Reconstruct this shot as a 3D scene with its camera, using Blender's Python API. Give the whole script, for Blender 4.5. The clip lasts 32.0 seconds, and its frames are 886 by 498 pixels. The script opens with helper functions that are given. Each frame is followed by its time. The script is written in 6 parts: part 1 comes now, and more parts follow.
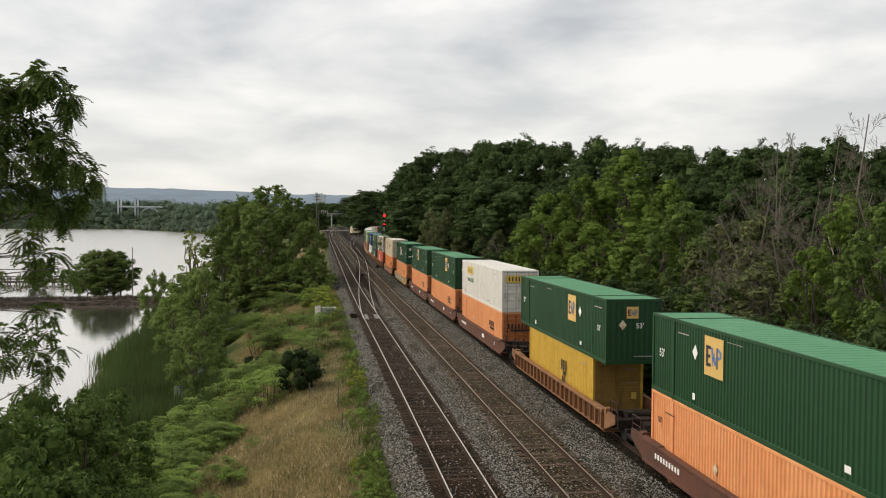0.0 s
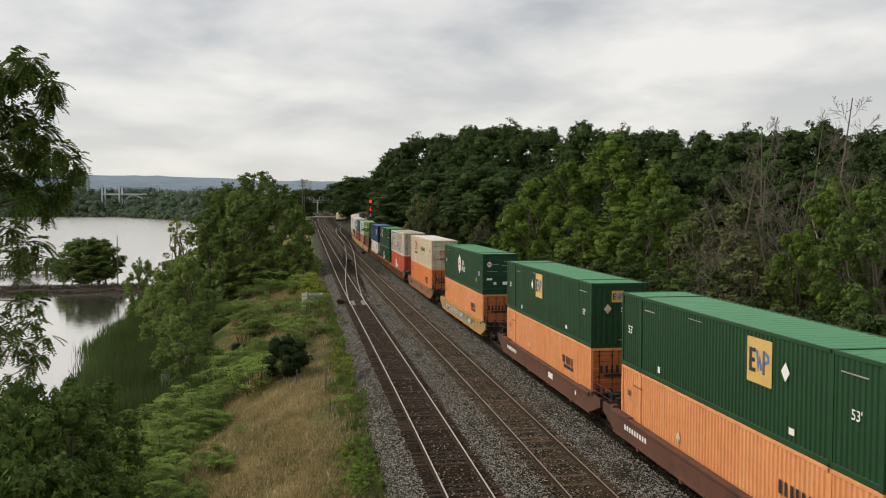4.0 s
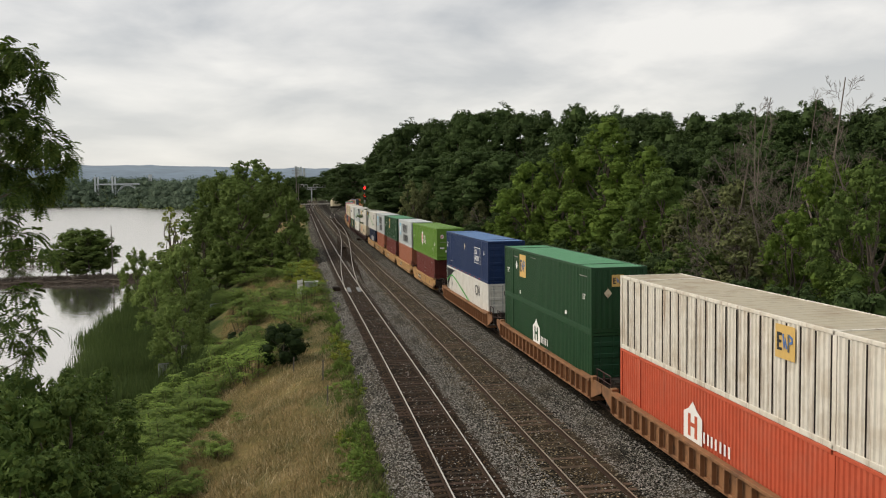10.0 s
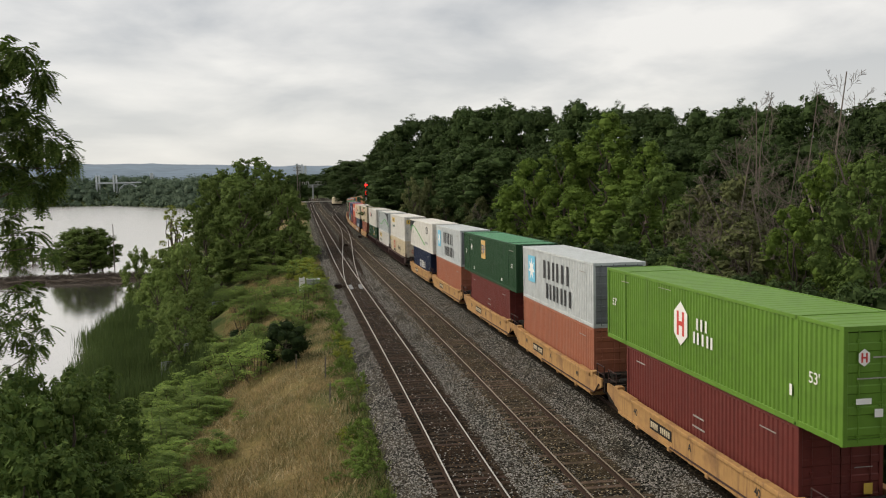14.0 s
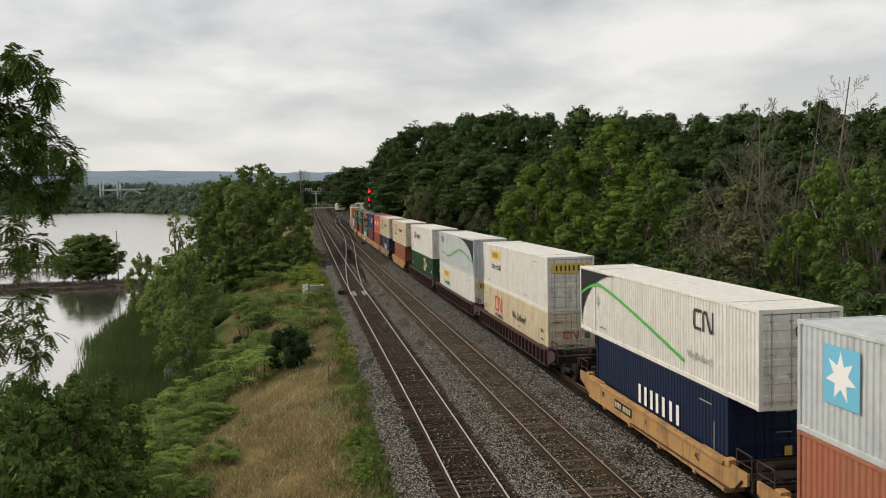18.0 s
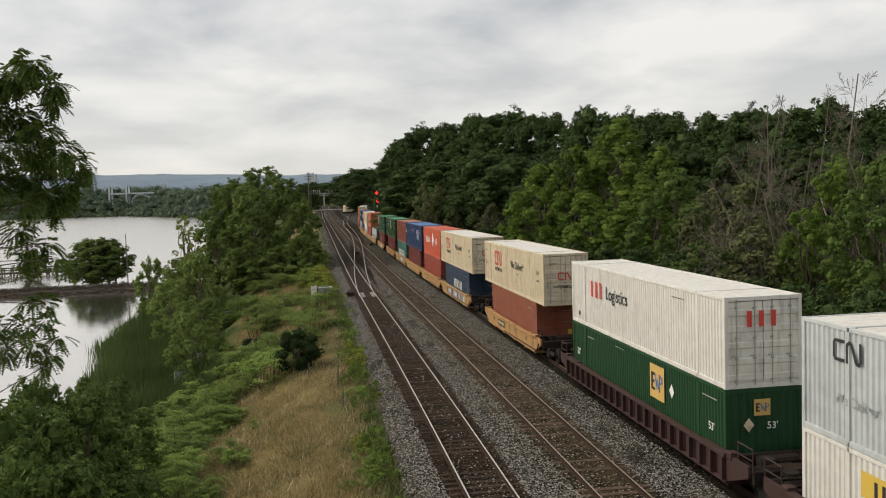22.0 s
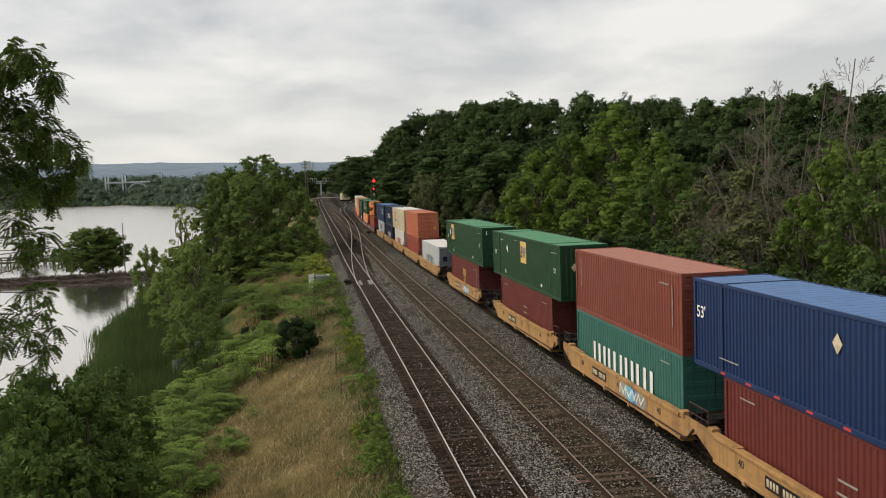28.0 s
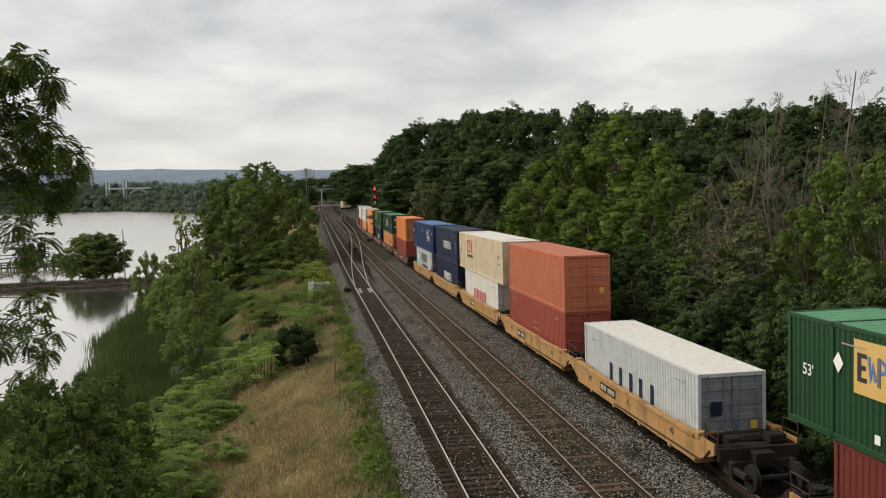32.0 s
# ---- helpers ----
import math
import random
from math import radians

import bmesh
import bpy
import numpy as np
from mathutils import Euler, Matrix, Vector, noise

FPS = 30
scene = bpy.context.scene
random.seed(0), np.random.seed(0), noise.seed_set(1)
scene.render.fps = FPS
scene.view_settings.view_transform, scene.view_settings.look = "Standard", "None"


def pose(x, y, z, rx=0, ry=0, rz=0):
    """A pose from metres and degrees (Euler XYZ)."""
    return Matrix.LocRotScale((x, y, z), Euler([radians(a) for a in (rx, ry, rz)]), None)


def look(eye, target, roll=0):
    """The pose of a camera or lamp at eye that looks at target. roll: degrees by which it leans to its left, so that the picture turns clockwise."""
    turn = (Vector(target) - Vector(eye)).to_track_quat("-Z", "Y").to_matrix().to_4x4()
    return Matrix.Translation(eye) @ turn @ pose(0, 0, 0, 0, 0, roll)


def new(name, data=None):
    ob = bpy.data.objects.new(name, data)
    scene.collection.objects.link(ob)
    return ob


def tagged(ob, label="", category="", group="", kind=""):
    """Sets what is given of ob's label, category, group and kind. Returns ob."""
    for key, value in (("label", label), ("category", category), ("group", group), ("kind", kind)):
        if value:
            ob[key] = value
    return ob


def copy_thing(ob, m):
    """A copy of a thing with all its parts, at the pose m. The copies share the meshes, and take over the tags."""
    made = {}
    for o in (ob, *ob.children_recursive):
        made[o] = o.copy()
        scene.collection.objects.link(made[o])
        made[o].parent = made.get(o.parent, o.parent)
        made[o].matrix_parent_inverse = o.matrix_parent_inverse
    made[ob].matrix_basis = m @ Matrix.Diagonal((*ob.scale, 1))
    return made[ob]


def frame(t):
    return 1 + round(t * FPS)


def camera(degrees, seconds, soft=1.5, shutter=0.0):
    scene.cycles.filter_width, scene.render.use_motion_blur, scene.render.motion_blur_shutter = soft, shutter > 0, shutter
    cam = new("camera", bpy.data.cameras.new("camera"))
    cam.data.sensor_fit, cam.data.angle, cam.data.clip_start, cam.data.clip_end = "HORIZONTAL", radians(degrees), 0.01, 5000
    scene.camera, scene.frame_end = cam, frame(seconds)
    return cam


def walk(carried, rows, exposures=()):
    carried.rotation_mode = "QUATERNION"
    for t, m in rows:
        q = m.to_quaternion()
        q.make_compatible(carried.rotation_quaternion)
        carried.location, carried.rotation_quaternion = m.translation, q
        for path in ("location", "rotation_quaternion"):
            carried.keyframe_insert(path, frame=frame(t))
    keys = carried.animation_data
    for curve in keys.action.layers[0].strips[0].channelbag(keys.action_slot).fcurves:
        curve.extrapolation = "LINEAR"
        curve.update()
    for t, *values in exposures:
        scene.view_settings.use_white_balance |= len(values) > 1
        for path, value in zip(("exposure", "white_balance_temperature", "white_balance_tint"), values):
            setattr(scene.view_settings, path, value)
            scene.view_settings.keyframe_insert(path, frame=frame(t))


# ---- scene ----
cam = camera(53.85, 32.0, soft=1.1)
EYE = (-5.22, 0.0, 9.485)


def held(yaw, pitch, roll):
    """The pose of the camera held at the rail of the footbridge."""
    return pose(*EYE, 0, 0, yaw) @ pose(0, 0, 0, 90 + pitch) @ pose(0, 0, 0, 0, 0, roll)


walk(cam, [(t, held(a, b, c)) for t, a, b, c in (
    (0, -7.98, -1.91, 0.36), (0.5, -7.98, -1.91, 0.17), (1, -8.03, -1.80, 0.12), (1.5, -8.03, -1.56, 0.06),
    (2, -8.14, -1.15, 0.00), (2.5, -8.18, -0.92, -0.14), (3, -8.25, -1.07, -0.02), (3.5, -8.54, -1.99, 0.03),
    (5.5, -9.37, -3.72, -0.08), (6, -9.21, -3.48, -0.09), (6.5, -9.17, -3.43, -0.15), (7, -9.12, -3.25, -0.31),
    (7.5, -9.18, -3.34, -0.34), (8, -9.31, -3.50, -0.38), (8.5, -9.31, -3.68, -0.56), (9, -9.36, -3.59, -0.63),
    (9.5, -9.30, -3.63, -0.68), (10, -9.19, -3.81, -0.82), (10.5, -9.09, -3.77, -0.85), (11, -8.96, -3.74, -0.89),
    (11.5, -8.92, -3.64, -0.89), (12, -9.00, -3.56, -1.00), (12.5, -9.01, -3.68, -1.06), (13, -8.93, -3.85, -1.13),
    (13.5, -8.97, -3.97, -1.10), (14, -9.08, -4.02, -1.15), (14.5, -8.95, -3.78, -1.07), (16.5, -9.02, -3.42, -1.30),
    (17, -9.07, -3.52, -1.39), (17.5, -9.00, -3.56, -1.25), (18, -8.88, -3.61, -1.26), (18.5, -8.88, -3.76, -1.28),
    (19, -8.60, -3.83, -1.24), (19.5, -8.43, -4.03, -1.32), (20, -8.34, -4.14, -1.31), (20.5, -8.39, -3.90, -1.51),
    (21, -8.49, -3.68, -1.63), (21.5, -8.39, -3.45, -1.69), (22, -8.34, -3.54, -1.79), (22.5, -8.06, -3.53, -1.90),
    (23, -8.04, -3.29, -1.92), (23.5, -8.16, -3.18, -1.86), (24, -8.29, -3.28, -1.83), (24.5, -8.46, -3.48, -1.68),
    (25, -8.53, -3.35, -1.52), (25.5, -8.37, -3.29, -1.53), (27.5, -8.63, -4.35, -1.92), (28, -8.49, -4.37, -2.06),
    (28.5, -8.43, -4.44, -2.06), (29, -8.45, -4.75, -2.07), (29.5, -8.54, -4.71, -2.13), (30, -8.64, -4.32, -2.08),
    (30.5, -8.65, -4.11, -1.98), (31, -8.60, -3.91, -1.79), (31.5, -8.54, -3.81, -1.62), (32, -8.50, -3.80, -1.59),
)], exposures=((0, 0.14, 6850, 10), (3.0, -0.02, 6850, 10), (5.5, 0.03, 6850, 10), (14.0, 0.0, 6850, 10), (32, 0.0, 6850, 10)))

# light: a bright overcast evening sky and a wide, weak sun behind the cloud
world = bpy.data.worlds.new("sky")
scene.world = world
world.use_nodes = True
wn, wl = world.node_tree.nodes, world.node_tree.links
wn.clear()
SUN_UP, SUN_TURN = 40.0, 293.0


def sky_nodes():
    out = wn.new("ShaderNodeOutputWorld")
    bg = wn.new("ShaderNodeBackground")
    bg.inputs[1].default_value = 1.03
    sky = wn.new("ShaderNodeTexSky")
    sky.sky_type, sky.sun_disc = "NISHITA", False
    sky.sun_elevation, sky.sun_rotation = radians(SUN_UP), radians(SUN_TURN)
    dim = wn.new("ShaderNodeMix")
    dim.data_type, dim.blend_type = "RGBA", "MULTIPLY"
    dim.inputs[0].default_value = 1.0
    dim.inputs[7].default_value = (0.08, 0.08, 0.08, 1)
    wl.new(sky.outputs[0], dim.inputs[6])
    geo = wn.new("ShaderNodeTexCoord")
    sep = wn.new("ShaderNodeSeparateXYZ")
    wl.new(geo.outputs["Generated"], sep.inputs[0])
    # cloud deck: the direction laid onto a flat layer overhead
    add = wn.new("ShaderNodeMath"); add.operation = "ADD"; add.inputs[1].default_value = 0.22
    mx = wn.new("ShaderNodeMath"); mx.operation = "MAXIMUM"; mx.inputs[1].default_value = 0.0
    wl.new(sep.outputs[2], mx.inputs[0]); wl.new(mx.outputs[0], add.inputs[0])
    vec = wn.new("ShaderNodeCombineXYZ")
    for n in (0, 1):
        dv = wn.new("ShaderNodeMath"); dv.operation = "DIVIDE"
        wl.new(sep.outputs[n], dv.inputs[0]); wl.new(add.outputs[0], dv.inputs[1]); wl.new(dv.outputs[0], vec.inputs[n])
    noise_a = wn.new("ShaderNodeTexNoise")
    noise_a.inputs["Scale"].default_value, noise_a.inputs["Detail"].default_value = 1.35, 7.0
    noise_a.inputs["Roughness"].default_value, noise_a.inputs["Distortion"].default_value = 0.52, 0.2
    wl.new(vec.outputs[0], noise_a.inputs["Vector"])
    ramp = wn.new("ShaderNodeValToRGB")
    ramp.color_ramp.elements[0].position, ramp.color_ramp.elements[0].color = 0.38, (0.50, 0.535, 0.585, 1)
    ramp.color_ramp.elements[1].position, ramp.color_ramp.elements[1].color = 0.62, (0.93, 0.935, 0.94, 1)
    wl.new(noise_a.outputs[0], ramp.inputs[0])
    # paler, warmer towards the horizon
    hor = wn.new("ShaderNodeMapRange")
    hor.inputs["From Min"].default_value, hor.inputs["From Max"].default_value = 0.0, 0.22
    hor.inputs["To Min"].default_value, hor.inputs["To Max"].default_value = 0.75, 0.0
    wl.new(sep.outputs[2], hor.inputs["Value"])
    pale = wn.new("ShaderNodeMix"); pale.data_type = "RGBA"
    pale.inputs[7].default_value = (0.83, 0.835, 0.82, 1)
    wl.new(hor.outputs[0], pale.inputs[0]); wl.new(ramp.outputs[0], pale.inputs[6])
    mix = wn.new("ShaderNodeMix"); mix.data_type = "RGBA"
    mix.inputs[0].default_value = 0.88
    wl.new(dim.outputs[2], mix.inputs[6]); wl.new(pale.outputs[2], mix.inputs[7])
    wl.new(mix.outputs[2], bg.inputs[0]); wl.new(bg.outputs[0], out.inputs[0])


sky_nodes()
sun = new("sun", bpy.data.lights.new("sun", "SUN"))
sun.data.energy, sun.data.angle, sun.data.color = 2.5, radians(24), (1.0, 0.94, 0.83)
sun.matrix_world = look((0, 0, 100), (60, -25, 45))

# ---- materials ----


def mat(name, base, rough=0.8, metal=0.0, grain=0.0, scale=6.0, stain=0.0, stain_scale=0.7, stain_col=None, bump=0.0,
        obj_var=0.0, island_var=0.0, coat=0.0, translucent=0.0, streak=None, dull=0.5):
    """A surface with fine grain, broad stains and a little relief, at real-world size."""
    m = bpy.data.materials.new(name)
    m.use_nodes = True
    nt = m.node_tree
    ns, ls = nt.nodes, nt.links
    b = ns["Principled BSDF"]
    b.inputs["Roughness"].default_value, b.inputs["Metallic"].default_value = rough, metal
    b.inputs["Specular IOR Level"].default_value = dull
    if coat:
        b.inputs["Coat Weight"].default_value = coat
    tc = ns.new("ShaderNodeTexCoord")
    col = ns.new("ShaderNodeRGB")
    col.outputs[0].default_value = (*base, 1)
    last = col.outputs[0]

    def mixed(a, fac, colour, blend="MIX"):
        mx = ns.new("ShaderNodeMix")
        mx.data_type, mx.blend_type = "RGBA", blend
        ls.new(fac, mx.inputs[0])
        ls.new(a, mx.inputs[6])
        if isinstance(colour, tuple):
            mx.inputs[7].default_value = (*colour, 1)
        else:
            ls.new(colour, mx.inputs[7])
        return mx.outputs[2]

    def spread(out, lo, hi, to_lo=0.0, to_hi=1.0):
        mr = ns.new("ShaderNodeMapRange")
        for key, val in (("From Min", lo), ("From Max", hi), ("To Min", to_lo), ("To Max", to_hi)):
            mr.inputs[key].default_value = val
        ls.new(out, mr.inputs["Value"])
        return mr.outputs[0]

    fine = ns.new("ShaderNodeTexNoise")
    fine.inputs["Scale"].default_value, fine.inputs["Detail"].default_value = scale, 4.0
    ls.new(tc.outputs["Object"], fine.inputs["Vector"])
    if grain:
        dark = tuple(c * (1 - grain) for c in base)
        last = mixed(last, spread(fine.outputs[0], 0.35, 0.65), dark)
    if stain:
        wide = ns.new("ShaderNodeTexNoise")
        wide.inputs["Scale"].default_value, wide.inputs["Detail"].default_value = stain_scale, 6.0
        wide.inputs["Roughness"].default_value = 0.62
        ls.new(tc.outputs["Object"], wide.inputs["Vector"])
        last = mixed(last, spread(wide.outputs[0], 0.48, 0.72, 0, stain), stain_col or tuple(c * 0.45 for c in base))
    if streak:
        mp = ns.new("ShaderNodeMapping")
        mp.inputs["Scale"].default_value = (3.2, 3.2, 0.28)
        ls.new(tc.outputs["Object"], mp.inputs[0])
        run = ns.new("ShaderNodeTexNoise")
        run.inputs["Scale"].default_value, run.inputs["Detail"].default_value, run.inputs["Roughness"].default_value = 1.0, 5.0, 0.7
        ls.new(mp.outputs[0], run.inputs["Vector"])
        last = mixed(last, spread(run.outputs[0], 0.52, 0.74, 0, streak[1]), streak[0])
    if obj_var or island_var:
        hsv = ns.new("ShaderNodeHueSaturation")
        src = ns.new("ShaderNodeNewGeometry").outputs["Random Per Island"] if island_var else ns.new("ShaderNodeObjectInfo").outputs["Random"]
        amount = island_var or obj_var
        ls.new(spread(src, 0, 1, 1 - amount, 1 + amount), hsv.inputs["Value"])
        ls.new(spread(src, 0, 1, 0.5 + 0.05 * amount, 0.5 - 0.05 * amount), hsv.inputs["Hue"])
        ls.new(last, hsv.inputs["Color"])
        last = hsv.outputs[0]
        if island_var and obj_var:
            h2 = ns.new("ShaderNodeHueSaturation")
            oi = ns.new("ShaderNodeObjectInfo")
            ls.new(spread(oi.outputs["Random"], 0, 1, 1 - obj_var, 1 + obj_var), h2.inputs["Value"])
            ls.new(last, h2.inputs["Color"])
            last = h2.outputs[0]
    ls.new(last, b.inputs["Base Color"])
    if bump:
        bp = ns.new("ShaderNodeBump")
        bp.inputs["Strength"].default_value, bp.inputs["Distance"].default_value = min(1.0, bump * 10), bump
        ls.new(fine.outputs[0], bp.inputs["Height"])
        ls.new(bp.outputs[0], b.inputs["Normal"])
    if translucent:
        tr = ns.new("ShaderNodeBsdfTranslucent")
        ls.new(last, tr.inputs["Color"])
        ms = ns.new("ShaderNodeMixShader")
        ms.inputs[0].default_value = translucent
        ls.new(b.outputs[0], ms.inputs[1])
        ls.new(tr.outputs[0], ms.inputs[2])
        ls.new(ms.outputs[0], ns["Material Output"].inputs[0])
    return m


def leaf_mat(name, base, var=0.16, obj_var=0.2):
    return mat(name, base, rough=0.85, dull=0.15, grain=0.0, scale=3.0, stain=0.5, stain_scale=0.5, stain_col=tuple(c * 0.6 for c in base),
               island_var=var, obj_var=obj_var, translucent=0.25)


LEAF_DARK = leaf_mat("oak_leaves", (0.052, 0.084, 0.026))
LEAF_MID = leaf_mat("mixed_leaves", (0.100, 0.152, 0.037))
LEAF_SLOPE = leaf_mat("slope_leaves", (0.165, 0.228, 0.062))
LEAF_LIGHT = leaf_mat("locust_leaves", (0.118, 0.180, 0.032))
LEAF_YELLOW = leaf_mat("yellowing_leaves", (0.22, 0.25, 0.04))
LEAF_SUMAC = leaf_mat("sumac_leaves", (0.136, 0.200, 0.042), 0.25, 0.36)
LEAF_REED = leaf_mat("reeds", (0.092, 0.136, 0.042))
LEAF_GREY = leaf_mat("olive_grey_leaves", (0.150, 0.166, 0.068))
# Haze is painted in: a paler, bluer leaf colour for far woods.
LEAF_FAR = leaf_mat("hazed_leaves", (0.098, 0.138, 0.092), 0.3)
LEAF_NEAR_DARK = leaf_mat("shaded_leaves", (0.078, 0.122, 0.029), 0.3)
LEAF_BANK = leaf_mat("bank_leaves", (0.110, 0.158, 0.040))
BARK = mat("bark", (0.11, 0.085, 0.065), 0.95, grain=0.5, scale=14, bump=0.02)
BARE = mat("bare_twigs", (0.150, 0.122, 0.098), 0.95, grain=0.3, scale=20)
STEEL = mat("worn_rail_head", (0.78, 0.72, 0.62), 0.36, 1.0, grain=0.15, scale=30)
RUST = mat("rusty_rail_side", (0.052, 0.033, 0.024), 0.9, grain=0.4, scale=20, dull=0.1)
DULL = mat("dull_rail_head", (0.42, 0.35, 0.27), 0.5, 0.7, grain=0.3, scale=20)
TIE = mat("weathered_tie", (0.060, 0.040, 0.028), 0.95, grain=0.5, scale=9, stain=0.6, stain_scale=2.0, stain_col=(0.045, 0.034, 0.028), obj_var=0.3, bump=0.01, dull=0.1)
TIE_OLD = mat("pale_tie", (0.100, 0.074, 0.050), 0.95, grain=0.5, scale=9, stain=0.7, stain_scale=2.0, stain_col=(0.055, 0.042, 0.031), obj_var=0.45, bump=0.01, dull=0.1)
FAR_CONCRETE = mat("distant_concrete", (0.50, 0.53, 0.56), 0.9, grain=0.1, scale=0.5, stain=0.2, stain_scale=0.1)
CONCRETE = mat("concrete", (0.42, 0.40, 0.36), 0.9, grain=0.2, scale=5, stain=0.5)
GALV = mat("galvanised_steel", (0.45, 0.46, 0.46), 0.5, 0.6, grain=0.15, scale=10)
BLACK = mat("black_steel", (0.022, 0.020, 0.018), 0.7, grain=0.3, scale=8, stain=0.5, stain_col=(0.07, 0.045, 0.03), dull=0.15)
GREY_PAINT = mat("grey_paint", (0.33, 0.35, 0.34), 0.6, grain=0.1, stain=0.3)
WOOD = mat("grey_wood", (0.17, 0.15, 0.125), 0.9, grain=0.4, scale=8)


def glow(name, colour, power):
    m = bpy.data.materials.new(name)
    m.use_nodes = True
    b = m.node_tree.nodes["Principled BSDF"]
    b.inputs["Base Color"].default_value = (*colour, 1)
    b.inputs["Emission Color"].default_value, b.inputs["Emission Strength"].default_value = (*colour, 1), power
    return m


RED_LIGHT = glow("red_signal_light", (1.0, 0.012, 0.012), 5.0)


def spread_in(ns, ls, out, lo, hi):
    mr = ns.new("ShaderNodeMapRange")
    mr.inputs["From Min"].default_value, mr.inputs["From Max"].default_value = lo, hi
    ls.new(out, mr.inputs["Value"])
    return mr.outputs[0]


def land_mat():
    """Ground cover: dry tan grass, green weeds and bare soil in patches."""
    m = bpy.data.materials.new("ground_cover")
    m.use_nodes = True
    ns, ls = m.node_tree.nodes, m.node_tree.links
    b = ns["Principled BSDF"]
    b.inputs["Roughness"].default_value = 0.95
    b.inputs["Specular IOR Level"].default_value = 0.1
    tc = ns.new("ShaderNodeTexCoord")

    def nz(scale, detail, rough=0.6):
        n = ns.new("ShaderNodeTexNoise")
        n.inputs["Scale"].default_value, n.inputs["Detail"].default_value, n.inputs["Roughness"].default_value = scale, detail, rough
        ls.new(tc.outputs["Object"], n.inputs["Vector"])
        return n.outputs[0]

    def ramp(src, *stops):
        r = ns.new("ShaderNodeValToRGB")
        while len(r.color_ramp.elements) < len(stops):
            r.color_ramp.elements.new(0.5)
        for e, (p, c) in zip(r.color_ramp.elements, stops):
            e.position, e.color = p, (*c, 1)
        ls.new(src, r.inputs[0])
        return r.outputs[0]

    wide = ramp(nz(0.16, 6.0), (0.40, (0.04, 0.07, 0.02)), (0.55, (0.07, 0.095, 0.03)), (0.68, (0.14, 0.125, 0.06)))
    sep = ns.new("ShaderNodeSeparateXYZ")
    ls.new(tc.outputs["Object"], sep.inputs[0])
    wob = ns.new("ShaderNodeMath")
    wob.operation, wob.inputs[1].default_value = "MULTIPLY_ADD", 9.0
    ls.new(nz(0.22, 4.0), wob.inputs[0])
    ls.new(sep.outputs[0], wob.inputs[2])
    shelf = ramp(spread_in(ns, ls, wob.outputs[0], -12.0, 4.0), (0.10, (0, 0, 0)), (0.26, (1, 1, 1)), (0.70, (1, 1, 1)), (0.80, (0, 0, 0)))
    dry = ramp(nz(0.5, 6.0), (0.36, (0.12, 0.120, 0.045)), (0.5, (0.195, 0.155, 0.065)), (0.66, (0.26, 0.195, 0.095)))
    both = ns.new("ShaderNodeMix")
    both.data_type = "RGBA"
    ls.new(shelf, both.inputs[0])
    ls.new(wide, both.inputs[6])
    ls.new(dry, both.inputs[7])
    wide = both.outputs[2]
    fine = ramp(nz(5.0, 6.0, 0.75), (0.3, (0.45, 0.45, 0.42)), (0.7, (1.15, 1.1, 1.0)))
    mx = ns.new("ShaderNodeMix")
    mx.data_type, mx.blend_type = "RGBA", "MULTIPLY"
    mx.inputs[0].default_value = 1.0
    ls.new(wide, mx.inputs[6])
    ls.new(fine, mx.inputs[7])
    ls.new(mx.outputs[2], b.inputs["Base Color"])
    bp = ns.new("ShaderNodeBump")
    bp.inputs["Strength"].default_value, bp.inputs["Distance"].default_value = 0.8, 0.12
    ls.new(nz(7.0, 5.0, 0.7), bp.inputs["Height"])
    ls.new(bp.outputs[0], b.inputs["Normal"])
    return m


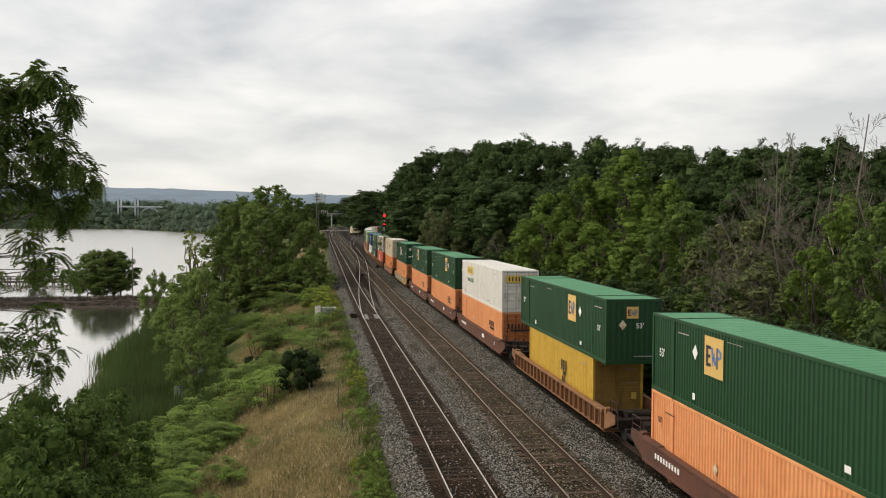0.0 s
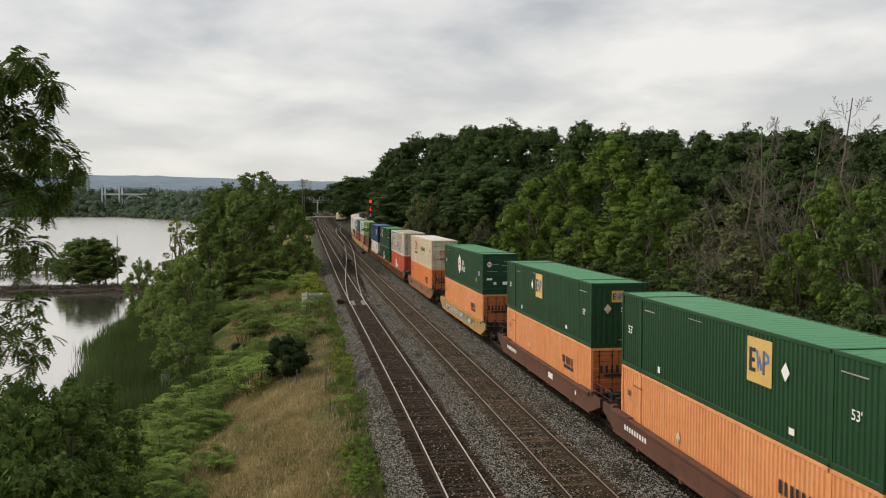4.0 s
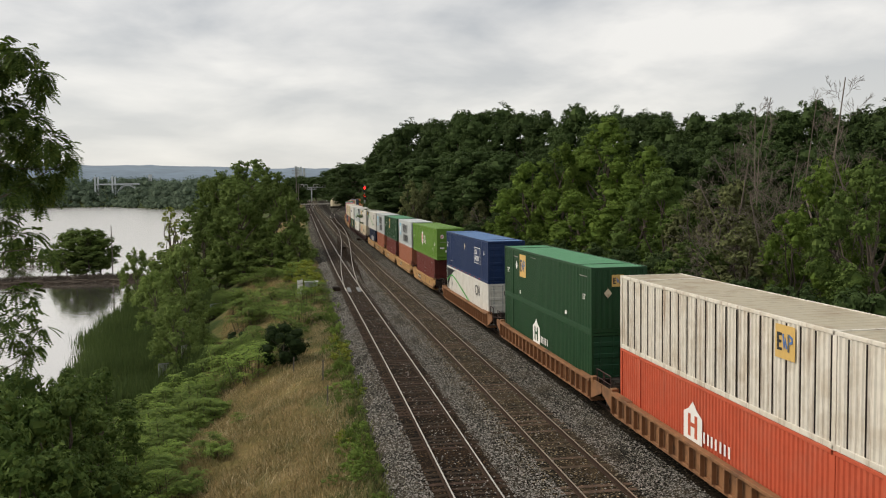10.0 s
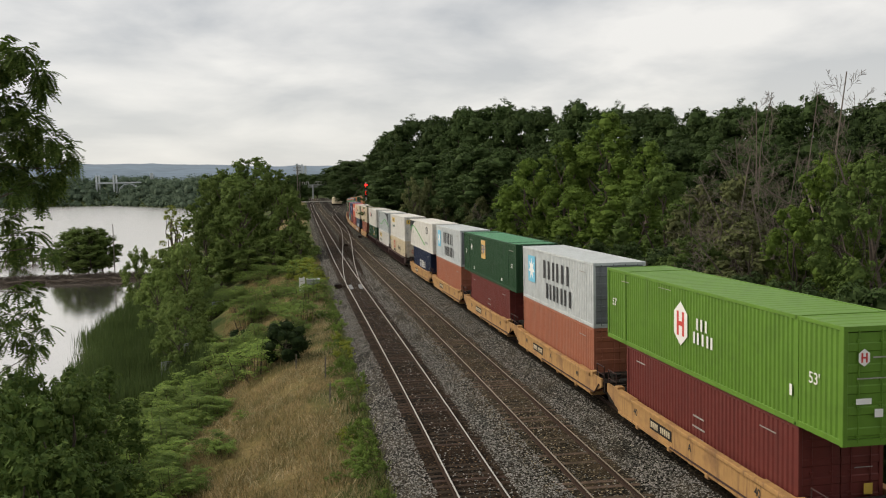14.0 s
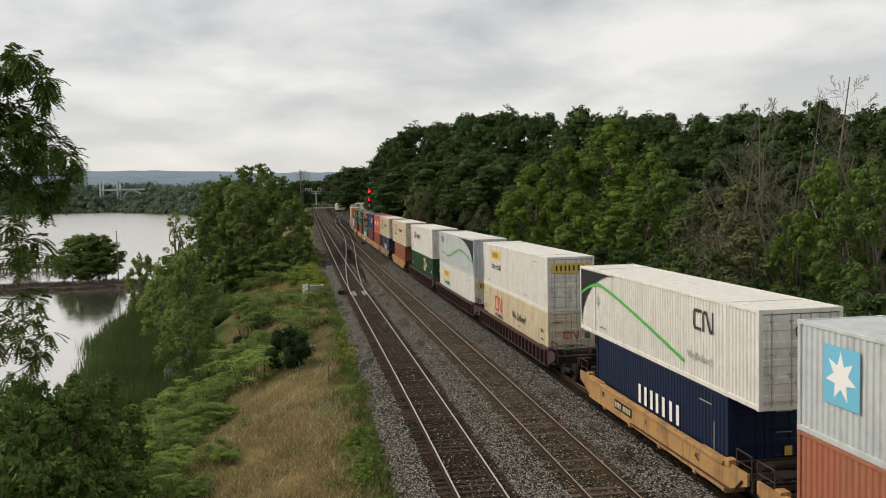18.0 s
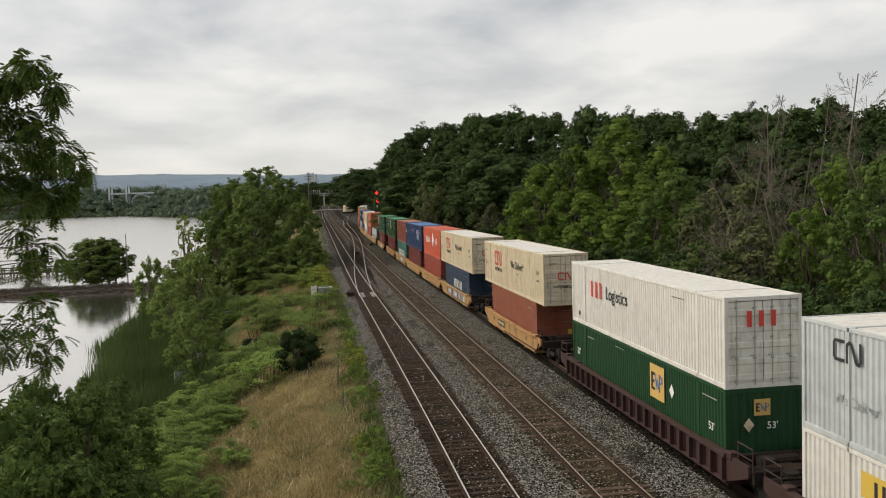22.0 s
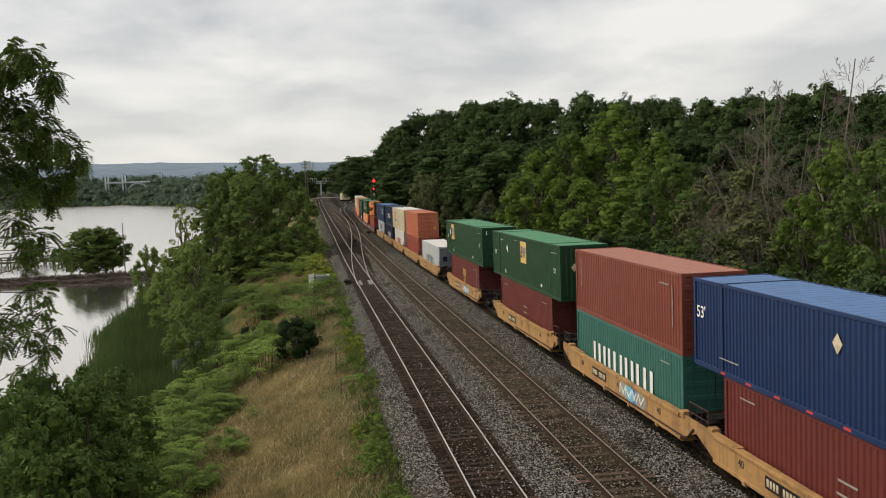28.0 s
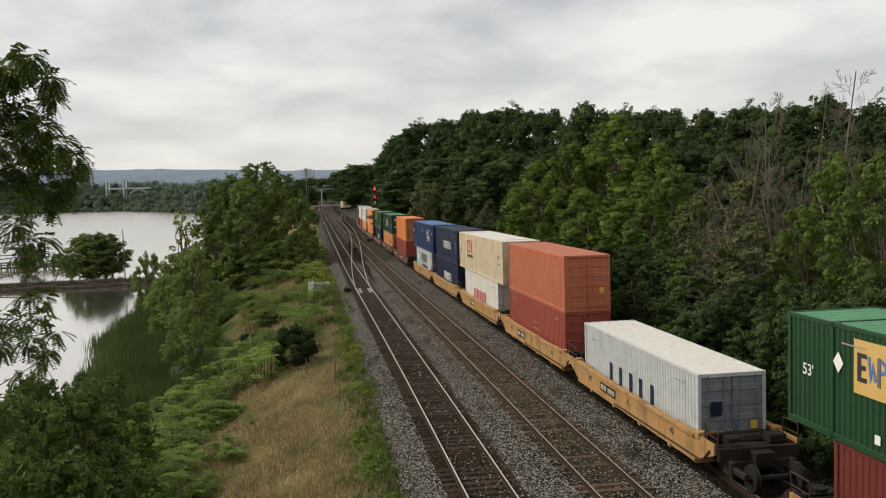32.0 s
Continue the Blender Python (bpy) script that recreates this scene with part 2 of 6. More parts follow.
def ballast_mat():
    """Crushed grey stone: cells of differing grey with dark gaps."""
    m = bpy.data.materials.new("crushed_stone_ballast")
    m.use_nodes = True
    ns, ls = m.node_tree.nodes, m.node_tree.links
    b = ns["Principled BSDF"]
    b.inputs["Roughness"].default_value = 0.9
    b.inputs["Specular IOR Level"].default_value = 0.08
    tc = ns.new("ShaderNodeTexCoord")
    v = ns.new("ShaderNodeTexVoronoi")
    v.inputs["Scale"].default_value = 13.0
    ls.new(tc.outputs["Object"], v.inputs["Vector"])
    bw = ns.new("ShaderNodeRGBToBW")
    ls.new(v.outputs["Color"], bw.inputs[0])
    r = ns.new("ShaderNodeValToRGB")
    for place, grey in ((0.55, 0.075), (0.74, 0.13), (0.84, 0.34)):
        e = r.color_ramp.elements.new(place)
        e.color = (grey * 1.2, grey * 1.14, grey * 0.94, 1)
    r.color_ramp.elements[0].position, r.color_ramp.elements[0].color = 0.2, (0.012, 0.011, 0.009, 1)
    last = r.color_ramp.elements[len(r.color_ramp.elements) - 1]
    last.position, last.color = 0.95, (0.62, 0.585, 0.49, 1)
    ls.new(bw.outputs[0], r.inputs[0])
    edge = ns.new("ShaderNodeMapRange")
    edge.inputs["From Min"].default_value, edge.inputs["From Max"].default_value = 0.25, 0.62
    edge.inputs["To Min"].default_value, edge.inputs["To Max"].default_value = 1.0, 0.12
    ls.new(v.outputs["Distance"], edge.inputs["Value"])
    mx = ns.new("ShaderNodeMix")
    mx.data_type, mx.blend_type = "RGBA", "MULTIPLY"
    mx.inputs[0].default_value = 1.0
    ls.new(r.outputs[0], mx.inputs[6])
    ls.new(edge.outputs[0], mx.inputs[7])
    n = ns.new("ShaderNodeTexNoise")
    n.inputs["Scale"].default_value, n.inputs["Detail"].default_value = 0.5, 5.0
    ls.new(tc.outputs["Object"], n.inputs["Vector"])
    mr = ns.new("ShaderNodeMapRange")
    mr.inputs["From Min"].default_value, mr.inputs["From Max"].default_value = 0.42, 0.72
    mr.inputs["To Max"].default_value = 0.75
    ls.new(n.outputs[0], mr.inputs["Value"])
    m2 = ns.new("ShaderNodeMix")
    m2.data_type, m2.blend_type = "RGBA", "MIX"
    ls.new(mr.outputs[0], m2.inputs[0])
    ls.new(mx.outputs[2], m2.inputs[6])
    m2.inputs[7].default_value = (0.070, 0.056, 0.040, 1)
    sep = ns.new("ShaderNodeSeparateXYZ")
    ls.new(tc.outputs["Object"], sep.inputs[0])
    col = m2.outputs[2]
    # Brown staining along two tracks; shade by the train painted along the third.
    for centre, tint in ((-0.15, (0.42, 0.29, 0.20, 1)), (3.7, (0.92, 0.78, 0.60, 1)), (8.5, (0.30, 0.25, 0.20, 1))):
        off = ns.new("ShaderNodeMath")
        off.operation, off.inputs[1].default_value = "SUBTRACT", centre
        ls.new(sep.outputs[0], off.inputs[0])
        mag = ns.new("ShaderNodeMath")
        mag.operation = "ABSOLUTE"
        ls.new(off.outputs[0], mag.inputs[0])
        fac = ns.new("ShaderNodeMapRange")
        fac.inputs["From Min"].default_value, fac.inputs["From Max"].default_value = 1.2, 1.75
        fac.inputs["To Min"].default_value, fac.inputs["To Max"].default_value = 1.0, 0.0
        ls.new(mag.outputs[0], fac.inputs["Value"])
        st = ns.new("ShaderNodeMix")
        st.data_type, st.blend_type = "RGBA", "MULTIPLY"
        ls.new(fac.outputs[0], st.inputs[0])
        ls.new(col, st.inputs[6])
        st.inputs[7].default_value = tint
        col = st.outputs[2]
    ls.new(col, b.inputs["Base Color"])
    bp = ns.new("ShaderNodeBump")
    bp.invert = True
    bp.inputs["Strength"].default_value, bp.inputs["Distance"].default_value = 1.0, 0.05
    ls.new(v.outputs["Distance"], bp.inputs["Height"])
    ls.new(bp.outputs[0], b.inputs["Normal"])
    return m


def water_mat():
    m = bpy.data.materials.new("muddy_water")
    m.use_nodes = True
    ns, ls = m.node_tree.nodes, m.node_tree.links
    b = ns["Principled BSDF"]
    b.inputs["Base Color"].default_value = (0.83, 0.775, 0.72, 1)
    b.inputs["Metallic"].default_value = 0.96
    b.inputs["Roughness"].default_value = 0.10
    b.inputs["IOR"].default_value = 2.0
    tc = ns.new("ShaderNodeTexCoord")
    mp = ns.new("ShaderNodeMapping")
    mp.inputs["Scale"].default_value = (0.35, 1.0, 1.0)
    ls.new(tc.outputs["Object"], mp.inputs[0])
    n = ns.new("ShaderNodeTexNoise")
    n.inputs["Scale"].default_value, n.inputs["Detail"].default_value = 1.2, 4.0
    ls.new(mp.outputs[0], n.inputs["Vector"])
    bp = ns.new("ShaderNodeBump")
    bp.inputs["Strength"].default_value, bp.inputs["Distance"].default_value = 0.16, 0.06
    ls.new(n.outputs[0], bp.inputs["Height"])
    ls.new(bp.outputs[0], b.inputs["Normal"])
    sep = ns.new("ShaderNodeSeparateXYZ")
    ls.new(tc.outputs["Object"], sep.inputs[0])
    mr = ns.new("ShaderNodeMapRange")
    mr.inputs["From Min"].default_value, mr.inputs["From Max"].default_value = 178, 215
    mr.inputs["To Min"].default_value, mr.inputs["To Max"].default_value = 0.07, 0.19
    ls.new(sep.outputs[1], mr.inputs["Value"])
    ls.new(mr.outputs[0], b.inputs["Roughness"])
    return m


LAND, BALLAST, WATER = land_mat(), ballast_mat(), water_mat()

# ---- mesh helpers ----


class Geo:
    """Vertices and faces gathered for one mesh; each face keeps a material slot."""

    def __init__(self):
        self.v, self.f, self.s = [], [], []

    def add(self, verts, faces, slot=0):
        n = len(self.v)
        self.v += [tuple(p) for p in verts]
        self.f += [tuple(n + i for i in f) for f in faces]
        self.s += [slot] * len(faces)
        return self

    def box(self, x0, x1, y0, y1, z0, z1, slot=0, cut=0.0):
        """A block; cut bevels its four long edges along its longest side."""
        if not cut:
            vs = [(x, y, z) for z in (z0, z1) for x, y in ((x0, y0), (x1, y0), (x1, y1), (x0, y1))]
            return self.add(vs, [(3, 2, 1, 0), (4, 5, 6, 7), (0, 1, 5, 4), (1, 2, 6, 5), (2, 3, 7, 6), (3, 0, 4, 7)], slot)
        spans = (x1 - x0, y1 - y0, z1 - z0)
        ax = spans.index(max(spans))
        lo, hi = (x0, y0, z0), (x1, y1, z1)
        a, b = [n for n in range(3) if n != ax]
        ring = [(lo[a] + cut, lo[b]), (hi[a] - cut, lo[b]), (hi[a], lo[b] + cut), (hi[a], hi[b] - cut),
                (hi[a] - cut, hi[b]), (lo[a] + cut, hi[b]), (lo[a], hi[b] - cut), (lo[a], lo[b] + cut)]
        vs = []
        for end in (lo[ax], hi[ax]):
            for p, q in ring:
                v = [0, 0, 0]
                v[ax], v[a], v[b] = end, p, q
                vs.append(v)
        fs = [tuple(range(8)), tuple(range(15, 7, -1))] + [(i, 8 + i, 8 + (i + 1) % 8, (i + 1) % 8) for i in range(8)]
        return self.add(vs, fs, slot)

    def tube(self, p, q, r0, r1=None, n=6, slot=0, caps=True):
        p, q = Vector(p), Vector(q)
        r1 = r0 if r1 is None else r1
        d = (q - p).normalized()
        a = d.orthogonal().normalized()
        b = d.cross(a)
        vs = [c + (a * math.cos(k * math.tau / n) + b * math.sin(k * math.tau / n)) * r for c, r in ((p, r0), (q, r1)) for k in range(n)]
        fs = [(k, (k + 1) % n, n + (k + 1) % n, n + k) for k in range(n)]
        if caps:
            fs += [tuple(range(n - 1, -1, -1)), tuple(range(n, 2 * n))]
        return self.add(vs, fs, slot)

    def mesh(self, name, *mats, smooth=False):
        me = bpy.data.meshes.new(name)
        me.from_pydata(self.v, [], self.f)
        for m in mats:
            me.materials.append(m)
        if len(mats) > 1:
            me.polygons.foreach_set("material_index", self.s)
        if smooth:
            me.shade_smooth()
        me.update()
        return me


def part(name, geo, material, parent, label="", at=None, smooth=False):
    """One mesh object under a thing or a part; geo may be a Geo or a ready mesh."""
    mats = material if isinstance(material, tuple) else (material,)
    me = geo.mesh(name, *mats, smooth=smooth) if isinstance(geo, Geo) else geo
    ob = new(name, me)
    ob.parent = parent
    if at is not None:
        ob.matrix_basis = at
    if label:
        ob["label"] = label
    return ob


def thing(name, m, label, category, group="", kind=""):
    return tagged(placed(new(name), m), label, category, group, kind)


def placed(ob, m):
    ob.matrix_basis = m
    return ob


def quads_mesh(name, verts, *mats):
    """A mesh from an (n, 4, 3) array of loose quads, quick for many leaves."""
    me = bpy.data.meshes.new(name)
    n = len(verts)
    me.vertices.add(4 * n)
    me.vertices.foreach_set("co", np.asarray(verts, np.float32).ravel())
    me.loops.add(4 * n)
    me.loops.foreach_set("vertex_index", np.arange(4 * n, dtype=np.int32))
    me.polygons.add(n)
    me.polygons.foreach_set("loop_start", np.arange(0, 4 * n, 4, dtype=np.int32))
    for m in mats:
        me.materials.append(m)
    me.update(calc_edges=True)
    return me


def smooth_step(a, b, x):
    t = np.clip((np.asarray(x, float) - a) / (b - a), 0, 1)
    return t * t * (3 - 2 * t)


# ---- plan: three tracks run along +y; rail tops at z = 0 ----
TRACK_X = (0.0, 3.98, 8.56)
WATER_Z = -6.5


def bend(y):
    """Sideways drift of the straight tracks."""
    return -0.5 * smooth_step(30, 120, y) + 0.5 * smooth_step(130, 560, y)


def train_x(y):
    """Centre of the far track, which curves away to the right past 190 m."""
    return TRACK_X[2] + bend(y) + np.maximum(np.asarray(y, float) - 190, 0) ** 2 / 4400


def shore(y):
    return -24.4 - 0.115 * np.clip(np.asarray(y, float) - 87, 0, 520) + 0.05 * np.clip(87 - np.asarray(y, float), 0, 34) + 1.2 * np.sin(np.asarray(y, float) * 0.11) + 0.7 * np.sin(np.asarray(y, float) * 0.37 + 1)


def far_shore(x):
    """The lake's far edge, which comes nearer towards the railway."""
    x = np.asarray(x, float)
    return 1296 - 2.5 * np.clip(x + 272, 0, 250) + 7 * np.sin(x * 0.09) + 4 * np.sin(x * 0.23 + 1)


def land_z(x, y):
    """Height of the ground: the railway shelf, the bank down to the marsh and lake, the wooded rise behind the train."""
    x, y = np.asarray(x, float), np.asarray(y, float)
    wob = 0.25 * np.sin(x * 0.7 + y * 0.23) + 0.2 * np.sin(x * 0.31 - y * 0.41 + 2)
    foot = shore(y) + 5.5
    z = -0.75 - 1.1 * smooth_step(-3.5, -9.0, x) - 4.55 * smooth_step(-7.0, foot, x) + wob * smooth_step(-4, -7, x)
    z = z - 2.6 * smooth_step(0, -6, x - shore(y)) * smooth_step(-10, -20, x)
    strip = np.exp(-((y - 174 - 0.05 * x) / 4.0) ** 2) * smooth_step(-90, -70, x) * smooth_step(-30, -36, x)
    isle = np.exp(-((y - 190) / 7.0) ** 2) * smooth_step(-60, -55, x) * smooth_step(-42, -47, x)
    z = np.maximum(z, -8.6 + 2.75 * np.maximum(strip, 0.95 * isle))
    far = smooth_step(-8, 110, y - far_shore(x)) * smooth_step(-24, -80, x)
    z = z + far * (17 + 18 * smooth_step(1300, 1700, y))
    past = train_x(y)
    z = z + smooth_step(5, 9, x - past) * (0.4 + 0.045 * np.clip(x - past - 8, 0, 70)) + 7 * smooth_step(30, 110, x - past)
    z = z + 4 * smooth_step(430, 640, y) * smooth_step(-60, -20, x)
    return z

# ---- ground, water, far hills ----


def grid_mesh(name, xs, ys, height, material):
    gx, gy = np.meshgrid(xs, ys)
    co = np.stack([gx, gy, height(gx, gy)], -1).reshape(-1, 3)
    nx, ny = len(xs), len(ys)
    i = (np.arange(ny - 1)[:, None] * nx + np.arange(nx - 1)[None]).ravel()
    me = bpy.data.meshes.new(name)
    me.from_pydata(co.tolist(), [], np.stack([i, i + 1, i + nx + 1, i + nx], -1).tolist())
    me.materials.append(material)
    me.shade_smooth()
    me.update()
    return me


far_steps = list(range(57, 330, 12)) + [345, 380, 420, 470, 520, 800, 1300, 2200, 4400]
land_xs = np.array([-v for v in far_steps[::-1]] + list(np.arange(-45, 45.1, 0.9)) + far_steps)
land_ys = np.array([-4400, -2000, -900, -400, -200, -120, -80] + list(np.arange(-60, 260, 1.6)) + [270, 285, 300, 330, 360, 400, 440, 480, 520, 560, 600, 650] + list(range(680, 1400, 22)) + [1450, 1500, 2000, 3000, 4400])
ground = new("ground", grid_mesh("ground", land_xs, land_ys, land_z, LAND))
tagged(ground, "grassy railway embankment of dry tan grass and weeds", "ground", kind="structure")

lake = Geo()
lake.add([(-4400, -4400, WATER_Z), (-9, -4400, WATER_Z), (-9, 1380, WATER_Z), (-4400, 1380, WATER_Z)], [(0, 1, 2, 3)])
water = new("water", lake.mesh("water", WATER))
tagged(water, "calm muddy brown lake reflecting the pale sky", "water", kind="structure")

# Distance haze is put into the hill's blue base colour.
HILL = mat("haze_blue_hill", (0.165, 0.22, 0.28), 1.0, grain=0.15, scale=0.02, stain=0.4, stain_scale=0.006)


def hill_line():
    """The long escarpment on the horizon."""
    g = Geo()
    rng = np.random.default_rng(4)
    n = 160
    az = np.linspace(radians(48), radians(-60), n)
    base = 122 + 1.62 * np.clip(np.degrees(az), -30, 18) + 2 * np.sin(np.arange(n) * 0.35) + 1.5 * np.sin(np.arange(n) * 0.9 + 1) + rng.normal(0, 1.2, n)
    prof = ((0.0, -20.0), (300.0, 0.55), (700.0, 0.92), (1100.0, 1.0))
    for k in range(n):
        for off, part_h in prof:
            d = 3000 + off
            z = part_h if part_h < 0 else base[k] * part_h
            g.v.append((-math.sin(az[k]) * d, math.cos(az[k]) * d, z))
    for k in range(n - 1):
        for j in range(3):
            a = k * 4 + j
            g.f.append((a, a + 4, a + 5, a + 1))
            g.s.append(0)
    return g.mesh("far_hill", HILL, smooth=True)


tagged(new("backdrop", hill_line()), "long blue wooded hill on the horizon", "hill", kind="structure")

# ballast shelf under the three tracks
BED = ((-2.95, -0.88), (-2.0, -0.24), (-1.4, -0.170), (1.4, -0.170), (2.0, -0.25), (2.6, -0.170), (5.4, -0.170), (6.0, -0.30), (7.1, -0.158), (10.0, -0.158), (11.3, -0.40), (13.4, -1.05))


def bed_mesh():
    ys = np.concatenate([np.arange(-30, 240, 2.0), np.arange(240, 660, 12.0)])
    g = Geo()
    rng = np.random.default_rng(8)
    for y in ys:
        for k, (x, z) in enumerate(BED):
            cx = float(bend(y)) if k < 8 else float(train_x(y)) - TRACK_X[2]
            rise = 4 * float(smooth_step(430, 640, y))
            j = rng.normal(0, 0.03) if k in (0, 1, 4, 7, 10, 11) else 0
            g.v.append((x + cx + (rng.normal(0, 0.12) if k in (0, 11) else 0), y, z + j + rise))
    m = len(BED)
    for i in range(len(ys) - 1):
        for k in range(m - 1):
            a = i * m + k
            g.f.append((a, a + 1, a + m + 1, a + m))
            g.s.append(0)
    return g.mesh("track_bed", BALLAST)


track_bed = new("track_bed", bed_mesh())
tagged(track_bed, "grey crushed stone ballast under the railway tracks", "ballast", kind="structure")


def rail_mesh(pts, head, side):
    """A rail along a line of points: web, foot and head with a worn running face."""
    prof = ((-0.07, -0.17), (-0.07, -0.155), (-0.012, -0.13), (-0.012, -0.045), (-0.036, -0.035), (-0.036, -0.006), (-0.028, 0.0),
            (0.028, 0.0), (0.036, -0.006), (0.036, -0.035), (0.012, -0.045), (0.012, -0.13), (0.07, -0.155), (0.07, -0.17))
    g = Geo()
    m = len(prof)
    for i, p in enumerate(pts):
        a, b = Vector(pts[max(i - 1, 0)]), Vector(pts[min(i + 1, len(pts) - 1)])
        d = (b - a).normalized()
        s = Vector((d.y, -d.x, 0)).normalized()
        for x, z in prof:
            g.v.append(tuple(Vector(p) + s * x + Vector((0, 0, z))))
    for i in range(len(pts) - 1):
        for k in range(m - 1):
            a = i * m + k
            g.f.append((a, a + m, a + m + 1, a + 1))
            g.s.append(1 if k == 6 else 0)
    return g.mesh("rail", side, head)


def track(label, y0, y1, centre, head, tie_mat, old=False):
    """A track: two rails and its wooden ties, the nearest ones each a part."""
    t = thing("railway_track", pose(0, 0, 0), label, "railway track", "tracks on the shelf", "structure")
    ys = np.concatenate([np.arange(y0, min(260, y1), 5.0), np.arange(260, y1 + 1, 15.0)])
    rise = lambda y: 4 * float(smooth_step(430, 640, y))
    for side in (-0.7525, 0.7525):
        part("rail", rail_mesh([(float(centre(y)) + side, y, rise(y)) for y in ys], head, RUST), (RUST, head), t)
    rng = random.Random(int(old) + 3)
    one = Geo().box(-1.3, 1.3, -0.115, 0.115, -0.34, -0.165, cut=0.012).mesh("tie", tie_mat)
    rest = Geo()
    y, n = 14.0, 0
    while y < min(330, y1):
        x, turn, drop = float(centre(y)) + rng.uniform(-0.04, 0.04), rng.uniform(-0.8, 0.8), rng.uniform(-0.012, 0.006)
        if n < 300 and centre is not train_x:
            part("tie", one, tie_mat, t, at=pose(x, y, drop, 0, 0, turn))
        else:
            rest.box(x - 1.3, x + 1.3, y - 0.115, y + 0.115, -0.34, -0.165 + drop)
        y += 0.51 + rng.uniform(-0.03, 0.03)
        n += 1
    tagged(part("far_ties", rest, tie_mat, t), kind="stuff")
    return t


track("busy railway track with bright worn rails on dark ties", -20, 620, bend, STEEL, TIE)
track("railway track with dull brown rails on pale weathered ties", -20, 620, lambda y: TRACK_X[1] + bend(y), DULL, TIE_OLD, True)
track("railway track carrying the freight train", -20, 640, train_x, DULL, TIE)

# ---- the train: containers on well cars ----
W53, L53, W40, L40, HIGH = 2.591, 16.154, 2.438, 12.192, 2.896
PAINT = {}


def paint(name, base, dirt=0.35, dirt_col=None, rough=0.5, streak=None):
    if name not in PAINT:
        PAINT[name] = mat(name + "_paint", base, rough, grain=0.10, scale=3.5, stain=dirt, stain_scale=0.9,
                          stain_col=dirt_col or tuple(c * 0.55 + 0.006 for c in base), bump=0.002, dull=0.28,
                          streak=streak or (tuple(c * 0.5 + 0.012 for c in base), 0.45))
    return PAINT[name]


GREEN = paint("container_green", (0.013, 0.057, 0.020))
# The sky's reflection on the roof is painted into this lighter green.
GREEN_ROOF = paint("sky_sheen_green_roof", (0.060, 0.235, 0.105), 0.5, (0.12, 0.29, 0.16))
LIME = paint("lime_green", (0.115, 0.235, 0.028))
ORANGE = paint("faded_orange", (0.70, 0.225, 0.065), 0.4, (0.76, 0.32, 0.13))
PEACH = paint("sun_faded_orange", (0.74, 0.305, 0.125), 0.5, (0.80, 0.42, 0.21))
RED_ORANGE = paint("red_orange", (0.53, 0.098, 0.048), 0.5, (0.52, 0.15, 0.09))
RUST_RED = paint("rust_red", (0.30, 0.065, 0.042))
CORAL = paint("faded_coral", (0.275, 0.088, 0.052), 0.5, (0.34, 0.14, 0.09))
SALMON = paint("weathered_salmon", (0.36, 0.130, 0.075), 0.5, (0.30, 0.15, 0.10))
ORANGE_RED = paint("orange_red", (0.46, 0.135, 0.068), 0.5, (0.50, 0.20, 0.11))
SLATE = paint("faded_slate_blue", (0.030, 0.052, 0.085), 0.6, (0.06, 0.08, 0.10))
# Roof paint, lighter than the sides of the red boxes.
RED_ROOF = paint("pale_red_roof", (0.38, 0.150, 0.100), 0.5, (0.30, 0.15, 0.11))
OXIDE = paint("oxide_red", (0.20, 0.052, 0.034), 0.4, (0.26, 0.085, 0.055))
DARK_RED = paint("dark_red", (0.148, 0.033, 0.027))
CREAM = paint("dirty_cream", (0.62, 0.53, 0.37), 0.5, (0.42, 0.34, 0.23), streak=((0.24, 0.12, 0.055), 0.75))
WHITE = paint("white", (0.69, 0.67, 0.62), 0.35, (0.55, 0.50, 0.42), streak=((0.36, 0.29, 0.21), 0.5))
GRIMY_WHITE = paint("grimy_white", (0.70, 0.66, 0.58), 0.55, (0.40, 0.31, 0.20), streak=((0.22, 0.13, 0.07), 0.85))
GRIMY_ROOF = paint("grimy_roof", (0.42, 0.37, 0.27), 0.8, (0.24, 0.17, 0.10))
YELLOW = paint("ochre_yellow", (0.58, 0.365, 0.055), 0.4)
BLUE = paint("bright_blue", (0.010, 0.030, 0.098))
# Pale sky reflection is painted into the blue roof as well.
BLUE_ROOF = paint("sky_sheen_blue_roof", (0.085, 0.18, 0.37), 0.5)
NAVY = paint("navy_blue", (0.007, 0.016, 0.047))
GREY = paint("light_grey", (0.50, 0.53, 0.53), 0.4)
TEAL = paint("teal_green", (0.042, 0.150, 0.122))
CHARCOAL = paint("charcoal", (0.009, 0.010, 0.013))
CAR_BROWN = paint("oxide_brown_steel", (0.125, 0.052, 0.034), 0.8, (0.05, 0.032, 0.024), 0.75)
CAR_DARK = paint("dark_brown_steel", (0.056, 0.028, 0.024), 0.6, (0.045, 0.03, 0.025), 0.75)
CAR_YELLOW = paint("dusty_yellow_steel", (0.43, 0.245, 0.095), 0.85, (0.20, 0.105, 0.055), 0.75, ((0.10, 0.055, 0.035), 0.8))
CAR_TAN = paint("tan_orange_steel", (0.26, 0.125, 0.058), 0.8, (0.10, 0.055, 0.035), 0.75)
CAR_GRAFFITI = paint("ochre_sprayed_steel", (0.42, 0.25, 0.085), 0.8, (0.22, 0.17, 0.12), 0.75, ((0.09, 0.05, 0.03), 0.8))
INK_GREY, INK_SLATE = mat("grey_spray", (0.36, 0.345, 0.30), 0.8, grain=0.3, scale=6, stain=0.5, stain_col=(0.24, 0.2, 0.14)), mat("slate_spray", (0.13, 0.135, 0.14), 0.8, grain=0.3, scale=6)
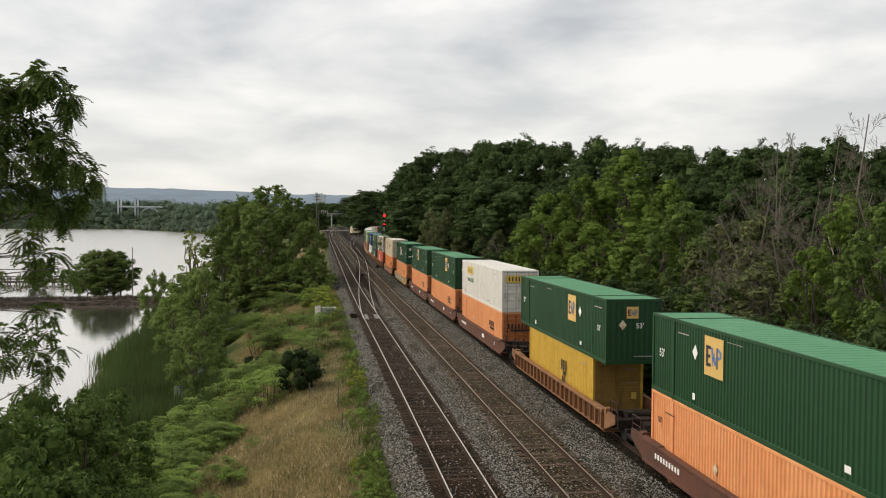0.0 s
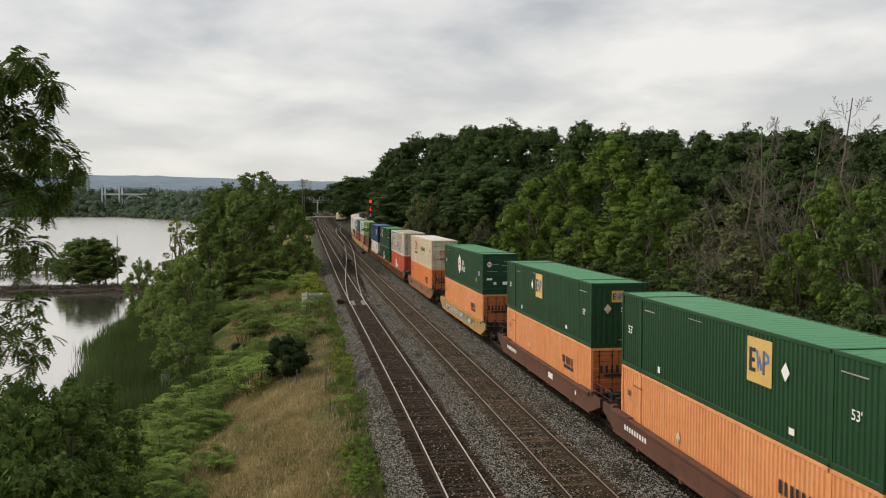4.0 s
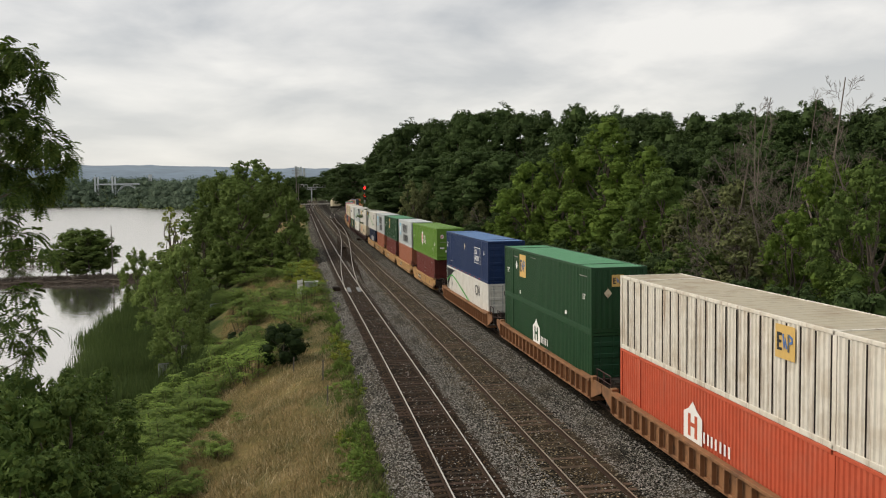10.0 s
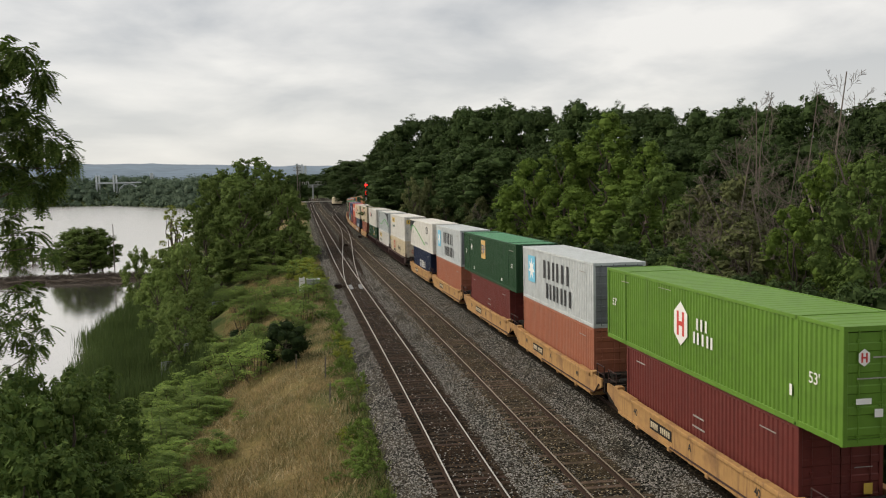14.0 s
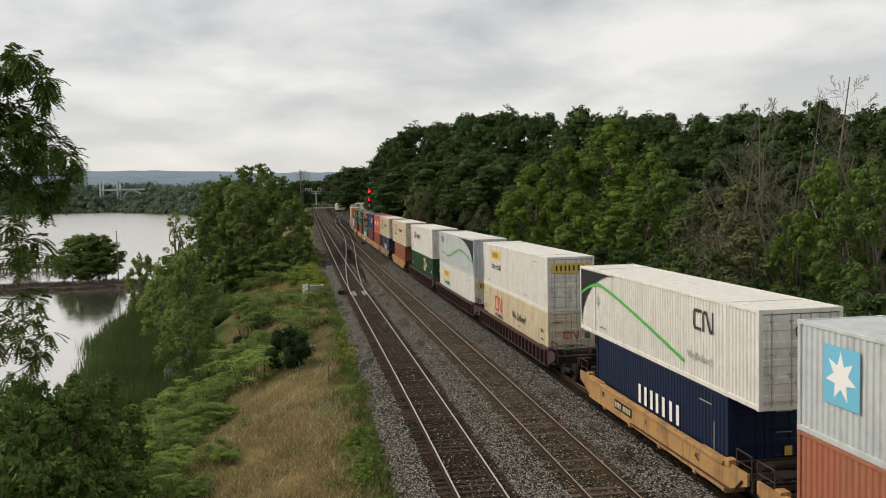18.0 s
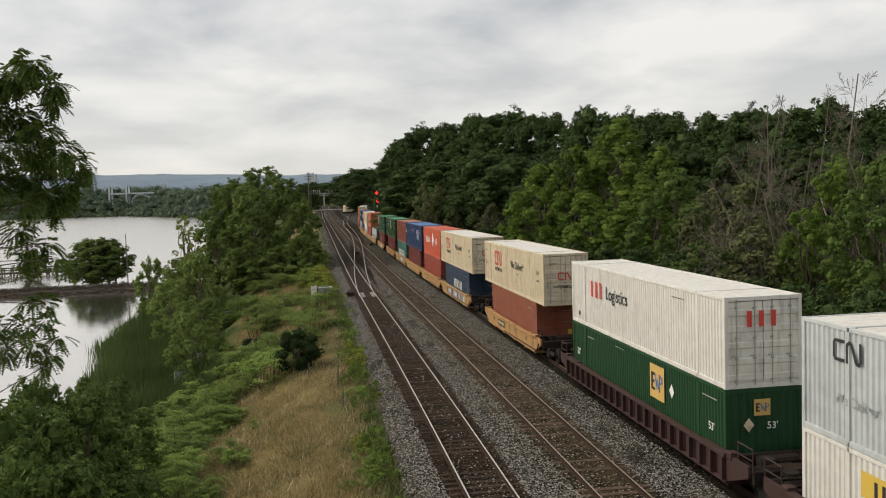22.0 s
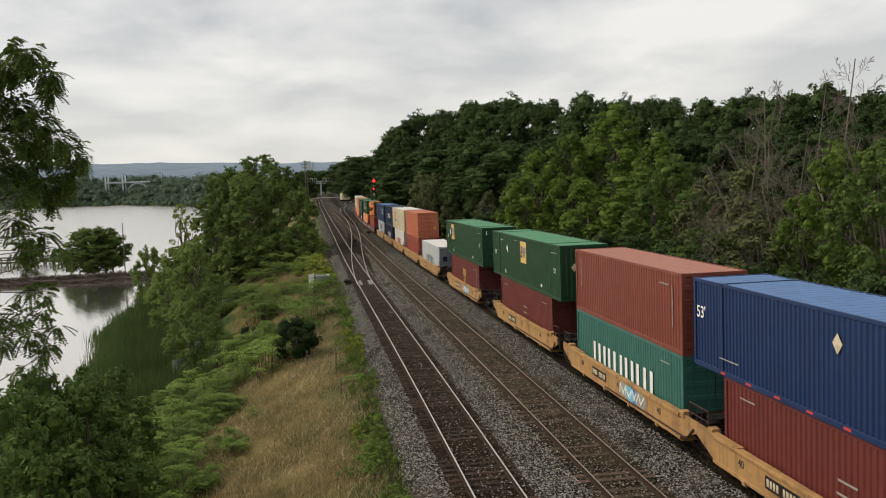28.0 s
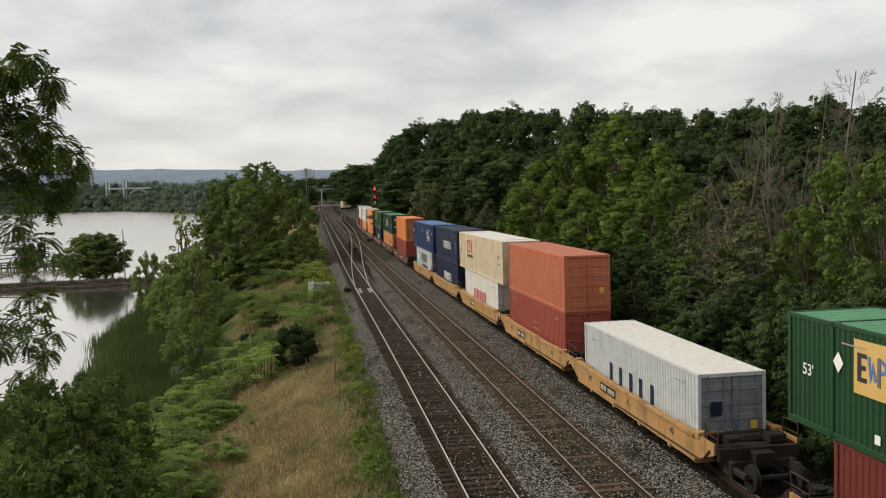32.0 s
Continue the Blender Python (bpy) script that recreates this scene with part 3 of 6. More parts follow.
SOOT = mat("sooty_steel", (0.024, 0.019, 0.016), 0.85, grain=0.4, scale=9, stain=0.6, stain_col=(0.065, 0.036, 0.022), dull=0.15)
INK_LILAC = mat("lilac_spray", (0.22, 0.16, 0.25), 0.8, grain=0.3, scale=6, stain=0.5, stain_col=(0.2, 0.17, 0.15))
BADGE_TAN, INK_STEEL = mat("tan_badge", (0.62, 0.40, 0.12), 0.6, grain=0.1, scale=5), mat("steel_blue_marking", (0.07, 0.17, 0.42), 0.6)
INK_FAINT = mat("worn_white_marking", (0.40, 0.38, 0.35), 0.7, grain=0.5, scale=30)
INK_WHITE, INK_BLACK = mat("white_marking", (0.78, 0.77, 0.74), 0.6), mat("black_marking", (0.02, 0.02, 0.022), 0.6)
INK_RED, INK_YELLOW = mat("red_marking", (0.55, 0.05, 0.035), 0.6), mat("yellow_marking", (0.62, 0.42, 0.07), 0.6)
INK_DEEP_GREEN = mat("deep_green_marking", (0.015, 0.08, 0.035), 0.6)
INK_GREEN, INK_BLUE, INK_SKY = mat("green_marking", (0.05, 0.36, 0.05), 0.6), mat("blue_marking", (0.03, 0.095, 0.36), 0.6), mat("sky_blue_marking", (0.14, 0.45, 0.62), 0.6)


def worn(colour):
    """The same paint as container ends carry it: rain-run soot and rust plus painted shade."""
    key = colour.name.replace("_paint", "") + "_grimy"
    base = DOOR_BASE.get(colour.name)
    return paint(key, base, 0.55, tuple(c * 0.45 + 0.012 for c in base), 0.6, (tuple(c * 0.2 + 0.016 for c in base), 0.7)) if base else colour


# Base colours of the ends; light and shade on that face is painted in.
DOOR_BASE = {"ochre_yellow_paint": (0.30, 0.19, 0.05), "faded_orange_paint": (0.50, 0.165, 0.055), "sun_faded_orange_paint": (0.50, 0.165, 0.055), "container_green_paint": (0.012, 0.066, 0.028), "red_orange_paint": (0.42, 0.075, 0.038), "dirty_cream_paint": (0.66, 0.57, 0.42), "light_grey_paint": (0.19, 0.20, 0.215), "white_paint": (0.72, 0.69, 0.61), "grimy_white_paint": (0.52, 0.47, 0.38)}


def ribs_along(y0, y1, pitch=0.28, deep=0.036):
    """Breakpoints of a trapezoid corrugation: place and inset."""
    n = max(2, round((y1 - y0) / pitch))
    p = (y1 - y0) / n
    for k in range(n):
        a = y0 + k * p
        yield from ((a, 0.0), (a + 0.30 * p, 0.0), (a + 0.5 * p, deep), (a + 0.80 * p, deep))
    yield (y1, 0.0)


def corrugated(g, w, y0, y1, z0, z1, side):
    pts = list(ribs_along(y0, y1, 0.215, 0.036) if w > 2.5 else ribs_along(y0, y1, 0.245, 0.036))
    n = len(g.v)
    for y, d in pts:
        x = side * (w / 2 - 0.012 - d)
        g.v += [(x, y, z0), (x, y, z1)]
    for k in range(len(pts) - 1):
        a = n + 2 * k
        g.f.append((a, a + 1, a + 3, a + 2) if side > 0 else (a, a + 2, a + 3, a + 1))
        g.s.append(0)


def container(label, colour, long=True, roof=None, doors=True, marks=(), group="containers on the train", high=HIGH):
    """A steel freight container, its base at z = 0; its end towards -y carries the doors."""
    L, w = (L53, W53) if long else (L40, W40)
    h, c = L / 2, thing("freight_container", pose(0, 0, 0), label, "freight container", group)
    body = Geo()
    for side in (-1, 1):
        corrugated(body, w, -h + 0.10, h - 0.10, 0.14, high - 0.10, side)
    body.box(-w / 2 + 0.05, w / 2 - 0.05, -h + 0.12, h - 0.12, 0.06, 0.12)
    body.box(-w / 2 + 0.05, w / 2 - 0.05, h - 0.09, h - 0.05, 0.12, high - 0.08)
    part("body", body, colour, c)
    top = Geo()
    n = max(8, round(L / 0.42))
    p = (L - 0.2) / n
    xa = w / 2 - 0.06
    for k in range(n):
        a = -h + 0.10 + k * p
        row = ((a, 0.0), (a + 0.36 * p, 0.0), (a + 0.44 * p, -0.009), (a + 0.92 * p, -0.009), (a + p, 0.0))
        for (q0, d0), (q1, d1) in zip(row, row[1:]):
            z0, z1 = high - 0.018 + d0, high - 0.018 + d1
            top.add([(-xa, q0, z0), (xa, q0, z0), (xa, q1, z1), (-xa, q1, z1)], [(0, 1, 2, 3)])
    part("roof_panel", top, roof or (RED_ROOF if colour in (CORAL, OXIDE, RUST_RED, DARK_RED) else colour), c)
    fr = Geo()
    for sx in (-1, 1):
        x0, x1 = sorted((sx * w / 2, sx * (w / 2 - 0.07)))
        fr.box(x0, x1, -h, h, high - 0.11, high, cut=0.012)
        fr.box(x0, x1, -h, h, 0.0, 0.16, cut=0.012)
        for sy in (-1, 1):
            y0, y1 = sorted((sy * (h + 0.003), sy * (h - 0.14)))
            x0, x1 = sorted((sx * (w / 2 + 0.003), sx * (w / 2 - 0.12)))
            fr.box(x0, x1, y0, y1, -0.003, high + 0.003, cut=0.012)
            if long:
                fr.box(*sorted((sx * (w / 2 + 0.006), sx * (w / 2 - 0.06))), sy * 6.096 - 0.08, sy * 6.096 + 0.08, 0.0, high + 0.004)
    for sy in (-1, 1):
        y0, y1 = sorted((sy * h, sy * (h - 0.10)))
        fr.box(-w / 2 + 0.02, w / 2 - 0.02, y0, y1, high - 0.13, high - 0.004)
        fr.box(-w / 2 + 0.02, w / 2 - 0.02, y0, y1, 0.004, 0.17)
        if long:
            fr.box(-w / 2 + 0.06, w / 2 - 0.06, sy * 6.096 - 0.06, sy * 6.096 + 0.06, high - 0.03, high + 0.004)
    part("frame", fr, colour, c)
    cast = CASTING[colour.name]
    spots = [(sx, sy, sz) for sx in (-1, 1) for sy in (-1, 1) for sz in (0, 1)]
    for sx, sy, sz in spots:
        yy = sy * ((6.096 if long else h) - 0.089)
        part("corner_casting", cast, colour, c, at=pose(sx * (w / 2 - 0.075), yy, 0.059 + sz * (high - 0.118)))
    if doors:
        for sx in (-1, 1):
            d = Geo()
            x0, x1 = sorted((sx * 0.012, sx * (w / 2 - 0.11)))
            hh = (high - 0.34) / 5
            line = [(0.18, 0.06), (0.18, 0.035)]
            for k in range(5):
                z0 = 0.18 + k * hh
                line += [(z0 + 0.10 * hh, 0.035), (z0 + 0.16 * hh, 0.010), (z0 + 0.48 * hh, 0.010), (z0 + 0.54 * hh, 0.035)]
            line += [(high - 0.16, 0.035), (high - 0.16, 0.06)]
            d.add([(x, -h + y, z) for z, y in line for x in (x0, x1)], [(2 * k, 2 * k + 1, 2 * k + 3, 2 * k + 2) for k in range(len(line) - 1)])
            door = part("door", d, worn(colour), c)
            for fx in (0.24, 0.76):
                rod = Geo()
                x = x0 + (x1 - x0) * fx
                rod.tube((x, -h - 0.008, 0.10), (x, -h - 0.008, high - 0.08), 0.017, n=6)
                for zz in (0.25, 0.95, 1.6, high - 0.35):
                    rod.box(x - 0.05, x + 0.05, -h - 0.014, -h + 0.03, zz - 0.03, zz + 0.03)
                rod.box(x - 0.16, x + 0.02, -h - 0.03, -h - 0.004, 1.02, 1.06)
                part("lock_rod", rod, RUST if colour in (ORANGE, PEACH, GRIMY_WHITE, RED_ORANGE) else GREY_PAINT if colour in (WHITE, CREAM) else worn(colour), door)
    else:
        e = Geo()
        pts = [(x, d) for x, d in ribs_along(-w / 2 + 0.11, w / 2 - 0.11, 0.27)]
        for (xa, da), (xb, db) in zip(pts, pts[1:]):
            e.add([(xa, -h + 0.03 + da, 0.16), (xb, -h + 0.03 + db, 0.16), (xb, -h + 0.03 + db, high - 0.12), (xa, -h + 0.03 + da, high - 0.12)], [(0, 1, 2, 3)])
        part("end_wall", e, colour, c)
    for make, *args in marks:
        make(c, w, h, *args)
    return c


CASTING = {m.name: Geo().box(-0.081, 0.081, -0.091, 0.091, -0.061, 0.061, cut=0.008).mesh("corner_casting", m) for m in PAINT.values()}


def on_side(w, u, z, proud=0.008):
    """A frame on the side that faces -x: its x runs towards the near end, its y up."""
    return Matrix(((0, 0, -1, -w / 2 - proud), (-1, 0, 0, -u), (0, 1, 0, z), (0, 0, 0, 1)))


def on_end(h, u, z, proud=0.055):
    """The same on the end that faces -y."""
    return Matrix(((1, 0, 0, u), (0, 0, -1, -h - proud), (0, 1, 0, z), (0, 0, 0, 1)))


def flat(points_list, thick=0.006):
    """Thin plates from outlines in their own plane."""
    g = Geo()
    for pts in points_list:
        n = len(pts)
        g.add([(x, y, 0) for x, y in pts] + [(x, y, thick) for x, y in pts],
              [tuple(range(n, 2 * n))] + [(k, (k + 1) % n, n + (k + 1) % n, n + k) for k in range(n)])
    return g


def rect(x0, y0, x1, y1):
    return [(x0, y0), (x1, y0), (x1, y1), (x0, y1)]


def band(pts, width):
    """One outline round a polyline of even width."""
    q = stroke(pts, width)
    return [s[0] for s in q] + [q[-1][1], q[-1][2]] + [s[3] for s in q[::-1]]


def stroke(pts, width):
    """An outline strip along a polyline."""
    p = [Vector(q) for q in pts]
    offs = []
    for i, q in enumerate(p):
        a = (q - p[i - 1]).normalized() if i else (p[1] - p[0]).normalized()
        b = (p[i + 1] - q).normalized() if i + 1 < len(p) else a
        t = (a + b).normalized() if (a + b).length > 1e-6 else a
        n = Vector((-t.y, t.x))
        offs.append(n * min(width, width / 2 / max(0.35, n.dot(Vector((-a.y, a.x))))))
    return [[tuple(p[i] - offs[i]), tuple(p[i + 1] - offs[i + 1]), tuple(p[i + 1] + offs[i + 1]), tuple(p[i] + offs[i])] for i in range(len(p) - 1)]


LETTERS = {}


def lettering(text, size):
    if (text, size) not in LETTERS:
        cu = bpy.data.curves.new("lettering", "FONT")
        cu.body, cu.size, cu.extrude, cu.offset = text, size, 0.003, 0.005 * size
        cu.align_x, cu.align_y = "CENTER", "CENTER"
        ob = bpy.data.objects.new("lettering", cu)
        scene.collection.objects.link(ob)
        bpy.context.view_layer.update()
        LETTERS[text, size] = bpy.data.meshes.new_from_object(ob.evaluated_get(bpy.context.evaluated_depsgraph_get()))
        bpy.data.objects.remove(ob)
    return LETTERS[text, size].copy()


def words(c, w, h, text, size, u, z, ink, end=False):
    me = lettering(text, size)
    me.materials.clear()
    me.materials.append(ink)
    part("lettering", me, ink, c, at=on_end(h, u, z) if end else on_side(w, u, z))


BAR = {}


def bars(c, w, h, u, z, count, size, ink, end=False, gap=0.35, seed=0):
    """Writing as plain bars: a row of upright strokes, each large one a part of its own."""
    rng = random.Random(seed)
    x, rows = 0.0, []
    for _ in range(count):
        rows.append(x)
        x += size * rng.choice((0.62, 0.7, 0.78)) + size * gap * 0.3
    half = x / 2
    at = (lambda q: on_end(h, u + q, z, 0.061)) if end else (lambda q: on_side(w, u + q, z, 0.014))
    if size > 0.28:
        if (size, ink.name) not in BAR:
            BAR[size, ink.name] = flat([rect(0, -size / 2, size * 0.32, size / 2)]).mesh("marking", ink)
        for q in rows:
            part("marking", BAR[size, ink.name], ink, c, at=at(q - half))
    else:
        part("marking", flat([rect(-half * 0.9, -size * 0.11, half * 0.9, size * 0.11)]), INK_FAINT if ink is INK_WHITE else ink, c, at=at(0))


def square_badge(c, w, h, u, z, size, end=False):
    """A yellow panel with a dark border and three dark strokes."""
    m = (lambda p: on_end(h, u, z, 0.055 + p)) if end else (lambda p: on_side(w, u, z, 0.008 + p))
    s = size / 2
    part("badge", flat([rect(-s, -s * 0.95, s, s * 0.95)]), BADGE_TAN, c, at=m(0.002))
    left, arm = -0.78 * s, -0.28 * s
    e_form = [(left, -0.5 * s), (arm, -0.5 * s), (arm, -0.34 * s), (left + 0.2 * s, -0.34 * s), (left + 0.2 * s, -0.08 * s), (arm - 0.06 * s, -0.08 * s), (arm - 0.06 * s, 0.08 * s),
              (left + 0.2 * s, 0.08 * s), (left + 0.2 * s, 0.34 * s), (arm, 0.34 * s), (arm, 0.5 * s), (left, 0.5 * s)]
    part("badge_mark", flat([e_form]), INK_BLACK, c, at=m(0.016))
    part("badge_bar", flat([rect(0.30 * s, -0.5 * s, 0.46 * s, 0.5 * s)]), INK_SLATE, c, at=m(0.016))
    part("badge_wave", flat([band([(-0.16 * s, 0.45 * s), (-0.06 * s, -0.3 * s), (0.06 * s, 0.15 * s), (0.2 * s, -0.35 * s)], 0.15 * s)]), INK_STEEL, c, at=m(0.016))
    part("badge_loop", flat([band([(0.48 * s, 0.42 * s), (0.74 * s, 0.30 * s), (0.74 * s, 0.08 * s), (0.48 * s, 0.0)], 0.13 * s)]), INK_STEEL, c, at=m(0.018))


def hexagon_badge(c, w, h, u, z, size, end=False):
    """A white hexagon with a red block in it."""
    m = (lambda p: on_end(h, u, z, 0.055 + p)) if end else (lambda p: on_side(w, u, z, 0.008 + p))
    s = size / 2
    part("badge", flat([[(math.sin(k * math.tau / 6) * s * 0.8, math.cos(k * math.tau / 6) * s) for k in range(5, -1, -1)]]), INK_WHITE, c, at=m(0))
    a, b = 0.38 * s, 0.18 * s
    part("badge_block", flat([[(-a, -0.55 * s), (-b, -0.55 * s), (-b, -0.1 * s), (b, -0.1 * s), (b, -0.55 * s), (a, -0.55 * s), (a, 0.55 * s), (b, 0.55 * s), (b, 0.1 * s), (-b, 0.1 * s), (-b, 0.55 * s), (-a, 0.55 * s)]]), INK_RED, c, at=m(0.008))


def red_track(c, w, h, u, z, size, ink=None, end=False):
    """The railway's mark as one bent red band: an open bracket joined to a zigzag."""
    s, t = size, size * 0.15
    m = on_end(h, u, z) if end else on_side(w, u, z)
    for pts in ([(-0.15 * s, 0.42 * s), (-0.85 * s, 0.42 * s), (-0.95 * s, 0.3 * s), (-0.95 * s, -0.3 * s), (-0.85 * s, -0.42 * s), (-0.2 * s, -0.42 * s)],
                [(0.0, -0.5 * s), (0.0, 0.3 * s), (0.15 * s, 0.42 * s), (0.32 * s, 0.38 * s), (0.66 * s, -0.40 * s), (0.82 * s, -0.44 * s), (0.95 * s, -0.3 * s), (0.95 * s, 0.5 * s)]):
        part("badge", flat([band(pts, t)]), ink or INK_RED, c, at=m)


def house(c, w, h, u, z, size, block):
    """A white house shape with a dark block cut in it."""
    s = size / 2
    part("badge", flat([[(-s, -s), (s, -s), (s, 0.35 * s), (0.45 * s, 0.6 * s), (0.0, s), (-0.45 * s, 0.6 * s), (-s, 0.35 * s)]]), INK_WHITE, c, at=on_side(w, u, z))
    a, b = 0.5 * s, 0.22 * s
    part("badge_block", flat([[(-a, -0.75 * s), (-b, -0.75 * s), (-b, -0.25 * s), (b, -0.25 * s), (b, -0.75 * s), (a, -0.75 * s), (a, 0.35 * s), (b, 0.35 * s), (b, -0.05 * s), (-b, -0.05 * s), (-b, 0.35 * s), (-a, 0.35 * s)]]), block, c, at=on_side(w, u, z, 0.016))


def side_posts(c, w, h):
    """Dark grimy joints between the side panels."""
    me = Geo().box(-0.012, 0.012, -0.022, 0.022, 0.18, HIGH - 0.13).mesh("side_post", SOOT)
    n = 24
    for k in range(1, n):
        part("side_post", me, SOOT, c, at=pose(-w / 2 + 0.006, -h + 0.12 + k * (2 * h - 0.24) / n, 0))


def diamond(c, w, h, u, z, size, ink, end=False):
    s = size / 2
    part("placard", flat([[(0, -s), (0.8 * s, 0), (0, s), (-0.8 * s, 0)]]), ink, c, at=on_end(h, u, z) if end else on_side(w, u, z))


def panel(c, w, h, u, z, wide, tall, ink, end=False, proud=0.0):
    part("marking_panel", flat([rect(-wide / 2, -tall / 2, wide / 2, tall / 2)]), ink, c, at=on_end(h, u, z, 0.055 + proud) if end else on_side(w, u, z, 0.008 + proud))


def swoosh(c, w, h, flip):
    """A dark corner field bounded by an arc, with a thin green curve; flipped, the dark corner lies at the near end."""
    n, top = 16, HIGH - 0.13
    f = 1 if flip else -1
    reach = 6.4 if flip else 4.4
    pts = [(f * (h - 0.16), top), (f * (h - 0.16), 0.22)]
    for k in range(1, n + 1):
        a = k / n
        pts.append((f * (h - 0.16 - reach * (1 - math.cos(a * math.pi / 2)) ** (1.15 if flip else 0.9)), 0.22 + (top - 0.22) * math.sin(a * math.pi / 2)))
    part("dark_field", flat([pts[::-1] if flip else pts]), CHARCOAL, c, at=on_side(w, 0, 0))
    line = []
    for k in range(33):
        a = k / 32
        if flip:
            u, zz = -4.4 + (h + 4.3) * a, 0.95 + 0.85 * math.sin(max(0.0, min(1.0, (a - 0.05) / 0.55)) * math.pi / 2) ** 2 - 0.95 * max(0.0, a - 0.58) ** 1.3 * 2.4
        else:
            u, zz = -(h - 0.16) + (h + 3.0) * a, 1.65 + 0.62 * math.sin(min(1, a / 0.24) * math.pi / 2) - 1.95 * (max(0.0, a - 0.22) / 0.78) ** 1.25 * (1.0 - 0.12 * a)
        line.append((u, zz))
    part("green_curve", flat(stroke(line, 0.12)), INK_GREEN, c, at=on_side(w, 0, 0, 0.018))


# ---- well cars ----
BOARD_BAR = flat([rect(-0.055, -0.11, 0.055, 0.11)]).mesh("marking", CREAM)


def well_car(label, steel, well, ribbed, group="well cars of the train", sprayed=False):
    """An articulated or single well car; the container sits low between its side sills. Rail tops at z = 0."""
    c = thing("well_car", pose(0, 0, 0), label, "railway wagon", group)
    e = well / 2
    for side in (-1, 1):
        g = Geo()
        x0, x1 = sorted((side * 1.36, side * 1.40) if ribbed else (side * 1.46, side * 1.40))
        g.box(x0, x1, -e, e, 0.36, 1.12)
        xo = sorted((side * 1.56, side * 1.34))
        g.box(*xo, -e, e, 1.10, 1.22, cut=0.015)
        g.box(*sorted((side * 1.50, side * 1.30)), -e, e, 0.28, 0.40, cut=0.015)
        # the ends sweep up over the bogies
        for sy in (-1, 1):
            a, b = sy * e, sy * (e + 1.35)
            lo = [(side * 1.46, a, 0.36), (side * 1.46, b, 0.86), (side * 1.46, b, 1.22), (side * 1.46, a, 1.22)]
            g.add(lo + [(side * 1.38, y, z) for _, y, z in lo], [(0, 1, 2, 3), (7, 6, 5, 4), (0, 4, 5, 1), (2, 6, 7, 3), (1, 5, 6, 2), (3, 7, 4, 0)])
        sill = part("side_sill", g, steel, c)
        if not ribbed:
            lug = Geo().box(-0.05, 0.05, -0.11, 0.11, -0.13, 0.05, cut=0.02).mesh("lug", steel)
            for k in range(4):
                part("lug", lug, steel, sill, at=pose(side * 1.47, -e + (k + 0.7) * well / 4.4, 0.32))
        if ribbed:
            n = int(well / 0.78)
            rib = Geo().box(-0.10, 0.06, -0.045, 0.045, 0.40, 1.10, cut=0.01).mesh("rib", steel)
            for k in range(n + 1):
                part("rib", rib, steel, sill, at=pose(side * 1.50, -e + 0.1 + k * (well - 0.2) / n, 0))
    fl = Geo()
    for k in range(9):
        y = -e + 0.2 + k * (well - 0.4) / 8
        fl.box(-1.40, 1.40, y - 0.15, y + 0.15, 0.20, 0.32)
    fl.box(-0.25, 0.25, -e, e, 0.22, 0.30)
    part("well_floor", fl, steel, c)
    for sy in (-1, 1):
        g = Geo()
        span = lambda p, q: sorted((sy * (e + p), sy * (e + q)))
        g.box(-1.38, 1.38, *span(-0.02, 0.16), 0.5, 1.20, cut=0.02)
        g.box(-0.34, 0.34, *span(0.14, 1.95), 0.60, 1.02, cut=0.03)
        g.box(-1.36, 1.36, *span(0.62, 0.80), 0.74, 1.00, cut=0.02)
        g.box(-1.36, 1.36, *span(1.36, 1.52), 0.70, 1.10, cut=0.02)
        for x in (-1.0, 1.0):
            g.box(x - 0.07, x + 0.07, *span(0.16, 1.5), 0.72, 0.96)
        part("end_platform", g, SOOT, c)
        for sx in (-1, 1):
            gr = Geo()
            gr.box(*sorted((sx * 0.98, sx * 1.40)), *span(0.16, 1.42), 1.02, 1.05)
            for k in range(8):
                gr.box(*sorted((sx * 0.99, sx * 1.39)), *span(0.20 + k * 0.155, 0.28 + k * 0.155), 1.048, 1.075)
            part("step_grating", gr, SOOT, c)
            part("corner_box", Geo().box(*sorted((sx * 1.20, sx * 1.50)), *span(0.02, 0.34), 1.10, 1.34, cut=0.03), steel, c)
            led = Geo()
            led.box(*sorted((sx * 1.30, sx * 1.56)), *span(-1.7, 0.05), 1.215, 1.25, cut=0.01)
            part("top_ledge", led, steel, c)
        part("cushion_tank", Geo().tube((-0.62, sy * (e + 0.42), 1.02), (0.62, sy * (e + 0.42), 1.02), 0.21, n=12), SOOT, c, smooth=False)
        part("cross_deck", Geo().box(-0.95, 0.95, *span(0.86, 1.30), 1.025, 1.05), SOOT, c)
        for sx in (-1, 1):
            x, y0, y1 = sx * 1.36, sy * (e + 0.55), sy * (e + 1.45)
            rl = Geo()
            for p, q in (((x, y0, 1.05), (x, y0, 1.76)), ((x, y0, 1.75), (x, y1, 1.75)), ((x, y1, 1.76), (x, y1, 1.05))):
                rl.tube(p, q, 0.022)
            part("handrail", rl, CAR_DARK, c)
            part("rung", Geo().tube((x, y0, 1.4), (x, y1, 1.4), 0.018), CAR_DARK, c)
        bw = Geo()
        bw.tube((-0.75, sy * (e + 1.15), 1.28), (-0.75, sy * (e + 1.15), 1.38), 0.24, n=10)
        part("brake_wheel", bw, BLACK, c)
        part("brake_box", Geo().box(0.55, 1.1, *sorted((sy * (e + 0.7), sy * (e + 1.2))), 1.1, 1.36, cut=0.03), SOOT, c)
        tr = Geo()
        yc = sy * (e + 1.55)
        for sx in (-1, 1):
            tr.box(*sorted((sx * 0.92, sx * 1.08)), yc - 1.05, yc + 1.05, 0.42, 0.62, cut=0.03)
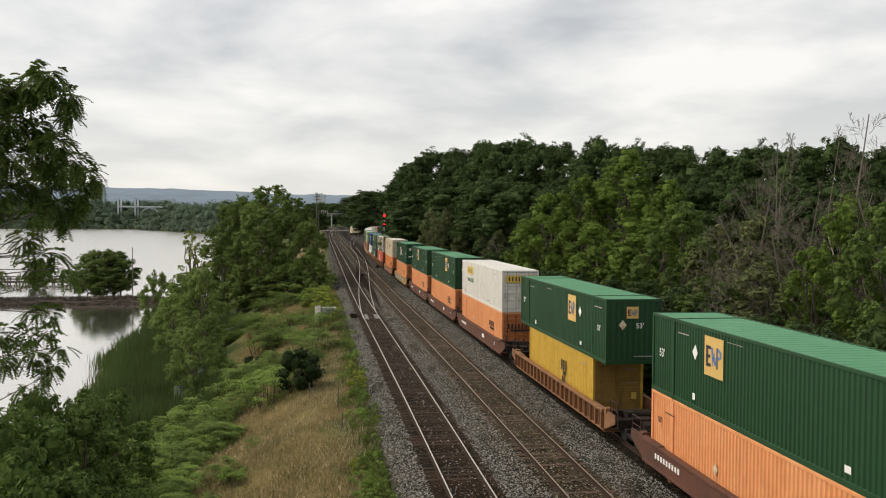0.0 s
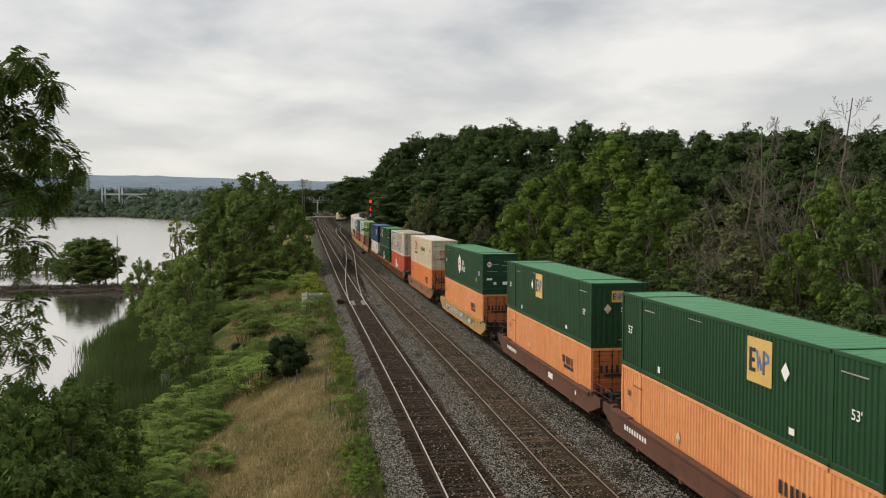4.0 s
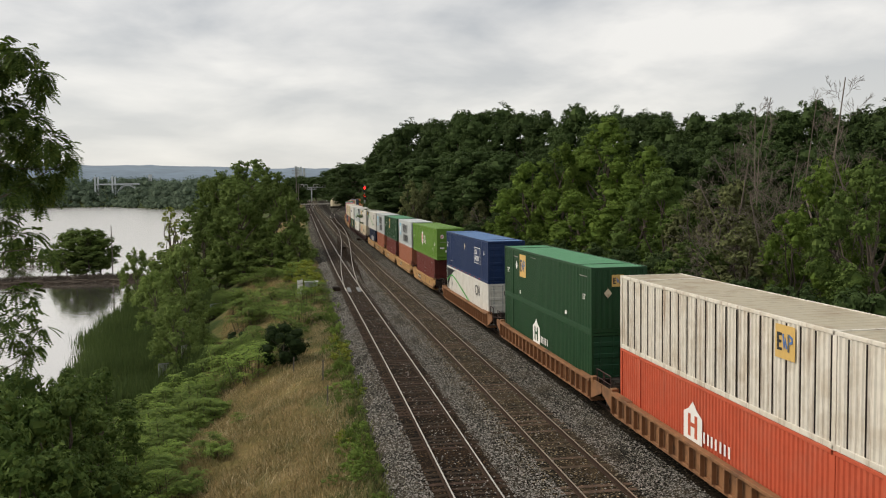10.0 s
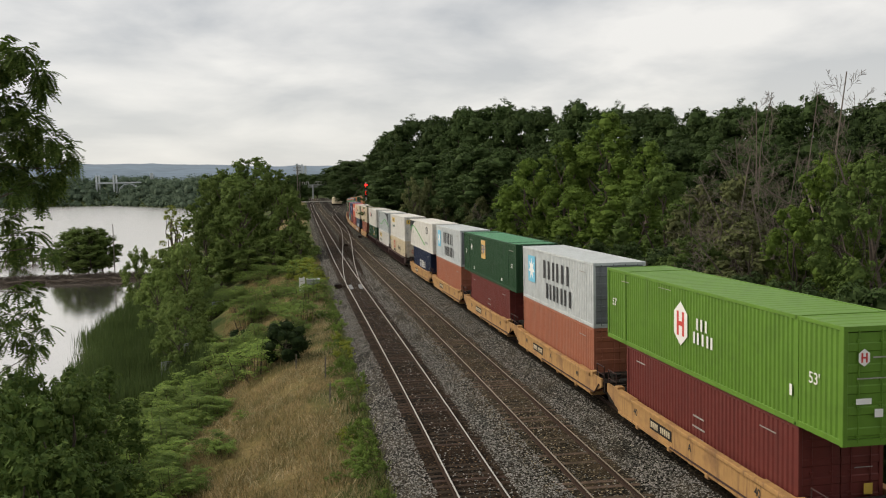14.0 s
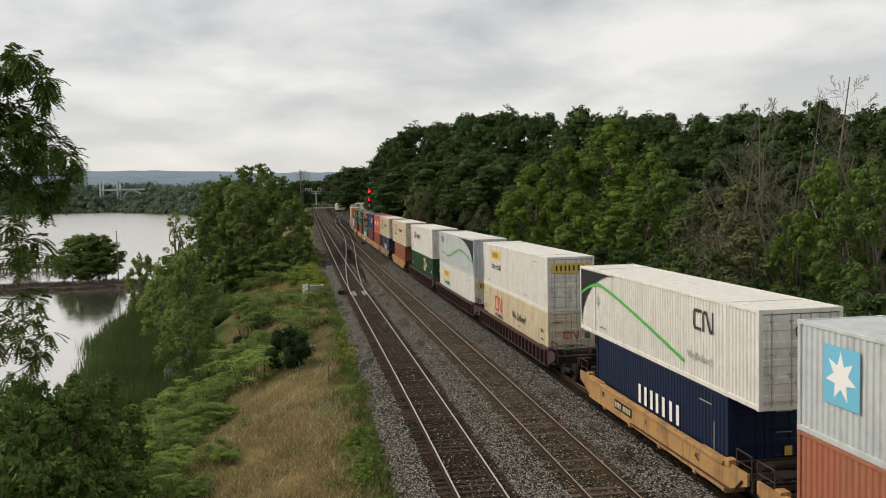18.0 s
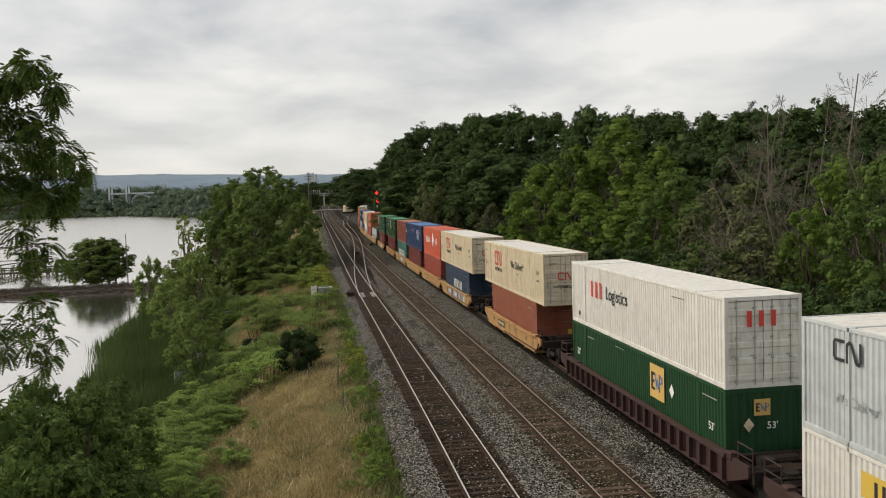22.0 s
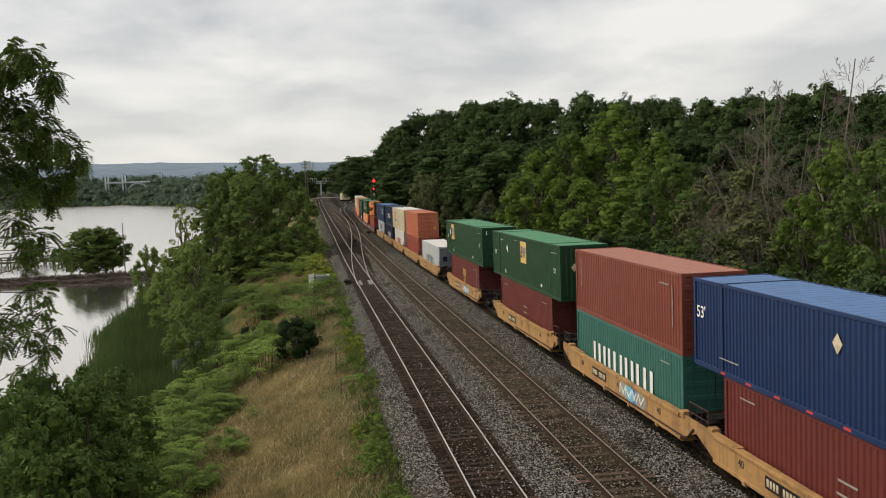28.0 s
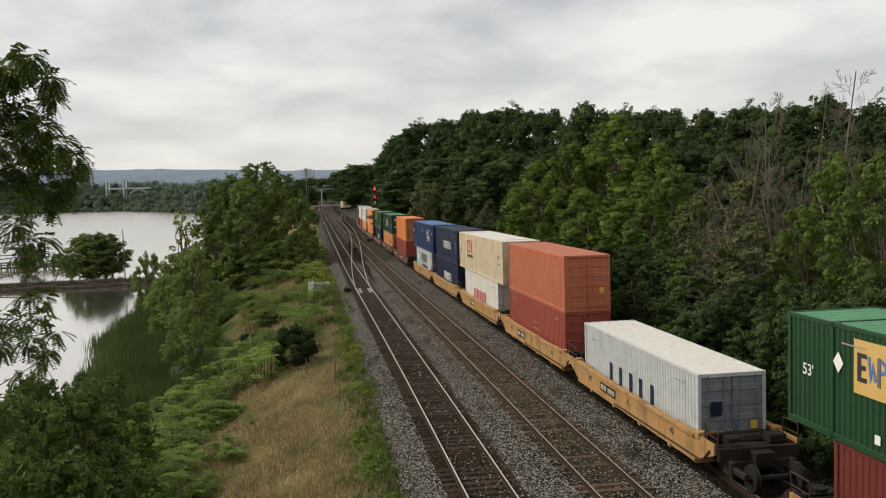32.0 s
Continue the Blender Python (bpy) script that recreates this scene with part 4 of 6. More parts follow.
            tr.box(*sorted((sx * 0.90, sx * 1.10)), yc - 0.3, yc + 0.3, 0.25, 0.75, cut=0.03)
        tr.box(-1.0, 1.0, yc - 0.2, yc + 0.2, 0.45, 0.72)
        bogie = part("bogie", tr, BLACK, c)
        for yy in (-0.87, 0.87):
            ax = Geo()
            for sx in (-1, 1):
                ax.tube((sx * 0.68, yc + yy, 0.42), (sx * 0.81, yc + yy, 0.42), 0.42, n=18)
                ax.tube((sx * 0.66, yc + yy, 0.42), (sx * 0.70, yc + yy, 0.42), 0.455, n=18)
            ax.tube((-0.9, yc + yy, 0.42), (0.9, yc + yy, 0.42), 0.09, n=8)
            part("wheelset", ax, BLACK, bogie)
    on_sill = lambda x, z, lift=0.0: Matrix(((0, 0, -1, -1.466 - lift), (-1, 0, 0, -x), (0, 1, 0, z), (0, 0, 0, 1)))
    if steel is CAR_YELLOW:
        board = part("number_board", flat([rect(-0.95, -0.19, 0.95, 0.19)]), BLACK, c, at=on_sill(-0.35 * e, 0.74))
        for k in range(10):
            if k != 4:
                part("marking", BOARD_BAR, CREAM, c, at=on_sill(-0.35 * e - 0.8 + 0.172 * k, 0.74, 0.008))
        for text, x in (("40", -0.72 * e), ("A", 0.02 * e), ("40", 0.7 * e)):
            me = lettering(text, 0.36)
            me.materials.clear()
            me.materials.append(INK_BLACK)
            part("lettering", me, INK_BLACK, c, at=on_sill(x, 0.78))
        part("brake_pipe", Geo().tube((-1.53, -e - 0.6, 0.50), (-1.53, e * 0.2, 0.40), 0.03).tube((-1.50, -e - 0.6, 0.5), (-1.50, -e - 1.1, 0.95), 0.03), CAR_DARK, c)
    elif not ribbed and not sprayed:
        ink = INK_WHITE if steel is CAR_BROWN else CAR_DARK
        small, large = flat([rect(0, -0.10, 0.15, 0.10)]).mesh("marking", ink), flat([rect(0, -0.14, 0.8, 0.14)]).mesh("marking", ink)
        for me, x in [(small, -e + 1.2 + k * 0.26) for k in range(9)] + [(large, 0.22 * e), (small, 0.75 * e)]:
            part("marking", me, ink, c, at=on_sill(x, 0.78))
    if sprayed and steel is CAR_YELLOW:
        rng = random.Random(9)
        if sprayed == 2:
            x = -0.55 * e
            while x < 0.85 * e:
                ring = [(math.cos(a) * 0.5 * rng.uniform(0.75, 1.2), math.sin(a) * 0.34 * rng.uniform(0.8, 1.05)) for a in (k * math.tau / 11 for k in range(11))]
                part("graffiti", flat([ring]), rng.choice((INK_LILAC, INK_GREY, INK_LILAC, INK_SLATE)), c, at=on_sill(x, 0.75, 0.004 * rng.random() + 0.004))
                pts = [(rng.uniform(-0.4, -0.3), -0.25), (rng.uniform(-0.25, -0.1), 0.22), (rng.uniform(0.0, 0.1), -0.2), (rng.uniform(0.2, 0.4), 0.25)]
                part("graffiti", flat([band(pts, 0.07)]), rng.choice((INK_WHITE, INK_SLATE)), c, at=on_sill(x, 0.75, 0.016))
                x += rng.uniform(0.55, 0.8)
        for x, ink, wide in () if sprayed == 2 else ((0.22 * e, INK_SKY, 0.8), (0.32 * e, INK_STEEL, 0.6), (0.42 * e, INK_GREY, 0.7), (0.12 * e, INK_GREY, 0.5)):
            ring = [(math.cos(a) * wide * rng.uniform(0.75, 1.15), math.sin(a) * 0.33 * rng.uniform(0.8, 1.05)) for a in (k * math.tau / 11 for k in range(11))]
            part("graffiti", flat([ring]), ink, c, at=on_sill(x, 0.75, 0.004 * rng.random() + 0.004))
            pts = [(rng.uniform(-0.5, -0.3), -0.2), (rng.uniform(-0.3, -0.1), 0.2), (rng.uniform(0.0, 0.1), -0.15), (rng.uniform(0.2, 0.5), 0.2)]
            part("graffiti", flat([band(pts, 0.06)]), INK_WHITE, c, at=on_sill(x, 0.75, 0.016))
    elif sprayed:
        rng = random.Random(5)
        at = lambda x, lift: Matrix(((0, 0, -1, -1.466 - lift), (-1, 0, 0, -x), (0, 1, 0, 0.76), (0, 0, 0, 1)))
        x = -0.72 * e
        while x < 0.66 * e:
            wide = rng.uniform(0.55, 1.05)
            ring = [(math.cos(a) * wide * 0.55 * rng.uniform(0.75, 1.15), math.sin(a) * 0.31 * rng.uniform(0.75, 1.08)) for a in (k * math.tau / 11 for k in range(11))]
            part("graffiti", flat([ring]), INK_GREY, c, at=at(x, 0.0))
            for _ in range(3):
                y = rng.uniform(-0.12, 0.12)
                pts = [(rng.uniform(-0.3, -0.1), y - 0.18), (rng.uniform(-0.15, 0.1), y + 0.16), (rng.uniform(0.0, 0.2), y - 0.1), (rng.uniform(0.15, 0.4), y + 0.12)]
                part("graffiti", flat([band(pts, rng.uniform(0.025, 0.05))]), rng.choice((INK_SLATE, INK_SLATE, INK_WHITE)), c, at=at(x + rng.uniform(-0.1, 0.1), 0.008 + 0.004 * rng.random()))
            if rng.random() < 0.35:
                part("graffiti", flat([rect(-0.16, -0.05, 0.12, 0.06)]), INK_YELLOW, c, at=at(x, 0.016))
            x += wide * 0.92
    return c

BASE_LOW = 0.225


def emp(label="dark green corrugated container with a yellow square badge", doors=False, u=-3.0, end=True, dia=-1.4):
    m = [(square_badge, u, 2.0, 1.35), (diamond, u + dia, 1.95, 0.52, INK_WHITE), (words, "53'", 0.42, -7.1, 1.5, INK_WHITE),
         (bars, 7.0, 2.45, 9, 0.16, INK_WHITE), (bars, -5.2, 2.45, 7, 0.18, INK_WHITE), (bars, -1.4, 2.62, 14, 0.10, INK_WHITE),
         (panel, -4.3, 0.45, 0.2, 0.22, INK_WHITE), (panel, 4.4, 0.45, 0.26, 0.18, INK_WHITE), (words, "53'", 0.36, 7.1, 1.5, INK_WHITE)]
    if end:
        m += [(square_badge, -0.1, 2.3, 0.55, True), (words, "53'", 0.32, 0.25, 1.7, INK_WHITE, True), (bars, 0.4, 0.35, 6, 0.2, INK_WHITE, True)]
        m += [(bars, 0.65, 2.45, 5, 0.17, INK_WHITE, True), (panel, -0.95, 2.5, 0.05, 0.3, INK_WHITE, True)] if doors else [(diamond, -0.55, 1.75, 0.45, CREAM, True)]
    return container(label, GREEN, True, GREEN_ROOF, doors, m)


def hub(label, colour=None, roof=None):
    c = colour or GREEN
    m = [(hexagon_badge, -0.9, 1.62, 1.5), (bars, 0.75, 1.78, 3, 0.38, INK_WHITE), (bars, 0.85, 1.32, 5, 0.38, INK_WHITE, False, 0.35, 3),
         (words, "53'", 0.42, -7.2, 1.55, INK_WHITE), (bars, -6.0, 2.5, 7, 0.15, INK_WHITE), (words, "53'", 0.42, 6.9, 1.4, INK_WHITE),
         (panel, 5.85, 0.9, 0.12, 0.3, INK_WHITE), (bars, -2.2, 2.65, 16, 0.09, INK_WHITE),
         (hexagon_badge, -0.8, 2.15, 0.42, True), (bars, -0.35, 2.15, 4, 0.16, INK_WHITE, True), (bars, 0.55, 2.35, 4, 0.2, INK_WHITE, True), (bars, 0.55, 2.08, 6, 0.2, INK_WHITE, True),
         (bars, -0.6, 1.65, 8, 0.13, INK_WHITE, True), (bars, 0.6, 1.65, 8, 0.13, INK_WHITE, True), (panel, -0.8, 1.1, 0.4, 0.14, INK_WHITE, True), (panel, -0.4, 0.8, 0.22, 0.2, INK_WHITE, True),
         (panel, 0.35, 0.8, 0.38, 0.22, INK_WHITE, True), (panel, 0.75, 0.8, 0.36, 0.26, INK_YELLOW, True)]
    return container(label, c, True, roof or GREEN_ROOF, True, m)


def orange53(colour=None):
    m = [(words, "53'", 0.3, -7.2, 1.9, INK_BLACK), (bars, -6.3, 2.3, 8, 0.16, INK_BLACK), (bars, 4.7, 1.75, 6, 0.38, INK_BLACK, False, 0.2), (panel, 4.8, 1.42, 1.5, 0.16, INK_BLACK),
         (diamond, -2.6, 1.35, 0.42, CREAM), (bars, 0.0, 1.95, 7, 0.34, INK_BLACK, True, 0.12), (panel, 0.05, 1.66, 1.45, 0.12, INK_BLACK, True)]
    return container("faded orange corrugated container with black lettering bars", colour or PEACH, True, None, True, m)


def white53(label="white corrugated container with yellow and black panels", colour=None):
    m = [(panel, -4.2, 2.2, 2.7, 0.62, INK_YELLOW), (bars, -4.2, 2.2, 6, 0.36, INK_BLACK, False, 0.3), (words, "Intermodal", 0.60, -4.1, 1.45, INK_DEEP_GREEN),
         (bars, 5.6, 2.5, 8, 0.12, INK_BLACK), (bars, 3.5, 0.4, 7, 0.14, INK_BLACK), (bars, -6.4, 0.4, 6, 0.14, INK_BLACK),
         (panel, 0.0, 2.3, 2.1, 0.5, INK_YELLOW, True), (bars, 0.0, 2.3, 7, 0.3, INK_BLACK, True), (panel, 0.85, 1.05, 0.36, 0.5, INK_YELLOW, True)]
    return container(label, colour or WHITE, True, None, True, m)


def cream53(label="dirty cream corrugated container with a red band mark", slogan=True):
    m = [(red_track, -3.55, 1.92, 1.0), (words, "INTERMODAL", 0.36, -3.4, 1.15, INK_BLACK), (words, "53'", 0.4, -7.4, 1.4, INK_BLACK), (bars, -7.3, 2.3, 5, 0.2, INK_BLACK),
         (words, "53 ft", 0.30, 6.9, 1.75, INK_BLACK), (panel, 6.9, 1.3, 0.5, 0.1, INK_SLATE), (words, "53 ft", 0.22, 0.72, 0.45, INK_BLACK, True), (panel, 0.85, 1.6, 0.3, 0.3, INK_SLATE, True), (red_track, -0.05, 1.65, 0.42, None, True), (words, "INTERMODAL", 0.24, 0.0, 1.05, INK_BLACK, True), (bars, -0.8, 2.35, 4, 0.16, INK_BLACK, True)]
    if slogan:
        m += [(words, "We Deliver!", 0.66, 1.85, 1.75, INK_BLACK), (bars, 2.0, 1.25, 9, 0.13, INK_BLACK)]
    return container(label, CREAM, True, WHITE, True, m)


def box40(label, colour, marks=(), roof=None, doors=True):
    base = [(bars, 4.6, 2.4, 7, 0.17, INK_WHITE), (bars, 0.6, 2.35, 5, 0.15, INK_WHITE, True), (bars, 0.6, 1.7, 6, 0.12, INK_WHITE, True), (panel, 0.75, 1.1, 0.25, 0.3, INK_YELLOW, True)]
    return container(label, colour, False, roof, doors, base + list(marks))


def vertical_bars(c, w, h, u, z, n, size, ink):
    """A column of small writing as one slim upright bar."""
    part("marking", flat([rect(-size * 0.14, 0, size * 0.14, n * size * 1.35)]), INK_FAINT if ink is INK_WHITE else ink, c, at=on_side(w, u, z))


def star_panel(c, w, h, u, z, size):
    s = size / 2
    part("marking_panel", flat([rect(-s, -s, s, s)]), INK_SKY, c, at=on_side(w, u, z))
    pts = [(math.sin(k * math.tau / 14) * s * (0.85 if k % 2 == 0 else 0.4), math.cos(k * math.tau / 14) * s * (0.85 if k % 2 == 0 else 0.4)) for k in range(13, -1, -1)]
    part("star", flat([pts]), INK_WHITE, c, at=on_side(w, u, z, 0.016))


def star_box(label):
    return box40(label, GREY, [(star_panel, -4.2, 1.75, 1.45), (bars, 0.6, 1.95, 6, 0.95, INK_BLACK, False, 0.5), (bars, 1.0, 0.85, 7, 0.8, INK_BLACK, False, 0.5, 2)])


def swoosh53(label, colour, flip=False):
    m = [(swoosh, flip)]
    m += [(red_track, 4.6 if not flip else -6.1, 2.1 if not flip else 2.3, 0.7 if not flip else 0.55, INK_BLACK), (words, "We Deliver!", 0.36, 4.3 if not flip else -5.7, 0.85 if not flip else 1.1, GREY_PAINT), (bars, -5.0 if not flip else 4.0, 0.45, 9, 0.13, INK_BLACK), (diamond, -5.6 if not flip else 3.0, 1.55, 0.45, GREY_PAINT)]
    m += [(red_track, 0.1, 2.25, 0.3, INK_BLACK, True), (diamond, 0.0, 1.6, 0.42, CORAL, True)]
    return container(label, colour, True, WHITE, not flip, m)


def blue53():
    m = [(words, "53'", 0.55, -7.5, 1.8, INK_WHITE), (diamond, 0.0, 2.1, 0.52, CREAM), (bars, -5.6, 0.55, 10, 0.17, INK_WHITE), (bars, 5.4, 1.15, 8, 0.15, INK_WHITE)]
    m += [(panel, 4.6, 1.7, 2.0, 1.15, INK_WHITE, False, -0.006), (panel, 4.6, 1.7, 1.9, 1.06, BLUE, False, -0.002), (bars, 4.2, 1.95, 3, 0.34, INK_WHITE, False, 0.2), (bars, 4.6, 1.5, 6, 0.34, INK_WHITE, False, 0.2, 3), (diamond, 6.9, 2.0, 0.35, INK_WHITE)]
    m += [(panel, -6.0 + 1.6 * k, 0.09, 0.3, 0.07, INK_RED) for k in range(8)] + [(bars, 0.3, 2.2, 5, 0.18, INK_WHITE, True)]
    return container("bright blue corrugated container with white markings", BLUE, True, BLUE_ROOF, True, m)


def red40(dots=True, colour=None, label="dark red corrugated container with white marks"):
    m = [(bars, -4.6, 2.45, 6, 0.2, INK_WHITE)]
    if dots:
        m += [(bars, 0.3, 1.6, 4, 0.26, INK_WHITE, False, 0.7, 2), (bars, 0.3, 1.25, 4, 0.26, INK_WHITE, False, 0.7, 5), (bars, 0.3, 0.9, 5, 0.2, INK_WHITE, False, 0.5, 6)]
    return box40(label, colour or DARK_RED, m)


def coral40(label="faded coral red corrugated container with white vertical marks", colour=None):
    return box40(label, colour or CORAL, [(vertical_bars, -5.2, 1.2, 5, 0.2, INK_WHITE), (vertical_bars, 5.3, 0.9, 7, 0.16, INK_WHITE)])


def navy40(label="navy blue corrugated container with white lettering bars", colour=None):
    return box40(label, colour or NAVY, [(bars, 0.9, 1.4, 7, 0.72, INK_WHITE), (vertical_bars, 5.2, 0.8, 5, 0.16, INK_WHITE)])


def yellow40():
    return box40("ochre yellow corrugated container with black marks", YELLOW, [(panel, 1.4, 1.35, 0.5, 0.18, INK_BLACK), (bars, 1.4, 0.95, 2, 0.5, INK_BLACK), (bars, 1.4, 1.75, 3, 0.55, INK_BLACK, False, 0.25, 4)])


# car number: kind of car, well length, place along the train, lower and upper load
def load():
    """Every car from the nearest to the farthest: the car, its lower container, its upper one and its place in the train."""
    B, D, Y, N = CAR_BROWN, CAR_DARK, CAR_YELLOW, CAR_TAN
    green = "dark green corrugated container with a yellow square badge"
    big = 16.9
    art = 12.75
    brown = ("oxide brown well car with smooth sides", B, big, False)
    ribb = ("rusty tan brown well car with ribbed sides", N, big, True)
    dark = ("dark brown well car with ribbed sides", D, big, True)
    tan = ("tan orange well car with ribbed sides", N, big, True)
    yel = ("dusty yellow articulated well car with smooth sides", Y, art, False)
    spray = ("dusty yellow well car sprayed with graffiti", Y, art, False, True)
    murals = ("dusty yellow well car covered with lilac and grey graffiti", Y, art, False, 2)
    grey = ("grey well car sprayed with graffiti", CAR_GRAFFITI, big, False, True)
    return [
        (23.5, brown, orange53(), emp(u=-2.84)), (45.1, tan, yellow40(), emp(u=2.9, dia=1.35)), (66.9, brown, orange53(), white53()),
        (87.0, brown, orange53(), emp(u=2.7, dia=1.35)), (107.0, brown, orange53(), emp(u=-0.6)), (130.7, grey, orange53(), hub("dark green corrugated container with a white hexagon badge")),
        (155.0, ("tan orange well car with smooth sides", N, big, False), orange53(ORANGE), cream53()),
        (178.3, ribb, container("red orange corrugated container with a white house mark", RED_ORANGE, True, None, True, [(house, -1.5, 1.6, 1.35, RED_ORANGE), (bars, 0.1, 1.3, 8, 0.36, INK_WHITE, False, 0.2), (bars, 0.5, 2.2, 6, 0.2, INK_WHITE, True), (bars, 0.5, 1.9, 7, 0.22, INK_WHITE, True), (words, "53'", 0.3, -0.85, 1.0, INK_WHITE, True)]),
         container("dirty white panelled container with rust streaks and a tan badge", GRIMY_WHITE, True, GRIMY_ROOF, True, [(side_posts,), (square_badge, 3.95, 2.25, 0.95), (square_badge, -0.85, 2.3, 0.45, True), (bars, 0.75, 2.3, 6, 0.14, INK_BLACK, True)])),
        (198.0, ribb, container("dark green corrugated container with a white house mark", GREEN, True, None, True, [(house, -0.9, 1.6, 1.35, GREEN), (bars, 0.6, 1.3, 6, 0.36, INK_WHITE, False, 0.2), (bars, 0.4, 2.2, 6, 0.18, INK_WHITE, True)]), emp(u=-3.7)),
        (219.0, ("tan orange well car with ribbed sides", N, big, True), swoosh53("white corrugated container with a dark corner and green curve", WHITE), blue53()),
        (240.4, yel, red40(), hub("lime green corrugated container with a white hexagon badge", LIME, LIME)),
        (256.6, yel, box40("faded red corrugated steel container", SALMON), star_box("light grey corrugated container with black lettering bars")),
        (272.2, yel, red40(), emp(u=-1.05, dia=-4.0)), (288.3, yel, box40("faded coral red corrugated container", SALMON), star_box("light grey corrugated container with a blue star panel")),
        (304.3, yel, navy40(), swoosh53("white corrugated container with a dark corner and green curve", WHITE)),
        (326.0, dark, cream53(), white53()), (345.7, dark, white53(), swoosh53("light grey corrugated container with a dark corner and green curve", GREY, True)),
        (366.2, dark, emp(u=2.6, dia=1.35), container("white corrugated container with red and black lettering bars", WHITE, True, None, True, [(bars, -4.2, 1.86, 3, 0.72, INK_RED, False, 0.4), (words, "Logistics", 0.78, -1.75, 1.82, INK_BLACK), (bars, 0.0, 2.2, 3, 0.5, INK_RED, True), (bars, 4.6, 2.5, 12, 0.12, INK_BLACK), (panel, -6.9, 0.5, 0.14, 0.2, INK_BLACK)])),
        (387.7, yel, coral40(), cream53()), (408.9, murals, navy40("faded slate blue corrugated container with white lettering bars", SLATE), cream53()),
        (424.2, yel, red40(False, RUST_RED, "rust red corrugated steel container"), box40("red orange corrugated container with white lettering bars", RED_ORANGE, [(bars, -2.3, 1.6, 7, 0.62, INK_WHITE), (bars, 3.6, 1.6, 3, 0.62, INK_WHITE), (diamond, 1.2, 1.7, 1.5, INK_WHITE)])),
        (439.7, yel, red40(), blue53()), (455.0, spray, box40("teal green corrugated container with white lettering bars", TEAL, [(bars, -1.9, 1.35, 5, 0.85, INK_WHITE, False, 0.3), (bars, 1.8, 1.35, 6, 0.85, INK_WHITE, False, 0.3, 4)]), coral40("dark rust red corrugated container with white vertical marks", OXIDE)),
        (471.6, yel, red40(), emp(u=0.5, dia=-4.2)), (491.5, spray, box40("dark red corrugated container with a yellow mark", DARK_RED, [(bars, 0.2, 1.75, 3, 0.6, INK_YELLOW, False, 0.2), (bars, 0.2, 1.15, 2, 0.45, INK_YELLOW), (vertical_bars, 5.2, 0.9, 7, 0.16, INK_WHITE)]), emp(doors=True, u=-4.5, dia=-1.3)),
        (511.4, yel, box40("light grey corrugated container with dark blue lettering bars", GREY, [(bars, 0.3, 1.25, 5, 0.85, NAVY, False, 2.2), (bars, -4.7, 2.3, 4, 0.16, INK_BLUE), (panel, -0.6, 1.7, 0.4, 0.5, NAVY, True), (panel, -0.6, 0.8, 0.5, 0.3, INK_YELLOW, True)], WHITE), None),
        (526.8, yel, red40(True, RUST_RED, "rust red corrugated container with white marks"), coral40(colour=ORANGE_RED)),
        (542.5, yel, box40("white corrugated container with red lettering bars", WHITE, [(bars, 0.0, 1.3, 8, 0.75, INK_RED)]), cream53(slogan=False)),
        (558.3, yel, navy40(), navy40()), (574.0, yel, star_box("light grey corrugated container with a blue star panel"), blue53()),
        (597.5, brown, red40(False, RUST_RED, "rust red corrugated steel container"), box40("orange corrugated steel container", ORANGE)),
        (618.0, brown, orange53(), hub("dark green corrugated container with a white hexagon badge")), (639.0, brown, navy40(), emp()),
        (661.0, brown, orange53(), orange53()), (682.0, brown, orange53(), white53()), (703.0, brown, coral40(), white53()), (724.0, brown, red40(), emp()),
    ]


TRAIN = []
CARS = {}
for spot, spec, low, high_box in load():
    if spec in CARS:
        car = copy_thing(CARS[spec], pose(0, 0, 0))
    else:
        car = CARS[spec] = well_car(spec[0], spec[1], spec[2], spec[3], sprayed=spec[4] if len(spec) > 4 else False)
    TRAIN.append((car, spot, 0.0))
    TRAIN.append((low, spot, BASE_LOW))
    if high_box:
        TRAIN.append((high_box, spot, BASE_LOW + HIGH + 0.012))


def gone(t):
    """How far the slowly braking train has rolled after t seconds."""
    return 15.501 * t - 0.01607 * t * t - 4.65e-5 * t ** 3


def motions():
    """The whole train rolls towards the camera along its track."""
    for ob, spot, up in TRAIN:
        rows = []
        for k in range(33):
            y = spot - gone(k)
            x, ahead = float(train_x(y)), float(train_x(y + 0.5) - train_x(y - 0.5))
            rows.append((float(k), pose(x, y, up, 0, 0, -math.degrees(math.atan(ahead)))))
        walk(ob, rows)

# ---- plants ----


